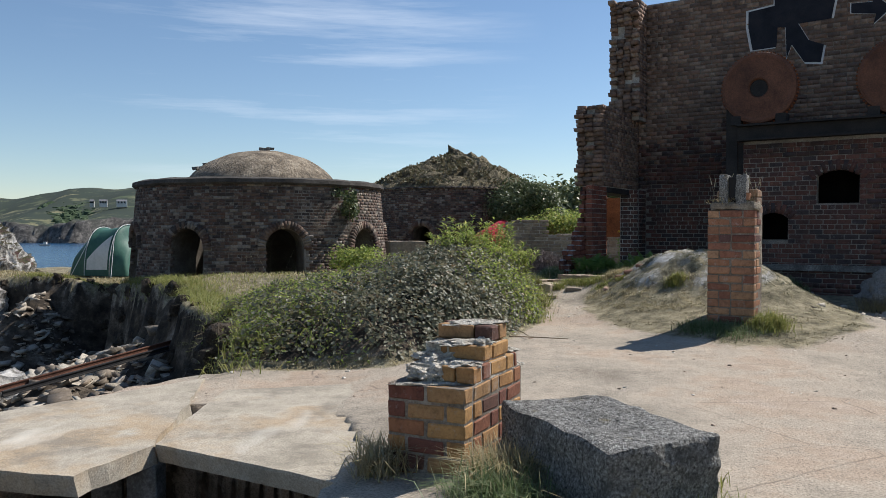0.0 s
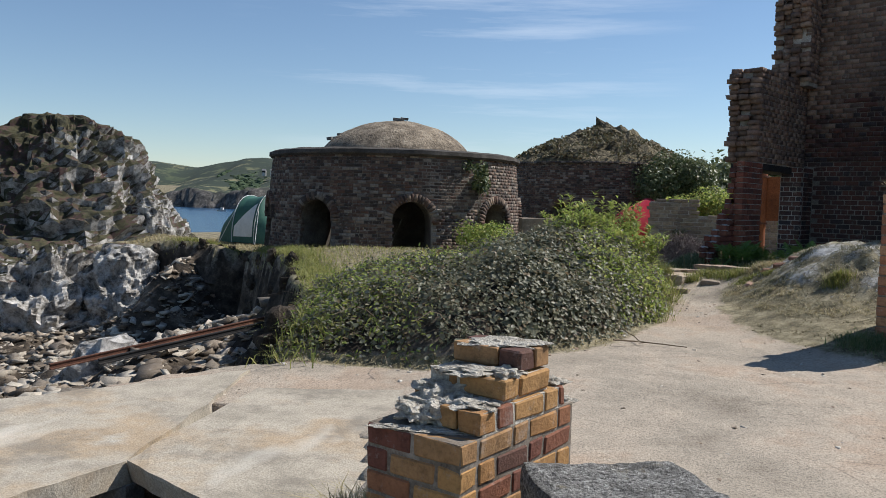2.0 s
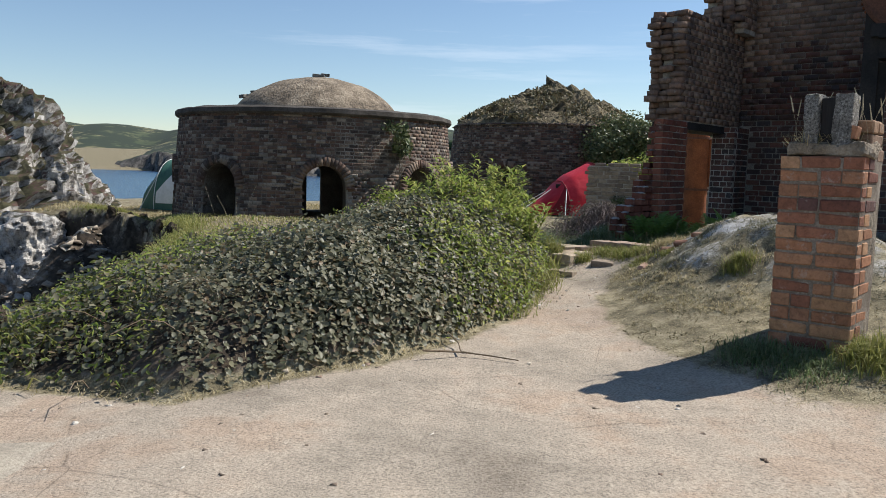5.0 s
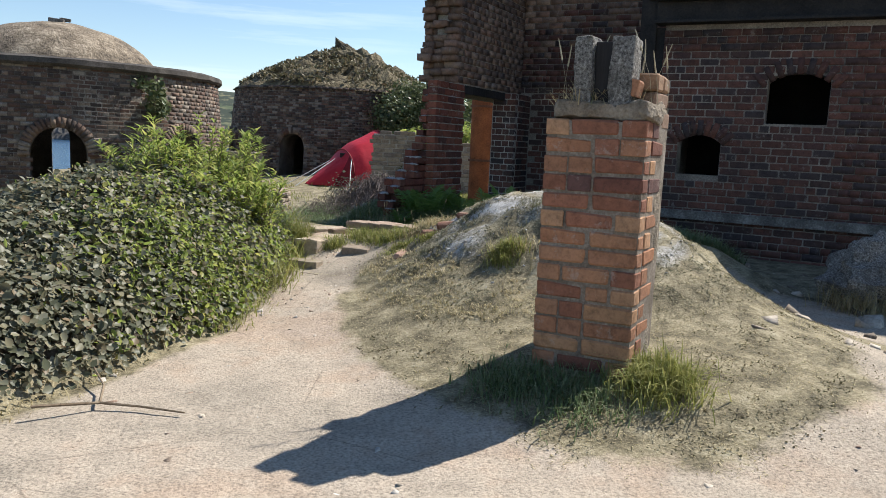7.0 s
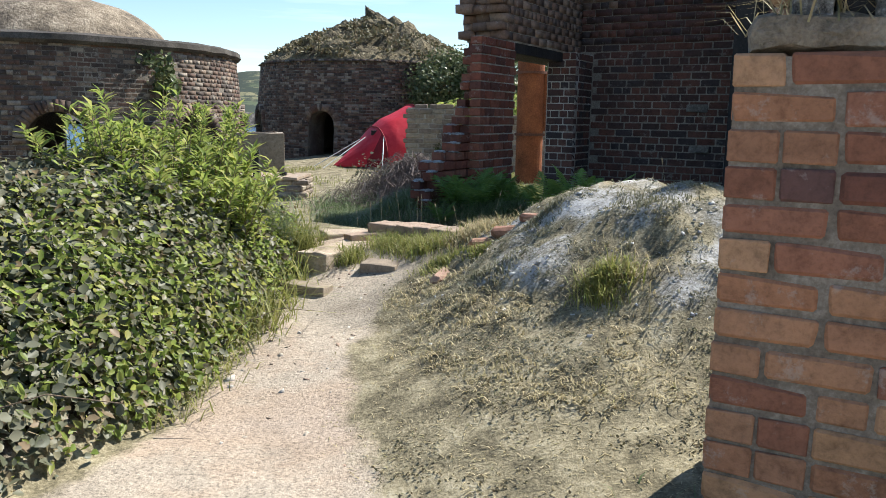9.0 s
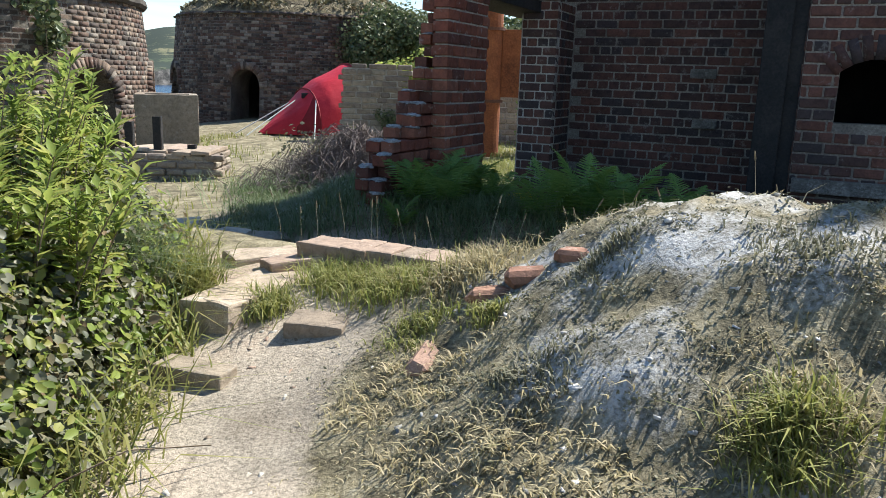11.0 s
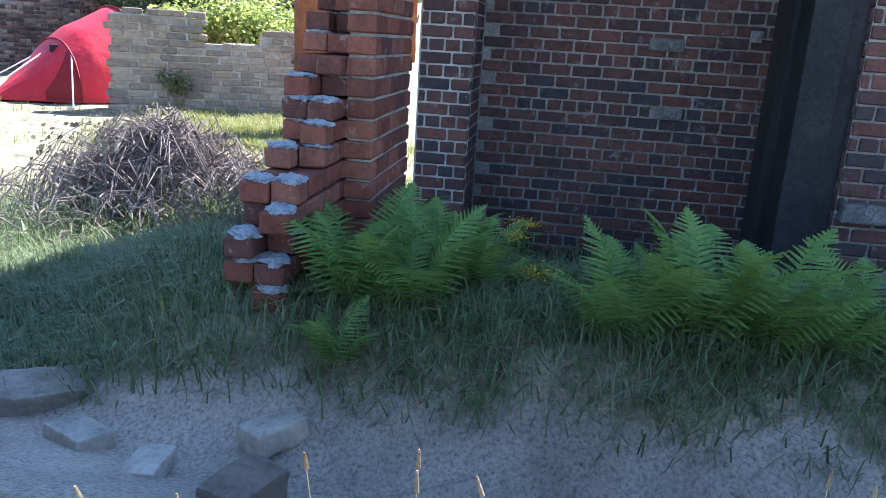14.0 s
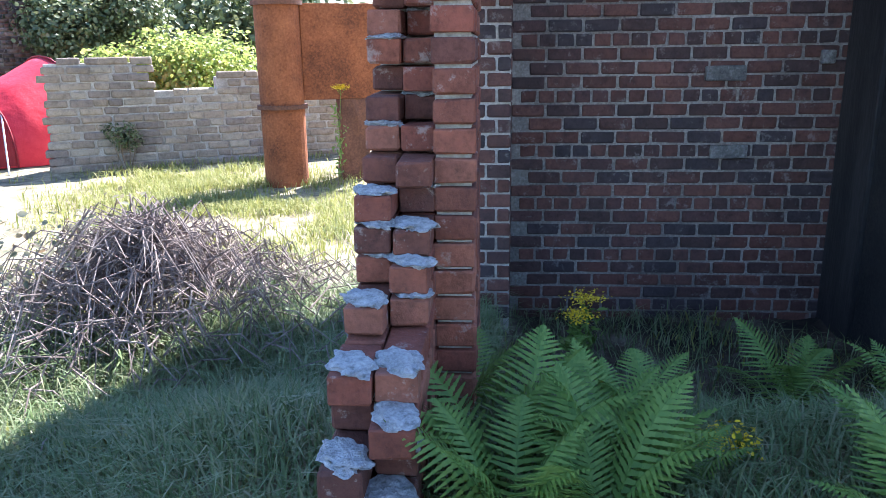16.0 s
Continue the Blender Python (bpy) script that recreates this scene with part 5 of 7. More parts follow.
def leaves(name, at, normal, size, material, parent, width=1.0, spread_=0.8, droop=0.0, label=""):
    """Many folded leaves, one mesh: places, facing directions and sizes."""
    n = len(at)
    rg = np.random.RandomState(n)
    z = normal + rg.normal(0, spread_, (n, 3))
    z /= np.linalg.norm(z, axis=1)[:, None] + 1e-9
    t = rg.normal(0, 1, (n, 3)) + np.array((0, 0, -droop))
    y = t - (t * z).sum(1)[:, None] * z
    y /= np.linalg.norm(y, axis=1)[:, None] + 1e-9
    x = np.cross(y, z)
    s = np.asarray(size).reshape(-1, 1) * np.ones((n, 1))
    shape = LEAF * (width, 1, 1)
    v = at[:, None, :] + s[:, :, None] * (shape[None, :, 0:1] * x[:, None] + shape[None, :, 1:2] * y[:, None] + shape[None, :, 2:3] * z[:, None])
    f = LEAF_F[None] + (np.arange(n) * len(LEAF))[:, None, None]
    ob = from_arrays(name, v.reshape(-1, 3), f.reshape(-1, 3), material, parent, label)
    ob["kind"] = "stuff"
    return ob


def blades(name, at, height, material, lean=0.35, width=0.006, parent=None, label=""):
    """Bent grass blades, one mesh."""
    n = len(at)
    rg = np.random.RandomState(n + 3)
    a = rg.uniform(0, 2 * math.pi, n)
    d = np.stack([np.cos(a), np.sin(a), np.zeros(n)], 1)
    side = np.stack([-np.sin(a), np.cos(a), np.zeros(n)], 1) * (width * rg.uniform(0.6, 1.4, n))[:, None]
    h = (np.asarray(height) * rg.uniform(0.5, 1.25, n))[:, None]
    k_ = (lean * rg.uniform(0.2, 1.8, n))[:, None]
    up = np.array((0, 0, 1.0))
    mid_ = at + up * h * 0.55 + d * h * k_ * 0.35
    tip = at + up * h * (1 - 0.35 * np.minimum(k_, 1.5)) + d * h * k_
    v = np.stack([at - side, at + side, mid_ + side * 0.8, mid_ - side * 0.8, tip], 1)
    f = np.array([(0, 1, 2), (0, 2, 3), (3, 2, 4)])[None] + (np.arange(n) * 5)[:, None, None]
    ob = from_arrays(name, v.reshape(-1, 3), f.reshape(-1, 3), material, parent, label)
    ob["kind"] = "stuff"
    return ob


BRAMBLE = leaf_material("bramble_leaf", [(0.075, 0.085, 0.05), (0.16, 0.165, 0.11), (0.24, 0.235, 0.17), (0.1, 0.11, 0.068), (0.28, 0.255, 0.165), (0.115, 0.125, 0.075), (0.24, 0.17, 0.1)], 0.45, 0.32)
BRIGHT = leaf_material("young_leaf", [(0.15, 0.21, 0.05), (0.24, 0.31, 0.07), (0.36, 0.43, 0.11), (0.17, 0.22, 0.06), (0.45, 0.44, 0.14), (0.26, 0.32, 0.07)], 0.42, 0.55)
IVY = leaf_material("ivy_leaf", [(0.05, 0.07, 0.03), (0.085, 0.115, 0.045), (0.17, 0.19, 0.09), (0.1, 0.125, 0.05), (0.24, 0.25, 0.13)], 0.4, 0.25)
FERN = leaf_material("fern_leaf", [(0.11, 0.2, 0.05), (0.16, 0.26, 0.06), (0.2, 0.3, 0.075), (0.13, 0.22, 0.05)], 0.45, 0.4)
GRASS = leaf_material("green_grass", [(0.09, 0.14, 0.055), (0.14, 0.195, 0.08), (0.19, 0.24, 0.115), (0.27, 0.27, 0.16)], 0.45, 0.35)
STRAW = leaf_material("dry_grass", [(0.32, 0.27, 0.14), (0.42, 0.35, 0.2), (0.5, 0.43, 0.27), (0.24, 0.22, 0.1)], 0.6, 0.35)
TUFT = leaf_material("yellow_green_grass", [(0.18, 0.2, 0.05), (0.26, 0.27, 0.075), (0.34, 0.32, 0.12), (0.14, 0.18, 0.05)], 0.55, 0.4)
HERB = leaf_material("creeping_herb", [(0.13, 0.13, 0.075), (0.19, 0.185, 0.115), (0.27, 0.255, 0.18), (0.1, 0.105, 0.06), (0.34, 0.31, 0.22)], 0.6, 0.3)
TURF_LEAF = leaf_material("dull_turf_leaf", [(0.1, 0.095, 0.05), (0.17, 0.155, 0.085), (0.24, 0.2, 0.12), (0.13, 0.1, 0.06)], 0.6, 0.2)
STEM = surface("dry_stem", (0.1, 0.07, 0.045), (0.2, 0.15, 0.1), (0.3, 0.24, 0.17), 6, 60)
YELLOW = leaf_material("yellow_petal", [(0.7, 0.5, 0.02), (0.8, 0.6, 0.04), (0.65, 0.42, 0.02)], 0.5, 0.2)


tufts_ = leaves("turf_cover", MOUND_TUFTS[lumps(MOUND_TUFTS[:, 0], MOUND_TUFTS[:, 1], 1.9, 2) > -0.1], np.tile((0, -0.3, 1.0), (int((lumps(MOUND_TUFTS[:, 0], MOUND_TUFTS[:, 1], 1.9, 2) > -0.1).sum()), 1)), 0.16, TURF_LEAF, kiln2, 0.7, 0.9, label="dry turf and heather")


def surface_points(height, x0, x1, y0, y1, n, seed, jitter=0.06, deep=0.25):
    """Places and upward directions on a hump's skin."""
    rg = np.random.RandomState(seed)
    x, y = rg.uniform(x0, x1, n * 2), rg.uniform(y0, y1, n * 2)
    h = height(x, y)
    e = 0.05
    gx_, gy_ = (height(x + e, y) - height(x - e, y)) / (2 * e), (height(x, y + e) - height(x, y - e)) / (2 * e)
    steep = np.sqrt(1 + gx_ ** 2 + gy_ ** 2)
    keep = (h > 0.02) & (rg.uniform(0, 2.6, len(x)) < steep)
    x, y, h, gx_, gy_ = x[keep][:n], y[keep][:n], h[keep][:n], gx_[keep][:n], gy_[keep][:n]
    nrm = np.stack([-gx_, -gy_, np.ones_like(gx_)], 1)
    nrm /= np.linalg.norm(nrm, axis=1)[:, None]
    depth = rg.uniform(0, 1, len(x)) ** 2 * deep
    return x, y, h, nrm, depth, rg


bramble = thing("bramble_bush", "broad dark green bramble thicket beside the path", "bush", (-0.8, 11, 0.1))
x, y, h, nrm, dep, rg = surface_points(bush_height, -3.8, 1.6, 7.3, 15.4, 120000, 5, deep=0.26)
gaps = lumps(x, y, 9, 2) + 0.7 * lumps(x + h, y - h, 17, 6) + rg.normal(0, 0.22, len(x)) > -0.32
x, y, h, nrm, dep = x[gaps], y[gaps], h[gaps], nrm[gaps], dep[gaps] + 0.05 * lumps(x[gaps], y[gaps], 23, 1)
low = ground_z(x, y) - 0.62 * h
p = np.stack([x, y, low + h], 1) - nrm * dep[:, None] + rg.normal(0, 0.035, (len(x), 3))
leaves("leaves", p, nrm * 1.2 + np.array((0, 0, 0.5)), 0.024 + 0.045 * rg.uniform(0, 1, len(x)) ** 1.6, BRAMBLE, bramble, 1.05, 0.75)
x2, y2, h2, nrm2, dep2, rg2 = surface_points(bush_height, -0.2, 1.6, 7.6, 13.6, 34000, 6, deep=0.15)
p2 = np.stack([x2, y2, ground_z(x2, y2) + 0.38 * h2], 1) - nrm2 * dep2[:, None] + rg2.normal(0, 0.03, (len(x2), 3))
leaves("leaves", p2, nrm2 * 1.2 + np.array((0, 0, 0.5)), rg2.uniform(0.03, 0.065, len(x2)), BRAMBLE, bramble, 1.0, 0.6)
keep = (p[:, 0] + 0.35 * np.sin(p[:, 1] * 2.3) < -1.0) & (rg.uniform(0, 1, len(p)) < 0.45)
leaves("weed_leaves", p[keep] + nrm[keep] * 0.03, nrm[keep], rg.uniform(0.03, 0.065, keep.sum()), BRIGHT, bramble, 0.5, 0.7, label="yellow-green weed leaves")
keep = (rg2.uniform(0, 1, len(p2)) < ss(0.0, 1.0, p2[:, 0]) * ss(9.0, 10.6, p2[:, 1])) & (lumps(p2[:, 0] + p2[:, 2], p2[:, 1], 2.6, 8) > -0.3) & (rg2.uniform(0, 1, len(p2)) < 0.75)
leaves("weed_leaves", p2[keep] + nrm2[keep] * 0.045, nrm2[keep], rg2.uniform(0.03, 0.07, keep.sum()), BRIGHT, bramble, 0.6, 0.7, label="yellow-green weed leaves")
x3, y3, h3, nrm3, dep3, rg3 = surface_points(bush_height, 0.25, 1.65, 9.8, 13.8, 26000, 16, deep=0.12)
p3 = np.stack([x3, y3, ground_z(x3, y3) + 0.38 * h3], 1) + nrm3 * (0.05 - dep3)[:, None] + rg3.normal(0, 0.04, (len(x3), 3))
soft_edge = rg3.uniform(0, 1, len(p3)) < ss(0.15, 1.2, x3 + 0.35 * lumps(x3, y3, 1.7, 4)) * ss(9.6, 11.2, y3 + 0.3 * lumps(x3, y3, 2.3, 6))
p3, nrm3 = p3[soft_edge], nrm3[soft_edge]
leaves("weed_leaves", p3[::2], nrm3[::2] + np.array((0, 0, 0.4)), rg3.uniform(0.025, 0.06, len(p3[::2])), BRIGHT, bramble, 0.95, 0.7, label="yellow-green weed leaves")
leaves("leaves", p3[1::2], nrm3[1::2] + np.array((0, 0, 0.4)), rg3.uniform(0.025, 0.055, len(p3[1::2])), BRAMBLE, bramble, 1.0, 0.7)
for i in range(170):
    q = random.randrange(len(p))
    a = random.uniform(0, 6.28)
    bm = bmesh.new()
    s0 = Vector(p[q]) - Vector((0, 0, 0.15))
    tube(bm, [s0 + Vector((math.cos(a) * t * 0.6, math.sin(a) * t * 0.6, 0.52 * t - 0.4 * t * t)) for t in (0, 0.3, 0.6, 1.0)], 0.004, 4, 0.5, False)
    part("cane", bm, STEM, bramble)


def shrub(name, label, centre, radius, top, n, size, material, width, seed, flat=0.7, droop=0.0, stems=14):
    """A leafy clump: several lobes of leaves on thin stems."""
    cx, cy = centre
    g = gz_at(cx, cy) - 0.62 * float(bush_height(np.array([cx]), np.array([cy]))[0])
    sh = thing(name, label, "shrub", (cx, cy, g))
    rg = np.random.RandomState(seed)
    pts, nrs = [], []
    lobes = [(rg.uniform(-1, 1) * radius * 0.65, rg.uniform(-1, 1) * radius * 0.65, rg.uniform(0.45, 1.0)) for _ in range(stems)]
    for lx, ly, q in lobes:
        c = np.array((cx + lx, cy + ly, g + (top - g) * (0.45 + 0.55 * q) - radius * 0.3))
        d = rg.normal(0, 1, (n // stems, 3))
        d /= np.linalg.norm(d, axis=1)[:, None]
        r = rg.uniform(0.35, 1.05, (len(d), 1)) ** 0.6 * radius * 0.45
        pts.append(c + d * r * (1, 1, flat + 0.35))
        nrs.append(d * 0.8 + np.array((0, 0, 0.5)))
        bm = bmesh.new()
        tube(bm, [(cx + lx * 0.3, cy + ly * 0.3, g), (cx + lx * 0.8, cy + ly * 0.8, (g + c[2]) / 2), tuple(c)], 0.012, 5, 0.4, False)
        part("stem", bm, STEM, sh)
    pts, nrs = np.concatenate(pts), np.concatenate(nrs)
    keep = pts[:, 2] > g
    leaves("leaves", pts[keep], nrs[keep], rg.uniform(size * 0.65, size * 1.25, keep.sum()), material, sh, width, 0.6, droop)
    return sh


def leafy_stand(name, label, centre, radius, top, count, seed):
    """Upright stems set with long narrow leaves, thick towards the tips."""
    cx, cy = centre
    g = gz_at(cx, cy) - 0.62 * float(bush_height(np.array([cx]), np.array([cy]))[0])
    sh = thing(name, label, "shrub", (cx, cy, g))
    rg = np.random.RandomState(seed)
    base, way = [], []
    for i in range(count):
        a, r = rg.uniform(0, 6.28), radius * math.sqrt(rg.uniform(0, 1))
        x0, y0 = cx + r * math.cos(a), cy + r * math.sin(a)
        tip = g + (top - g) * rg.uniform(0.72, 1.05) * (1 - 0.22 * (r / radius) ** 2)
        lean = np.array((math.cos(a), math.sin(a))) * rg.uniform(0.0, 0.28) * (0.4 + r / radius)
        pts = [Vector((x0 + lean[0] * q * q, y0 + lean[1] * q * q, g + (tip - g) * q)) for q in (0.25, 0.5, 0.75, 1.0)]
        bm = bmesh.new()
        tube(bm, pts, 0.005, 5, 0.4, False)
        part("stem", bm, STEM, sh)
        n = rg.randint(40, 58)
        q = 0.35 + 0.66 * rg.uniform(0, 1, n) ** 0.8
        turn = np.arange(n) * 2.4 + rg.uniform(0, 6)
        base.append(np.stack([x0 + lean[0] * q * q, y0 + lean[1] * q * q, g + (tip - g) * q], 1))
        way.append(np.stack([np.cos(turn), np.sin(turn), 0.25 + 0.9 * (q - 0.35) + rg.normal(0, 0.25, n)], 1))
    base, way = np.concatenate(base), np.concatenate(way)
    way /= np.linalg.norm(way, axis=1)[:, None]
    side = np.cross(way, (0, 0, 1.0))
    side /= np.linalg.norm(side, axis=1)[:, None]
    up = np.cross(side, way)
    L = rg.uniform(0.07, 0.125, (len(base), 1))
    W = L * 0.13
    v = np.stack([base, base + way * L * 0.4 - side * W + up * W * 0.6, base + way * L * 0.45, base + way * L * 0.4 + side * W + up * W * 0.6, base + way * L - up * L * rg.uniform(0.0, 0.3, L.shape)], 1)
    f = np.array([(0, 2, 1), (0, 3, 2), (1, 2, 4), (2, 3, 4)])[None] + (np.arange(len(base)) * 5)[:, None, None]
    ob = from_arrays("leaves", v.reshape(-1, 3), f.reshape(-1, 3), BRIGHT, sh)
    ob["kind"] = "stuff"
    return sh


leafy_stand("sallow_shrub", "bright green young shrub standing in the brambles", (0.5, 12.6), 0.55, 1.5, 95, 4)
leafy_stand("sallow_shrub", "bright green young shrub standing in the brambles", (0.95, 12.0), 0.34, 1.12, 34, 9)
shrub("ivy_mass", "dense ivy hanging over the ruined kiln's wall", (3.2, 34.0), 1.9, 3.5, 20000, 0.105, IVY, 1.1, 7, stems=20)
shrub("ivy_mass", "pale green thicket behind the stone wall", (4.6, 30.5), 1.9, 1.9, 16000, 0.1, BRIGHT, 1.0, 8, stems=20)
shrub("hill_scrub", "dark scrub on the hillside behind", (9.0, 44), 4.5, 4.3, 7000, 0.3, IVY, 1.0, 12, stems=26)
shrub("kiln_ivy", "ivy patch trailing over the kiln's coping", (-3.0, 23.4), 0.55, 2.75, 900, 0.12, IVY, 1.0, 10, stems=6)
shrub("wall_scrub", "weeds growing at the kiln's foot", (-2.4, 22.3), 0.9, 0.75, 2600, 0.1, BRIGHT, 0.7, 14, stems=10)
shrub("wall_weed", "grey-green weed growing against the stone wall", (3.0, 25.15), 0.3, 0.75, 500, 0.06, IVY, 0.6, 17, stems=6)
shrub("trailing_bramble", "green bramble trailing over the dead stems", (2.1, 18.5), 0.7, 0.72, 1200, 0.05, BRAMBLE, 0.9, 15, stems=9)


def scatter(x0, x1, y0, y1, n, weight, seed):
    rg = np.random.RandomState(seed)
    x, y = rg.uniform(x0, x1, n), rg.uniform(y0, y1, n)
    keep = rg.uniform(0, 1, n) < weight(x, y)
    x, y = x[keep], y[keep]
    return np.stack([x, y, ground_z(x, y) - 0.01], 1)


def clumpy(x, y, s, seed, lo=0.0, hi=0.5):
    return ss(lo, hi, lumps(x, y, s, seed))


def open_ground(x, y):
    return (inside(GULLY, x, y) < -0.15) & (inside(BUSH, x, y) < 0.1)


# shaded grass before the ragged wall
def shade_grass(x, y):
    vv = -(0.535 * (x - 4.74) + 0.845 * (y - 17.87))
    return ss(4.15, 3.85, vv + 0.12 * lumps(x, y, 3, 1)) * ss(0.9, 1.5, x) * (0.5 + 0.5 * clumpy(x, y, 3, 2, -0.5, 0.4)) * (1 - 0.88 * ss(0.15, 0.5, recess(x, y)))


at = scatter(0.9, 6.2, 12.8, 18.2, 150000, shade_grass, 21)
tagged(blades("shade_grass", at, 0.17, GRASS, 0.9, 0.0032), "long green grass in the wall's shade", "grass", kind="stuff")
at = scatter(-1.5, 6.0, 15, 27, 36000, lambda x, y: 0.6 * clumpy(x, y, 1.2, 5, -0.2, 0.6) * (1 - 0.8 * np.exp(-((x - 0.9) / 0.8) ** 2)) * open_ground(x, y), 22)
tagged(blades("yard_grass", at, 0.13, TUFT, 0.5, 0.006), "short sunlit grass in the yard", "grass", kind="stuff")
at = scatter(1.9, 6.2, 8.0, 13.2, 110000, lambda x, y: zones(x, y)[0] * (0.3 + 0.7 * clumpy(x, y, 4, 6, 0.0, 0.6)) * (1 - 0.85 * (1 - ss(0.6, 1.1, mound_d(x, y)))), 23)
low_herb = scatter(2.2, 5.6, 8.2, 11.2, 60000, lambda x, y: zones(x, y)[0] * ss(0.85, 1.1, mound_d(x, y)) * clumpy(x, y, 6, 31, -0.2, 0.4) * (0.2 + 0.8 * clumpy(x, y, 19, 7, -0.2, 0.3)), 93)
rgt = np.random.RandomState(94)
tagged(leaves("turf_herbs", low_herb + rgt.uniform(0.008, 0.02, (len(low_herb), 1)) * (0, 0, 1), np.tile((0, 0, 1.0), (len(low_herb), 1)), rgt.uniform(0.006, 0.018, len(low_herb)), TURF_LEAF, None, 0.8, 0.7), "small dull green herbs in the dry turf", "ground cover", kind="stuff")
tagged(blades("dry_turf", at, 0.022, STRAW, 1.4, 0.0026), "dry straw-coloured turf on the mound", "grass", kind="stuff")
at = scatter(-6.5, -1.5, 8, 20, 30000, lambda x, y: open_ground(x, y) * 0.7, 24)
tagged(blades("knoll_grass", at[::2], 0.1, STRAW, 0.9, 0.006), "dry straw grass on the knoll", "grass", kind="stuff")
tagged(blades("knoll_grass", at[1::4], 0.12, TUFT, 0.7, 0.007), "green and straw grass on the knoll", "grass", kind="stuff")
at = scatter(-0.9, 1.9, 7.2, 14.5, 30000, lambda x, y: np.exp(-((inside(BUSH, x, y) + 0.02) / 0.12) ** 2) * 0.8, 25)
tagged(blades("verge_grass", at[at[:, 1] > 10.2], 0.12, TUFT, 0.9, 0.003), "rank yellow-green grass along the brambles' foot", "grass", kind="stuff")
at = scatter(0.2, 1.9, 9.4, 13.6, 9000, lambda x, y: np.exp(-((inside(BUSH, x, y) + 0.04) / 0.1) ** 2) * clumpy(x, y, 2.2, 17, 0.0, 0.3), 27)
lit = scatter(-2.6, 1.0, 7.2, 10.6, 16000, lambda x, y: np.exp(-((inside(BUSH, x, y) + 0.0) / 0.1) ** 2) * 0.7, 29)
tagged(blades("verge_litter_grass", lit, 0.06, STRAW, 1.3, 0.003), "dead grass and litter along the brambles' foot", "grass", kind="stuff")
tagged(blades("tall_verge_grass", at, 0.3, TUFT, 1.0, 0.0045), "tall yellow-green grass arching over the path's edge", "grass", kind="stuff")


def tuft(name, label, x, y, r, n, h, material, lean=0.8, z=None, width=0.003, seed=1):
    n = int(n * 1.6)
    rg = np.random.RandomState(seed)
    d = rg.normal(0, r * 0.5, (n, 2))
    px, py = x + d[:, 0], y + d[:, 1]
    at = np.stack([px, py, ground_z(px, py) - 0.01 if z is None else np.full(n, z)], 1)
    return tagged(blades(name, at, h, material, lean, width), label, "grass tuft", "grass tufts", "stuff")


for i, (x, y, r, n, h, mt) in enumerate(((3.75, 8.78, 0.2, 900, 0.17, TUFT), (3.3, 8.75, 0.28, 700, 0.1, GRASS), (3.0, 8.95, 0.22, 600, 0.1, GRASS), (3.24, 10.66, 0.13, 420, 0.11, TUFT), (2.72, 11.75, 0.07, 160, 0.06, TUFT), (3.1, 11.6, 0.12, 260, 0.05, HERB), (3.6, 11.2, 0.2, 400, 0.045, HERB), (2.75, 11.2, 0.16, 300, 0.05, HERB), (2.5, 11.95, 0.14, 320, 0.06, TUFT), (2.45, 12.5, 0.25, 700, 0.14, TUFT), (2.75, 12.42, 0.2, 450, 0.12, STRAW), (3.3, 10.7, 0.2, 300, 0.07, STRAW),
        (2.2, 12.72, 0.22, 500, 0.14, TUFT), (2.5, 12.6, 0.25, 500, 0.11, STRAW), (1.88, 12.45, 0.12, 250, 0.14, TUFT), (2.75, 12.2, 0.22, 350, 0.09, STRAW), (1.2, 12.6, 0.2, 900, 0.3, GRASS), (1.45, 12.75, 0.14, 500, 0.26, TUFT),
        (0.32, 3.85, 0.16, 700, 0.26, STRAW), (0.25, 3.55, 0.2, 600, 0.22, GRASS), (-0.33, 4.2, 0.14, 350, 0.24, STRAW), (1.15, 3.35, 0.25, 600, 0.12, TUFT), (0.62, 3.0, 0.22, 500, 0.18, GRASS), (1.25, 3.9, 0.14, 200, 0.1, TUFT),
        (4.4, 12.75, 0.45, 900, 0.2, STRAW), (3.7, 12.75, 0.3, 700, 0.2, TUFT), (5.0, 12.3, 0.4, 600, 0.15, STRAW))):
    tuft("grass_tuft", "tuft of dry and green grass", x, y, r, n, h, mt, seed=i + 40)
tuft("pier_top_grass", "dry seeding grass sprouting from the pier's top", 3.5, 9.17, 0.2, 240, 0.13, STRAW, 1.1, 1.6, 0.0025, 77)

# distant shore
hx = np.linspace(-620, 420, 320)
rowsd = np.array([0, 2, 5, 9, 14, 20, 30, 45, 65, 95, 140, 200, 280, 400, 600])
HX, HD = np.meshgrid(hx, rowsd)
shore = 430 + 30 * np.sin(HX / 75.0) + 14 * np.sin(HX / 23.0 + 1) + 5 * np.sin(HX / 7.0)
cliff = 9 + 3.5 * np.sin(HX / 41.0) + 2.5 * np.sin(HX / 13.0 + 2)
hz = -7 + cliff * ss(0, 9, HD + 2 * np.sin(HX / 3.1 + HD)) + 33 * ss(12, 260, HD) + 3 * lumps(HX, HD, 0.03, 2) * ss(20, 60, HD) + 2.2 * lumps(HX, HD * 3, 0.35, 1) * (HD < 45)
ang = np.arctan2(HX, 420)
px = HX + HD * np.sin(ang) * 0.6
py = shore + HD - 0.00028 * HX ** 2
n0, n1 = HX.shape
ii = np.arange(n0 * n1).reshape(n0, n1)
ff = np.stack([ii[:-1, :-1], ii[:-1, 1:], ii[1:, 1:], ii[1:, :-1]], -1).reshape(-1, 4)
k = Nodes("far_land")
zn = k.zone()
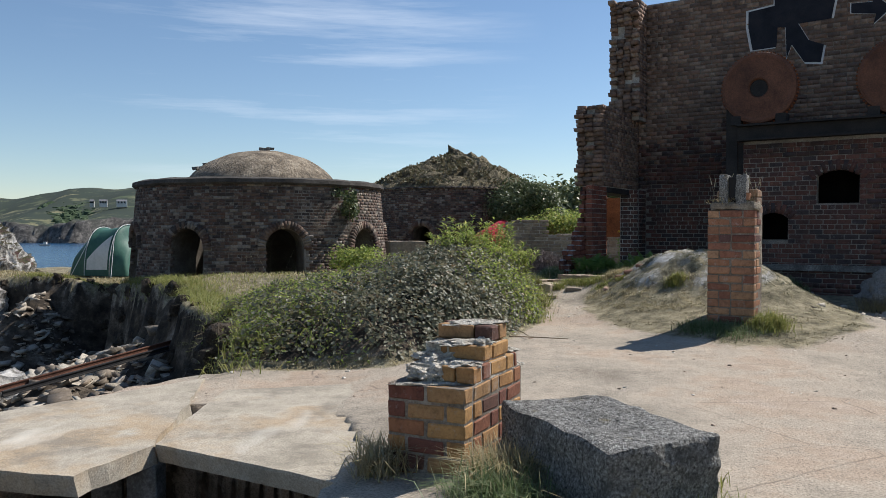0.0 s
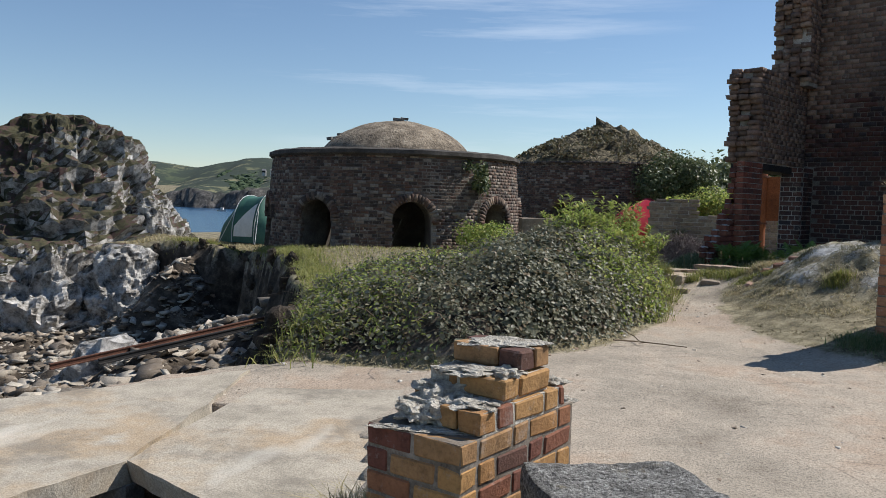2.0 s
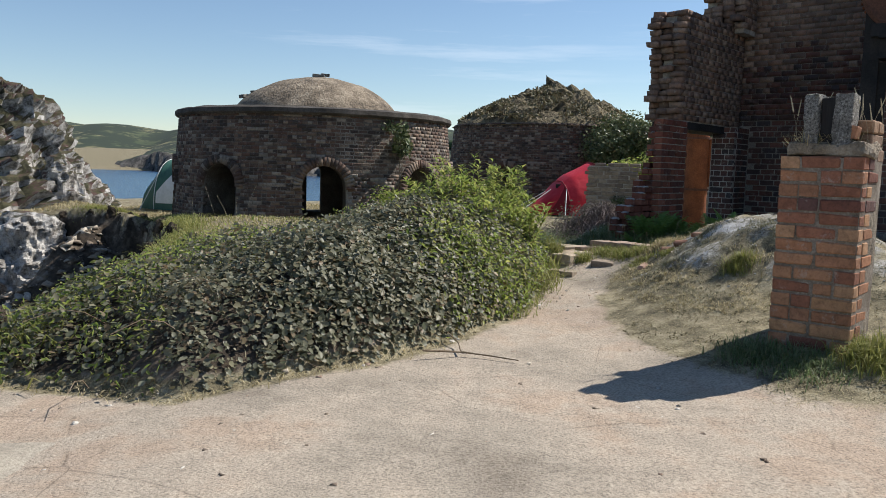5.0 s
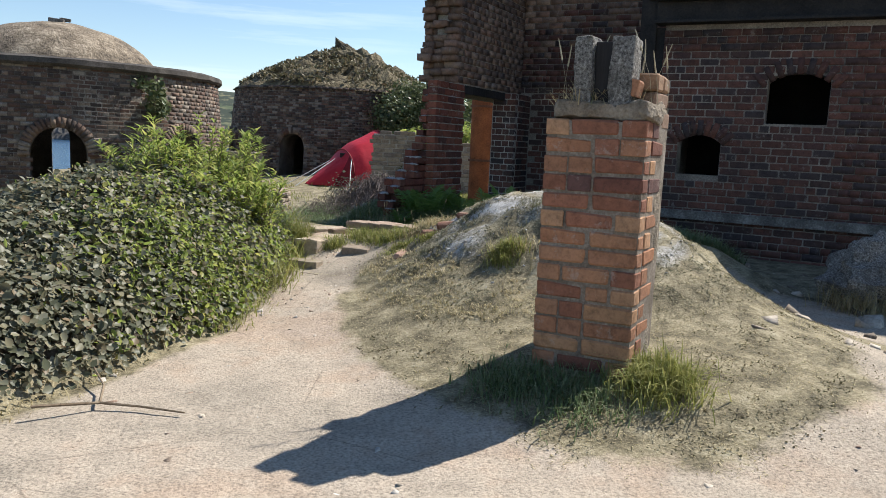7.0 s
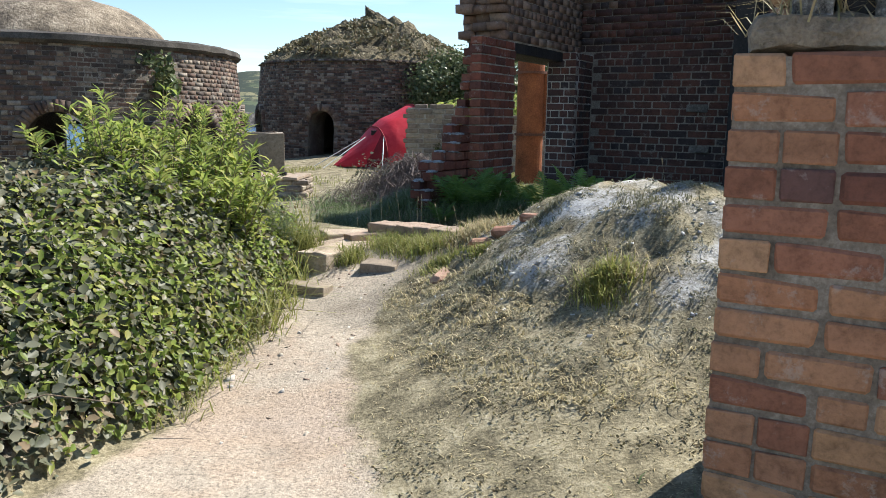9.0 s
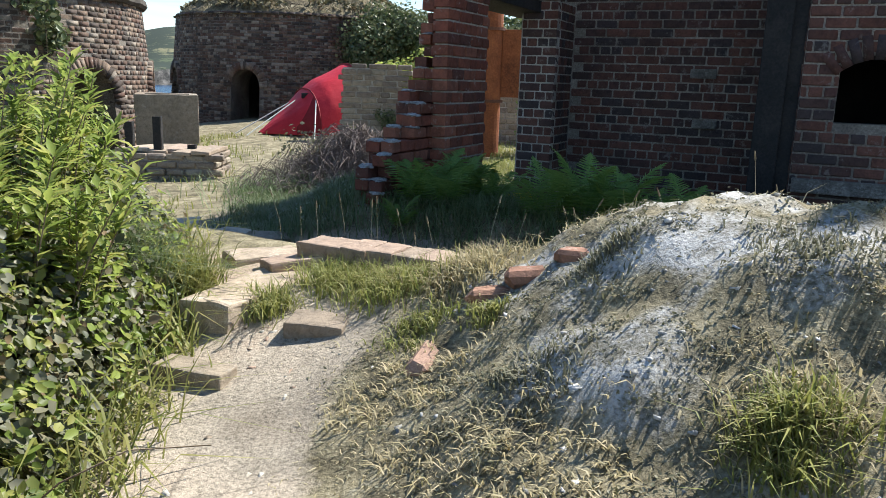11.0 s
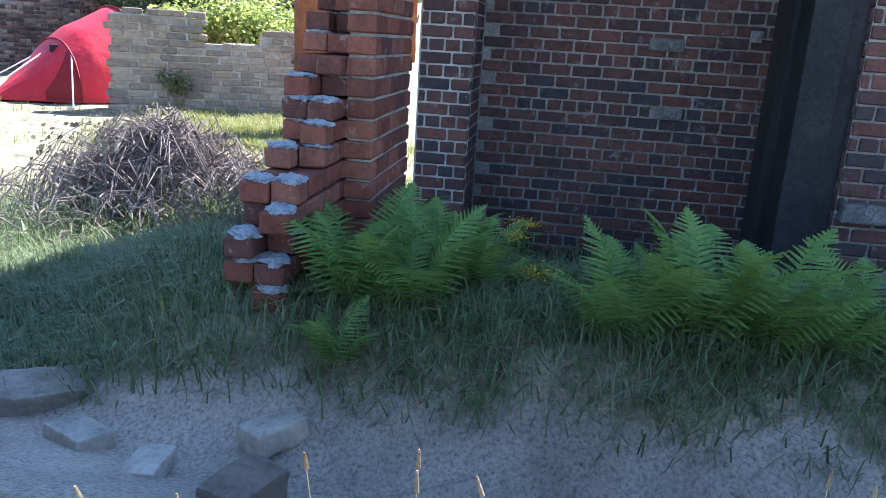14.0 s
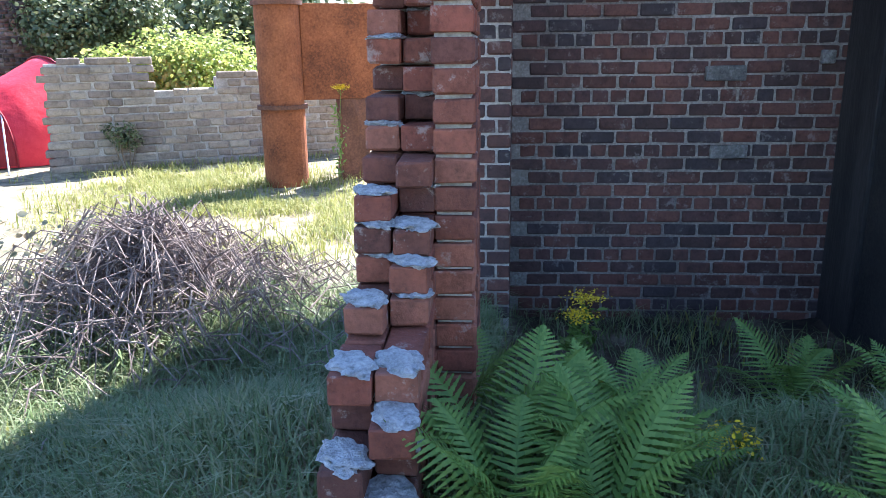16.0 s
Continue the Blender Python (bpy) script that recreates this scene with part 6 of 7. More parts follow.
fields = k.ramp(k.noise(0.012, 3, 0.5), [(0.4, (0.06, 0.078, 0.045)), (0.48, (0.11, 0.12, 0.065)), (0.53, (0.2, 0.185, 0.105)), (0.6, (0.08, 0.1, 0.055))])
fields = k.mix(k.ramp(k.noise(0.05, 8, 0.75), [(0.42, 0.0), (0.47, 1.0)]), fields, (0.035, 0.047, 0.034))
cl = k.ramp(k.noise(0.3, 10, 0.8), [(0.36, (0.02, 0.02, 0.02)), (0.5, (0.08, 0.075, 0.07)), (0.66, (0.24, 0.22, 0.2))])
FAR = k.done(k.mix(zn[0], fields, cl), 1.0)
head = from_arrays("headland", np.stack([px, py, hz], -1).reshape(-1, 3), ff, FAR)
la = head.data.color_attributes.new("zone", "FLOAT_COLOR", "POINT")
wz = 1 - ss(9, 16, HD + 3 * np.sin(HX / 5.0)).ravel()
la.data.foreach_set("color", np.stack([wz, wz, wz, np.ones_like(wz)], -1).astype(np.float32).ravel())
tagged(head, "far headland with fields, hedges and grey sea cliffs", "headland", kind="structure")

# crag across the gully
crag = thing("rock_crag", "grey quartzite crag with heather and grass on top", "rock", (-21.5, 28, -3))
k = Nodes("crag_rock")
big, mid_ = k.noise(0.35, 8, 0.75), k.noise(2.6, 10, 0.78)
rock = k.ramp(mid_, [(0.36, (0.04, 0.037, 0.033)), (0.45, (0.2, 0.185, 0.165)), (0.54, (0.44, 0.42, 0.39)), (0.64, (0.62, 0.6, 0.57))])
turf = k.ramp(k.noise(2.2, 6, 0.7), [(0.38, (0.025, 0.025, 0.016)), (0.5, (0.07, 0.066, 0.034)), (0.6, (0.09, 0.05, 0.05)), (0.72, (0.18, 0.155, 0.08))])
sep = k.n("ShaderNodeSeparateXYZ")
k.put(sep.inputs[0], k.pos.outputs["Normal"])
spx = k.n("ShaderNodeSeparateXYZ")
k.put(spx.inputs[0], k.pos.outputs["Position"])
cover = k.math("ADD", k.math("MULTIPLY", sep.outputs[2], 0.55), k.math("ADD", k.math("SUBTRACT", big, 0.19), k.math("MULTIPLY", k.math("SUBTRACT", -18.9, spx.outputs[0]), 0.12)))
cover = k.math("ADD", cover, k.math("MINIMUM", k.math("MULTIPLY", k.math("ADD", spx.outputs[2], 0.4), 0.3), 0.0))
CRAG = k.done(k.mix(k.ramp(cover, [(0.36, 0.0), (0.46, 1.0)]), rock, turf), 0.95, mid_, 0.8, 0.12)
def fractured(p, o):
    """Broken rock: ridges and ledges at three scales, about -0.5 to 0.5."""
    a = 1 - 2 * abs(noise.noise(p * 0.55 + o))
    b = 1 - 2 * abs(noise.noise(p * 1.3 + o * 1.7))
    cell = noise.voronoi(Vector((p.x * 0.9, p.y * 0.9, p.z * 0.6)) + o)[0]
    return 0.34 * a + 0.24 * b + 0.14 * (cell[1] - cell[0]) + 0.16 * (1 - 2 * abs(noise.noise(Vector((p.x * 3.2, p.y * 3.2, p.z * 1.8)) + o))) + 0.07 * noise.noise(p * 8 + o) - 0.34


def rock_mass(centre, profile, seed, lean=(0.0, 0.0), squash=1.0, rings=70, around=110):
    """A crag: a ragged outline of radius by height, turned round and broken up."""
    bm = bmesh.new()
    o = Vector((seed * 3.1, seed * 1.7, seed))
    z0, z1 = profile[0][0], profile[-1][0]
    cx, cy = centre
    rows_ = []
    for i in range(rings + 1):
        z = z0 + (z1 - z0) * i / rings
        r = float(np.interp(z, [q[0] for q in profile], [q[1] for q in profile]))
        q = (z - z0) / (z1 - z0)
        row = []
        for j in range(around):
            a = 2 * math.pi * j / around
            p = Vector((cx + lean[0] * q + r * math.cos(a), cy + lean[1] * q + r * squash * math.sin(a), z))
            d = fractured(p, o) * min(1.6, 0.5 + r * 0.5)
            row.append(bm.verts.new(p + Vector((math.cos(a) * d, math.sin(a) * d, 0.5 * d))))
        rows_.append(row)
    for q, w in zip(rows_, rows_[1:]):
        for j in range(around):
            bm.faces.new((q[j], q[(j + 1) % around], w[(j + 1) % around], w[j]))
    bm.faces.new(rows_[-1])
    part("rock_mass", bm, CRAG, crag)


rock_mass((-22.0, 30.0), [(-5.0, 6.2), (-1.0, 5.2), (0.8, 4.0), (2.2, 3.3), (3.3, 2.7), (3.9, 1.9), (4.4, 1.0), (4.65, 0.35)], 3, (-0.3, 0.5))
rock_mass((-17.6, 30.0), [(-2.0, 1.1), (0.2, 0.75), (1.3, 0.3), (1.5, 0.1)], 8)
rock_mass((-27.0, 26.2), [(-6.0, 3.4), (-2.5, 2.9), (-0.6, 1.8), (0.2, 0.5)], 5)
rock_mass((-23.4, 24.6), [(-6.0, 2.3), (-3.0, 2.0), (-1.2, 1.2), (-0.6, 0.4)], 14)
rock_mass((-19.4, 25.6), [(-6.0, 2.5), (-3.0, 2.2), (-1.0, 1.6), (-0.55, 0.9)], 9)
rock_mass((-16.4, 26.4), [(-5.0, 1.7), (-2.5, 1.4), (-1.0, 0.9), (-0.6, 0.4)], 12)
rock_mass((-7.2, 12.6), [(-2.4, 0.9), (-1.6, 0.6), (-1.1, 0.25)], 21)

# ---- ferns, flowers and stalks ----
def frond_mesh(length, seed):
    """One fern frond: an arching rib with paired, toothed leaflets."""
    rg = np.random.RandomState(seed)
    n = 24
    t = np.linspace(0, 1, n + 1)
    bend = rg.uniform(0.55, 1.0)
    rib = np.stack([np.zeros(n + 1), length * (t - 0.12 * bend * t ** 3), length * (0.75 * t - 0.62 * bend * t ** 2.2)], 1)
    v, f = [], []

    def quad(pts):
        f.append([len(v) + i for i in range(4)])
        v.extend(pts)

    for i in range(n):
        w = 0.004 * (1 - t[i]) + 0.0012
        quad([rib[i] + (-w, 0, 0), rib[i] + (w, 0, 0), rib[i + 1] + (w, 0, 0), rib[i + 1] + (-w, 0, 0)])
    for i in range(3, n + 1):
        q = t[i]
        reach = length * 0.27 * math.sin(math.pi * min(1.0, 0.16 + 0.84 * q) ** 0.75) * (1.05 - 0.25 * q) + 0.004
        for side in (-1, 1):
            d = np.array((side * 0.93, 0.32 + 0.3 * q, -0.1 + rg.uniform(-0.12, 0.1)))
            fwd = np.array((-side * 0.25, 0.9, 0.25))
            base = rib[i]
            half = length / n * 0.46
            m = 5
            for j in range(m):
                a, b = j / m, (j + 1) / m
                wa, wb = half * (1 - a * 0.75), half * (1 - b * 0.75) * 0.62
                pa, pb = base + d * reach * a + (0, 0, -0.06 * reach * a * a), base + d * reach * b + (0, 0, -0.06 * reach * b * b)
                quad([pa - fwd * wa, pb - fwd * wb, pb + fwd * wb, pa + fwd * wa])
    mesh = bpy.data.meshes.new("frond")
    mesh.from_pydata([tuple(p) for p in v], [], f)
    mesh.materials.append(FERN)
    return mesh


FRONDS = [frond_mesh(0.72, s) for s in range(5)]


def fern(x, y, scale, count, seed, label):
    rg = random.Random(seed)
    g = gz_at(x, y)
    fn = thing("fern", label, "fern", (x, y, g), group="ferns by the wall")
    for i in range(count):
        a = 360 * i / count + rg.uniform(-22, 22)
        s = scale * rg.uniform(0.72, 1.12)
        ob = new("frond", rg.choice(FRONDS))
        ob.parent = fn
        ob.matrix_basis = pose(rg.uniform(-0.03, 0.03), rg.uniform(-0.03, 0.03), 0, rg.uniform(16, 46), rg.uniform(-10, 10), a) @ Matrix.Diagonal((s, s, s, 1))
    return fn


TALL_FERN, LOW_FERN = "tall green fern against the broken wall", "low spreading fern in the shaded grass"
for i, (x, y, s, c) in enumerate(((2.72, 14.78, 0.75, 9), (2.95, 14.72, 0.85, 10), (2.85, 15.02, 0.9, 9), (3.14, 14.95, 0.8, 9), (3.3, 14.78, 0.6, 8), (3.02, 15.55, 0.95, 8), (3.4, 15.1, 0.6, 7), (2.6, 14.55, 0.5, 7))):
    fern(x, y, s * 0.84, c, i, TALL_FERN)
for i, (x, y, s, c) in enumerate(((3.55, 14.22, 0.7, 9), (3.78, 14.1, 0.8, 9), (4.0, 13.98, 0.75, 9), (4.2, 13.86, 0.7, 8), (3.85, 14.4, 0.6, 8), (4.5, 13.95, 0.6, 7))):
    fern(x, y, s, c, i + 20, LOW_FERN)
for i, (x, y, s, c) in enumerate(((5.2, 15.8, 0.8, 8), (5.6, 15.45, 0.8, 8))):
    fern(x, y, s, c, i + 40, "dark fern in the hollow by the wall")


def ragwort(x, y, h, seed):
    rg = np.random.RandomState(seed)
    g = gz_at(x, y)
    rw = thing("ragwort", "yellow-flowered ragwort on a leafy stem", "flower", (x, y, g), group="ragwort")
    bm = bmesh.new()
    top = Vector((x + rg.uniform(-0.05, 0.05), y, g + h))
    tube(bm, [(x, y, g), (x + 0.01, y + 0.01, g + h * 0.5), tuple(top - Vector((0, 0, 0.06)))], 0.005, 5, 0.6)
    for i in range(9):
        a = rg.uniform(0, 6.28)
        tube(bm, [tuple(top - Vector((0, 0, 0.1))), tuple(top + Vector((math.cos(a) * 0.06, math.sin(a) * 0.06, -0.01)))], 0.002, 4)
    part("stem", bm, FERN, rw)
    n = 260
    p = np.array(top) + np.stack([rg.normal(0, 0.05, n), rg.normal(0, 0.05, n), rg.normal(0, 0.016, n)], 1)
    leaves("flower_head", p, np.tile((0, 0, 1.0), (n, 1)), rg.uniform(0.012, 0.022, n), YELLOW, rw, 1.0, 0.5, label="clustered yellow flower head")
    n = 90
    q = rg.uniform(0.1, 0.8, n)
    p = np.stack([x + rg.normal(0, 0.035, n), y + rg.normal(0, 0.035, n), g + h * q], 1)
    leaves("leaves", p, rg.normal(0, 1, (n, 3)), rg.uniform(0.04, 0.09, n), FERN, rw, 0.5, 0.4)


ragwort(3.55, 14.84, 0.5 - gz_at(3.55, 14.84), 1)
ragwort(4.76, 17.0, 0.14 - gz_at(4.76, 17.0), 2)
ragwort(4.6, 16.9, 0.08 - gz_at(4.6, 16.9), 3)
ragwort(5.15, 22.3, 1.2, 4)

HEAD = surface("seed_head", (0.1, 0.075, 0.05), (0.2, 0.16, 0.1), (0.36, 0.3, 0.2), 20, 90)


def stalk(x, y, h, seed, z=None, long_head=False):
    rg = random.Random(seed)
    g = (gz_at(x, y) if z is None else z) - 0.005
    st = thing("seed_stalk", "dry grass stalk with a seed head", "grass stalk", (x, y, g), group="seeding stalks")
    dx, dy = rg.uniform(-0.3, 0.3) * h, rg.uniform(-0.2, 0.2) * h
    pts = [Vector((x, y, g)), Vector((x + dx * 0.3, y + dy * 0.3, g + h * 0.55)), Vector((x + dx, y + dy, g + h))]
    bm = bmesh.new()
    tube(bm, pts, 0.0015, 4, 0.7)
    part("stem", bm, STEM_PALE, st)
    bm = bmesh.new()
    d = (pts[2] - pts[1]).normalized()
    L = 0.11 if long_head else 0.035
    tube(bm, [pts[2] - d * 0.005, pts[2] + d * L * 0.3, pts[2] + d * L * 0.75, pts[2] + d * L], 0.005, 6, 0.4)
    part("head", bm, STEM_PALE if long_head else HEAD, st)


STEM_PALE = surface("pale_straw_stem", (0.3, 0.26, 0.17), (0.42, 0.37, 0.25), (0.52, 0.47, 0.35), 6, 60)
rs = random.Random(5)
for i in range(18):
    q = rs.uniform(-0.1, 1.0)
    stalk(2.05 + 1.6 * q + rs.uniform(-0.1, 0.15), 13.25 - 0.75 * q + rs.uniform(-0.05, 0.22), rs.uniform(0.16, 0.34), i)
for i in range(16):
    stalk(rs.uniform(3.3, 5.2), rs.uniform(12.3, 13.0), rs.uniform(0.14, 0.34), i + 50)
stalk(4.15, 12.5, 0.62, 90)
stalk(4.35, 12.55, 0.55, 91)
for i in range(16):
    x = rs.choice((-1, 1)) * rs.uniform(0.1, 0.27)
    w = PM @ Vector((x, rs.uniform(0.06, 0.45), 0))
    stalk(w.x, w.y, rs.uniform(0.16, 0.3), i + 100, 1.6, True)
for i in range(5):
    stalk(-3.2 + rs.uniform(-0.4, 0.4), 13.6 + rs.uniform(-0.5, 0.5), rs.uniform(0.7, 1.0), i + 120)

# heap of dead bramble stems
heap = thing("dead_bramble_heap", "grey heap of dead bramble stems in grass", "brush heap", (2.3, 18.1, gz_at(2.3, 18.1)))
bm = bmesh.new()
for i in range(1500):
    a, r = rs.uniform(0, 6.28), abs(rs.gauss(0, 0.55))
    x, y = 2.3 + r * math.cos(a) * 1.25, 18.1 + r * math.sin(a)
    h = 0.66 * math.exp(-(r / 0.72) ** 2) + 0.04
    b, l = rs.uniform(0, 6.28), rs.uniform(0.2, 0.55)
    z = gz_at(2.3, 18.1) + h * rs.uniform(0.45, 1.0)
    tube(bm, [(x, y, z), (x + math.cos(b) * l * 0.5, y + math.sin(b) * l * 0.5, z + rs.uniform(0.0, 0.14)), (x + math.cos(b) * l, y + math.sin(b) * l, max(gz_at(2.3, 18.1), z - rs.uniform(0.05, 0.3)))], 0.0055, 4, 0.5, False)
DEAD = surface("dead_bramble_stem", (0.09, 0.068, 0.062), (0.19, 0.15, 0.135), (0.33, 0.28, 0.25), 6, 60)
twig = part("brushwood", bm, DEAD, heap)
twig["kind"] = "stuff"
rg = np.random.RandomState(31)
n = 5200
r = np.abs(rg.normal(0, 0.6, n))
a = rg.uniform(0, 6.28, n)
hx_, hy_ = 2.3 + r * np.cos(a) * 1.3, 18.1 + r * np.sin(a)
at = np.stack([hx_, hy_, ground_z(hx_, hy_) + 0.12 * np.exp(-(r / 0.6) ** 2)], 1)[r > 0.45]
tagged(blades("heap_grass", at, 0.26, GRASS, 1.1, 0.004), "long grass growing through the dead stems", "grass", kind="stuff")

at = scatter(1.6, 5.6, 18.4, 25.2, 60000, lambda x, y: np.exp(-((x - 3.6) / 1.3) ** 2 - ((y - 22.0) / 2.6) ** 2) * clumpy(x, y, 1.8, 19, -0.3, 0.25), 67)
tagged(blades("yard_tufts", at, 0.16, TUFT, 0.9, 0.005), "sunlit green tufts in the yard behind the wall", "grass", kind="stuff")

# creeping herbs, clods and pebbles
at = scatter(2.0, 5.8, 9.6, 13.2, 150000, lambda x, y: (1 - ss(0.85, 1.1, mound_d(x, y))) * (0.2 + 0.88 * clumpy(x, y, 3.4, 9, -0.05, 0.3)) * (0.25 + 0.75 * clumpy(x, y, 13, 5, -0.1, 0.25)), 61)
hb = leaves("creeping_herbs", at + np.random.RandomState(2).uniform(0.006, 0.016, (len(at), 1)) * (0, 0, 1), np.tile((0, 0, 1.0), (len(at), 1)), np.random.RandomState(3).uniform(0.006, 0.017, len(at)), HERB, None, 0.8, 0.7)
tagged(hb, "creeping grey-green herbs on pale ash", "ground cover", kind="stuff")
cover = lambda x, y: (1 - ss(0.95, 1.2, mound_d(x, y))) * clumpy(x, y, 4.2, 21, -0.1, 0.35) * (0.3 + 0.7 * clumpy(x, y, 15, 8, -0.2, 0.3))
at = scatter(2.0, 5.8, 9.6, 13.2, 60000, cover, 161)
tagged(blades("mound_grass", at, 0.02, HERB, 1.6, 0.0028), "low matted grey-green grass in patches on the mound", "grass", kind="stuff")
at = scatter(2.0, 5.8, 9.6, 13.2, 52000, lambda x, y: (1 - ss(0.95, 1.2, mound_d(x, y))) * clumpy(x, y, 5.1, 27, -0.15, 0.4) * (0.2 + 0.8 * clumpy(x, y, 17, 3, -0.2, 0.3)), 162)
tagged(blades("mound_straw", at, 0.018, STRAW, 1.7, 0.0024), "dead straw lying in patches on the mound", "grass", kind="stuff")


# turf along the mound's foot and crest
def mound_edge(x, y):
    d = mound_d(x, y)
    return ss(0.62, 0.8, d) * (1 - ss(1.0, 1.12, d)) * ss(3.6, 2.9, x) * clumpy(x, y, 5, 12, -0.05, 0.25)


at = scatter(1.9, 3.8, 9.8, 13.0, 22000, mound_edge, 64)
tagged(blades("edge_turf", at, 0.045, STRAW, 1.2, 0.003), "dry turf along the mound's foot", "grass", kind="stuff")
at = scatter(3.2, 5.8, 12.1, 13.1, 7000, lambda x, y: ss(12.2, 12.6, y) * (1 - ss(0.95, 1.1, mound_d(x, y))) * clumpy(x, y, 4, 15, 0.0, 0.3), 65)
tagged(blades("crest_grass", at, 0.085, STRAW, 0.8, 0.003), "dry tufts along the mound's crest", "grass", kind="stuff")


def chips(name, label, at, lo, hi, material, seed, flat=0.5):
    """Loose angular stones, one mesh."""
    rg = np.random.RandomState(seed)
    sp = Soup()
    for p in at:
        s = lo + (hi - lo) * rg.uniform(0, 1) ** 2.5
        m = Matrix.Translation((p[0], p[1], p[2] + s * flat * 0.25)) @ Euler((rg.uniform(-0.5, 0.5), rg.uniform(-0.5, 0.5), rg.uniform(0, 6.3))).to_matrix().to_4x4()
        sp.add(m, s * rg.uniform(0.7, 1.4), s * rg.uniform(0.6, 1.0), s * flat * rg.uniform(0.6, 1.2), s * 0.16)
    ob = sp.make(name, material, None)
    return tagged(ob, label, "stones", kind="stuff")


PEBBLE = brick_material("pebble", [(0.3, 0.24, 0.18), (0.48, 0.42, 0.34), (0.22, 0.17, 0.13), (0.56, 0.52, 0.46), (0.38, 0.27, 0.2)], soot_amount=0.1, pale_amount=0.2)
ASHCLOD = brick_material("ash_clod", [(0.38, 0.37, 0.35), (0.5, 0.49, 0.48), (0.28, 0.27, 0.25), (0.56, 0.55, 0.54)], soot_amount=0.1, pale_amount=0.2)
yard_w = lambda x, y: (zones(x, y)[0] < 0.3) * open_ground(x, y) * (inside(PIT, x, y) < -0.1)
chips("pebbles", "small pebbles and grit on the dusty yard", scatter(-2, 7, 4.6, 14, 2600, yard_w, 71), 0.008, 0.035, PEBBLE, 1)
chips("path_stones", "stones and broken brick on the bare path", scatter(1.3, 2.4, 10, 12.6, 700, yard_w, 72), 0.006, 0.03, PEBBLE, 2)
chips("ash_clods", "pale clods of ash on the mound", scatter(2.2, 5.6, 10.2, 13.1, 3400, lambda x, y: 1 - ss(0.7, 1.05, mound_d(x, y)), 73), 0.006, 0.026, ASHCLOD, 3)
chips("rubble_scatter", "scattered stones on the stony track", scatter(4.6, 9.5, 9.6, 13.5, 700, lambda x, y: (mound_d(x, y) > 1.1) * (0.25 + 0.75 * clumpy(x, y, 1.1, 3)), 74), 0.02, 0.16, RUBBLE_STONE, 4)
chips("verge_litter", "pale stone chips at the brambles' foot", scatter(-2.6, 1.6, 7.2, 12, 1600, lambda x, y: np.exp(-((inside(BUSH, x, y) + 0.08) / 0.12) ** 2), 75), 0.01, 0.05, PEBBLE, 5)
gully_at = scatter(-19, -3, 8, 27, 24000, lambda x, y: (inside(GULLY, x, y) > 0.7) * (0.25 + 0.75 * clumpy(x, y, 0.9, 4, -0.4, 0.3)), 76)
chips("gully_rubble", "tumbled pale slabs of rock in the gully", gully_at, 0.05, 0.36, RUBBLE_STONE, 6, 0.25)
for i, (x, y, sx, sy, sz) in enumerate(((1.64, 15.1, 0.34, 0.22, 0.1), (2.2, 14.15, 0.24, 0.16, 0.1), (1.4, 14.6, 0.3, 0.2, 0.08), (1.75, 14.7, 0.22, 0.14, 0.07), (1.25, 15.2, 0.3, 0.16, 0.08), (2.35, 14.45, 0.2, 0.14, 0.09), (1.95, 14.4, 0.16, 0.12, 0.06), (1.05, 14.8, 0.24, 0.2, 0.07))):
    stone(x, y, gz_at(x, y) + sz * 0.3, sx, sy, sz, 40 * i, RUBBLE_STONE, "flat grey stone sunk in the shaded path", "flat_stone", 5, i + 30)
bm = bmesh.new()
blob(bm, (4.85, 14.0, gz_at(4.85, 14.0) + 0.08), (0.24, 0.2, 0.15), 17, 4, 0.3)
tagged(part("boulder", bm, RUBBLE_STONE, smooth=True), "rounded pale boulder beside the ferns", "boulder")
bm = bmesh.new()
blob(bm, (7.0, 11.7, gz_at(7, 11.7) + 0.15), (0.5, 0.45, 0.42), 23, 4, 0.5)
tagged(part("masonry_lump", bm, LICHEN_CONCRETE), "ruined lump of masonry by the track", "masonry")
tuft("grass_tuft", "tuft of dry and green grass", 6.65, 11.5, 0.3, 500, 0.3, STRAW, seed=90)

# fallen dead branch on the yard
bm = bmesh.new()
tube(bm, [(0.75, 8.6, 0.1), (1.0, 8.75, 0.07), (1.2, 8.72, 0.065), (1.42, 8.66, 0.06)], 0.009, 6, 0.5)
tube(bm, [(1.0, 8.75, 0.07), (0.95, 8.95, 0.09), (0.8, 9.2, 0.13)], 0.007, 6, 0.5)
tagged(part("fallen_branch", bm, STEM), "thin dead branch lying on the yard", "branch")

# rails in the gully
for i, (a, b) in enumerate((((-6.9, 10.6), (-5.1, 14.3)), ((-6.2, 10.7), (-4.9, 13.6)))):
    bm = bmesh.new()
    A, B = Vector((*a, -1.15 + 0.1 * i)), Vector((*b, -0.85))
    d = (B - A)
    m = Matrix.Translation((A + B) / 2) @ d.to_track_quat("X", "Z").to_matrix().to_4x4()
    box(bm, m, d.length, 0.07, 0.02, 0.004)
    box(bm, m @ Matrix.Translation((0, 0, 0.035)), d.length, 0.016, 0.06, 0.003)
    box(bm, m @ Matrix.Translation((0, 0, 0.068)), d.length, 0.04, 0.02, 0.004)
    tagged(part("rusty_rail", bm, (DARK_RUST, IRON)[i]), "long rusty rail lying across the gully rubble", "rail", "rails in the gully")

# far shore: houses, poles, boat and woods
HOUSE_WALL = surface("far_house_wall", (0.5, 0.48, 0.45), (0.6, 0.58, 0.55), (0.66, 0.64, 0.6), 0.1, 1)
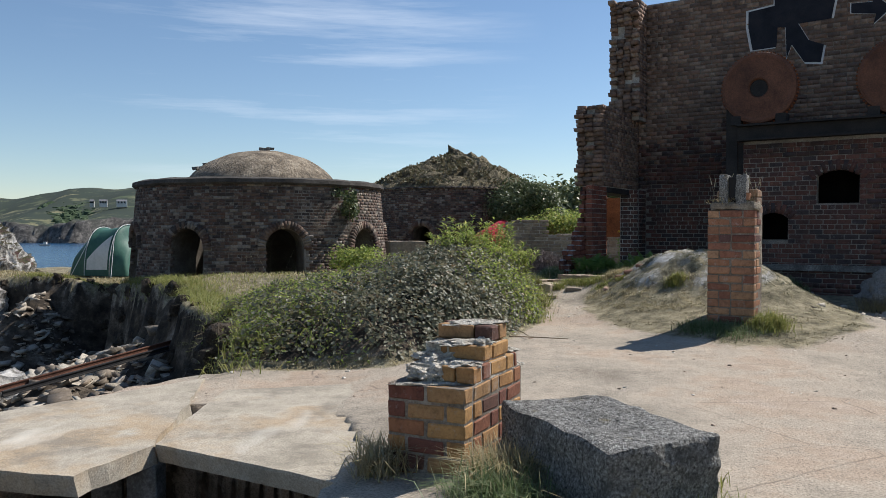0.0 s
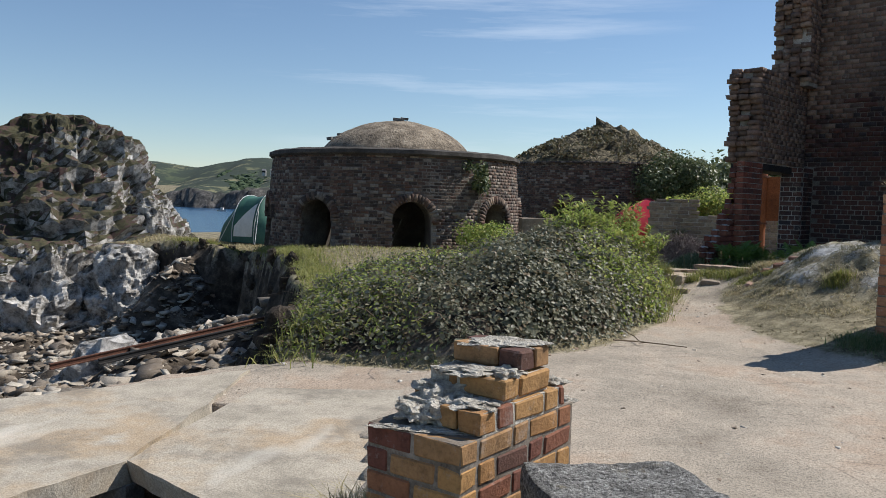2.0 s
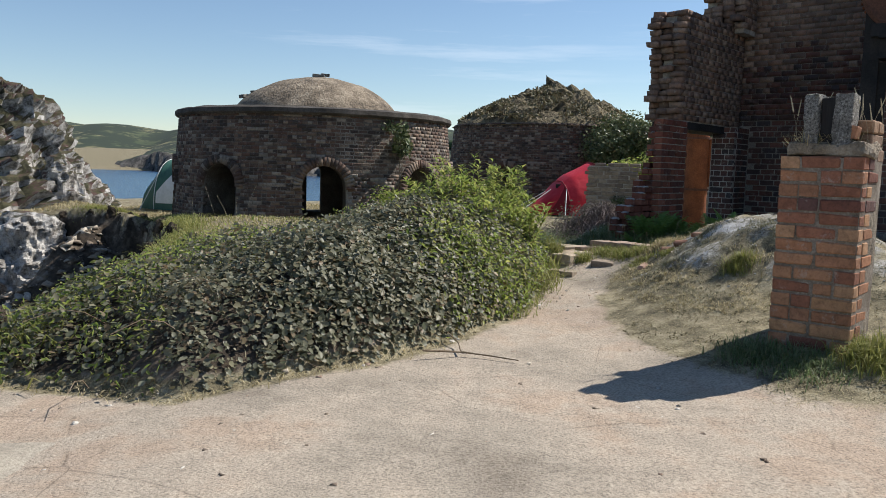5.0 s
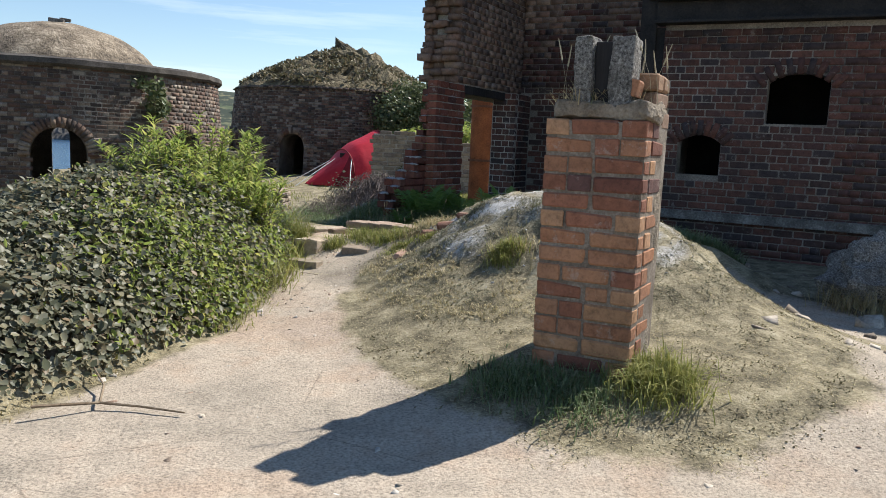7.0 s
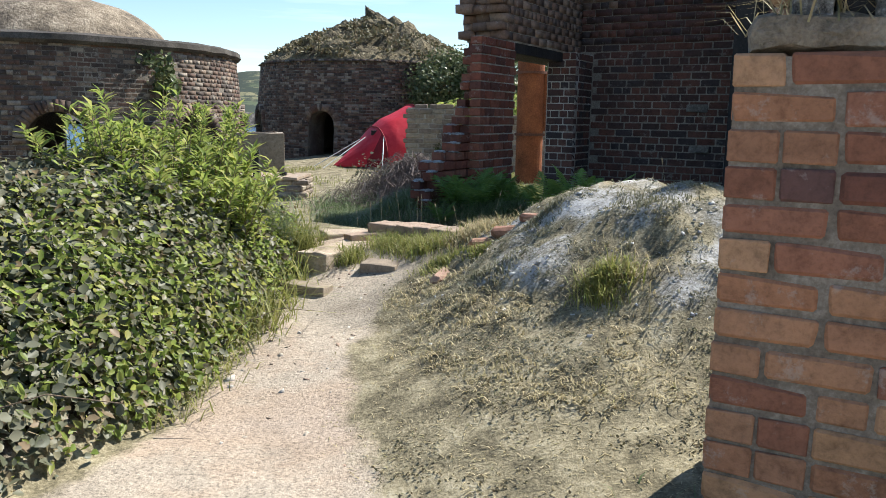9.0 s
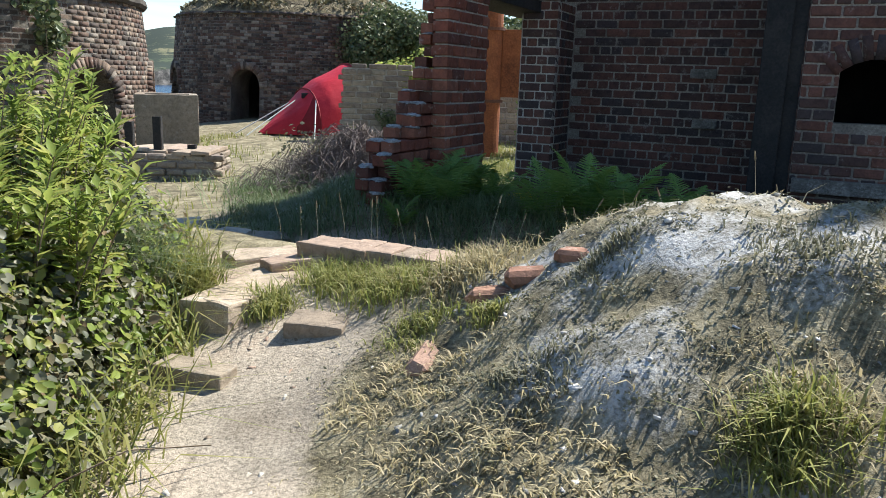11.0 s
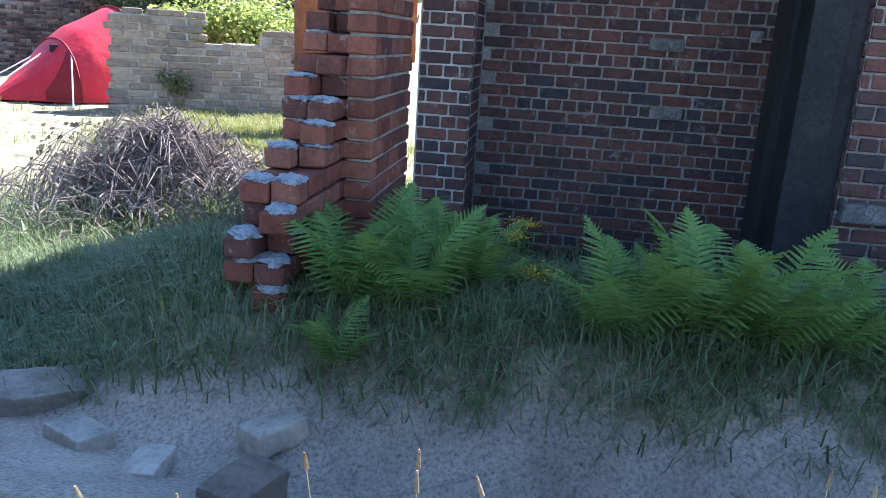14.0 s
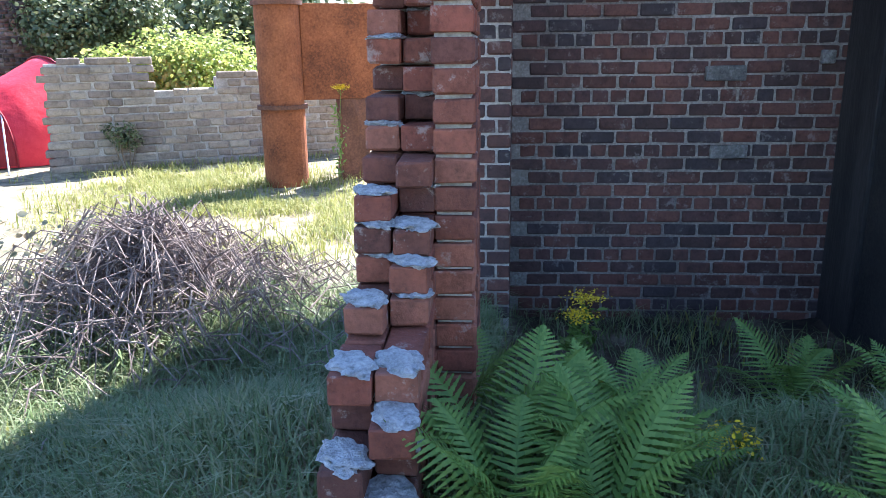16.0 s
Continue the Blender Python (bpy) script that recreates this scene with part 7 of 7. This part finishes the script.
HOUSE_ROOF = surface("far_slate", (0.12, 0.12, 0.13), (0.17, 0.17, 0.18), (0.2, 0.2, 0.21), 0.1, 1)


def far_house(x, y, z, w, d, h):
    hs = thing("far_house", "small pale house on the far hill", "house", (x, y, z), group="houses on the far hill")
    bm = bmesh.new()
    box(bm, pose(x, y, z + h / 2 - 1.0, 0, 0, 20), w, d, h + 2)
    front = part("wall", bm, HOUSE_WALL, hs)
    bm = bmesh.new()
    m = pose(x, y, z + h, 0, 0, 20)
    pts = [bm.verts.new(m @ Vector(p)) for p in ((-w * 0.53, -d * 0.55, 0), (w * 0.53, -d * 0.55, 0), (w * 0.53, d * 0.55, 0), (-w * 0.53, d * 0.55, 0), (-w * 0.53, 0, h * 0.6), (w * 0.53, 0, h * 0.6))]
    for q in ((0, 1, 5, 4), (2, 3, 4, 5), (0, 4, 3), (1, 2, 5), (0, 3, 2, 1)):
        bm.faces.new([pts[i] for i in q])
    part("roof", bm, HOUSE_ROOF, hs)
    for i in range(3):
        bm = bmesh.new()
        box(bm, m @ Matrix.Translation((-w * 0.3 + i * w * 0.3, -d / 2 - 0.05, -h * 0.45)), 1.0, 0.1, 1.2)
        part("window", bm, IRON, front)


for x, y, w in ((-214, 482, 9), (-204, 486, 12), (-190, 490, 7), (-222, 484, 5), (-150, 500, 8)):
    far_house(x, y, 17.0 + 0.02 * (y - 480), w * 0.5, 4, 1.8)
boat = thing("motor_boat", "small white motor boat on the bay", "boat", (-172, 330, -6))
bm = bmesh.new()
vs = [bm.verts.new((-172 + x, 330 + y, -6 + z)) for x, y, z in ((-2.2, -0.7, 0.7), (1.4, -0.8, 0.7), (2.8, 0, 0.95), (1.4, 0.8, 0.7), (-2.2, 0.7, 0.7), (-2.0, -0.4, -0.2), (1.2, -0.4, -0.2), (2.2, 0, 0), (1.2, 0.4, -0.2), (-2.0, 0.4, -0.2))]
bm.faces.new(vs[:5])
bm.faces.new(vs[5:][::-1])
for i in range(5):
    bm.faces.new((vs[i], vs[5 + i], vs[5 + (i + 1) % 5], vs[(i + 1) % 5]))
part("hull", bm, HOUSE_WALL, boat)
bm = bmesh.new()
box(bm, pose(-171.8, 330, -4.8), 1.4, 1.0, 1.0, 0.1)
part("cabin", bm, HOUSE_WALL, boat)
rg = np.random.RandomState(8)
WOOD = leaf_material("far_wood", [(0.03, 0.05, 0.025), (0.045, 0.07, 0.03), (0.06, 0.085, 0.04)], 0.8, 0.0)
bm = bmesh.new()
for i in range(700):
    q = rg.uniform(0, 1)
    x = -300 + 260 * q + rg.normal(0, 10)
    dd = rg.uniform(20, 120)
    yb = 430 + 30 * math.sin(x / 75.0) - 0.00028 * x * x + dd
    zb = 2.5 + 33 * float(ss(12, 260, dd)) + 1.5
    if math.sin(x / 31.0 + dd / 40.0) < -0.1:
        continue
    s = rg.uniform(2.2, 4.2)
    blob(bm, (x, yb, zb), (s * 1.2, s, s * 0.8), i, 2, 0.6)
wood = part("far_woods", bm, WOOD)
tagged(wood, "dark green woods on the far slope", "woods", kind="stuff")
for i, (x, y) in enumerate(((-12, 47), (-16, 49), (-9.5, 50))):
    bm = bmesh.new()
    blob(bm, (x - 6, y + 10, -5.9), (2.2, 1.4, 0.9), i + 3, 3, 0.5)
    tagged(part("sea_rock", bm, DARK_CONCRETE), "dark rock standing out of the sea", "rock", "rocks in the bay")

# crumbling earth along the gully's rim
bm = bmesh.new()
rg = np.random.RandomState(44)
rim = GULLY[:8]
for (ax, ay), (bx, by) in zip(rim, rim[1:]):
    n = int(math.hypot(bx - ax, by - ay) / 0.28)
    for i in range(n):
        q = (i + rg.uniform(0, 1)) / n
        x, y = ax + (bx - ax) * q - rg.uniform(-0.1, 0.75), ay + (by - ay) * q + rg.uniform(-0.3, 0.3)
        s = rg.uniform(0.06, 0.22)
        blob(bm, (x, y, gz_at(x, y) + rg.uniform(-0.3, -0.05)), (s, s, s * rg.uniform(0.6, 1.3)), i + 60, 3, 0.7)
SOIL = surface("dark_bank_soil", (0.02, 0.016, 0.012), (0.055, 0.042, 0.03), (0.12, 0.095, 0.068), 2.5, 30, strength=1.0, dist=0.05)
tagged(part("bank_clods", bm, SOIL), "dark crumbling earth along the gully's rim", "earth", kind="stuff")
at = []
for (ax, ay), (bx, by) in zip(rim, rim[1:]):
    n = int(math.hypot(bx - ax, by - ay) * 420)
    q = rg.uniform(0, 1, n)
    at.append(np.stack([ax + (bx - ax) * q + rg.normal(0.15, 0.28, n), ay + (by - ay) * q + rg.normal(0, 0.2, n)], 1))
at = np.concatenate(at)
at = at[inside(GULLY, at[:, 0], at[:, 1]) < 0.25]
at = np.concatenate([at, (ground_z(at[:, 0], at[:, 1]) - 0.01)[:, None]], 1)
at = at[at[:, 2] > -0.9]
tagged(blades("rim_grass", at, 0.2, TUFT, 1.1, 0.006), "straggling grass hanging over the gully's rim", "grass", kind="stuff")
at = scatter(-17, -7, 24, 40, 30000, lambda x, y: open_ground(x, y) * (np.hypot(x + 6.15, y - 26.1) > 4.5) * 0.8, 81)
tagged(blades("ledge_grass", at, 0.14, STRAW, 0.9, 0.012), "dry yellow grass on the ledge", "grass", kind="stuff")
chips("quay_gravel", "dark gravel strewn over the quay's concrete", scatter(-3.6, -0.6, 5.6, 7.7, 2600, lambda x, y: (inside(GULLY, x, y) < -0.05) * clumpy(x, y, 1.6, 2, -0.3, 0.4) * ss(5.7, 6.5, y + 0.3 * x + 0.6), 82), 0.006, 0.03, RUBBLE_STONE, 9)
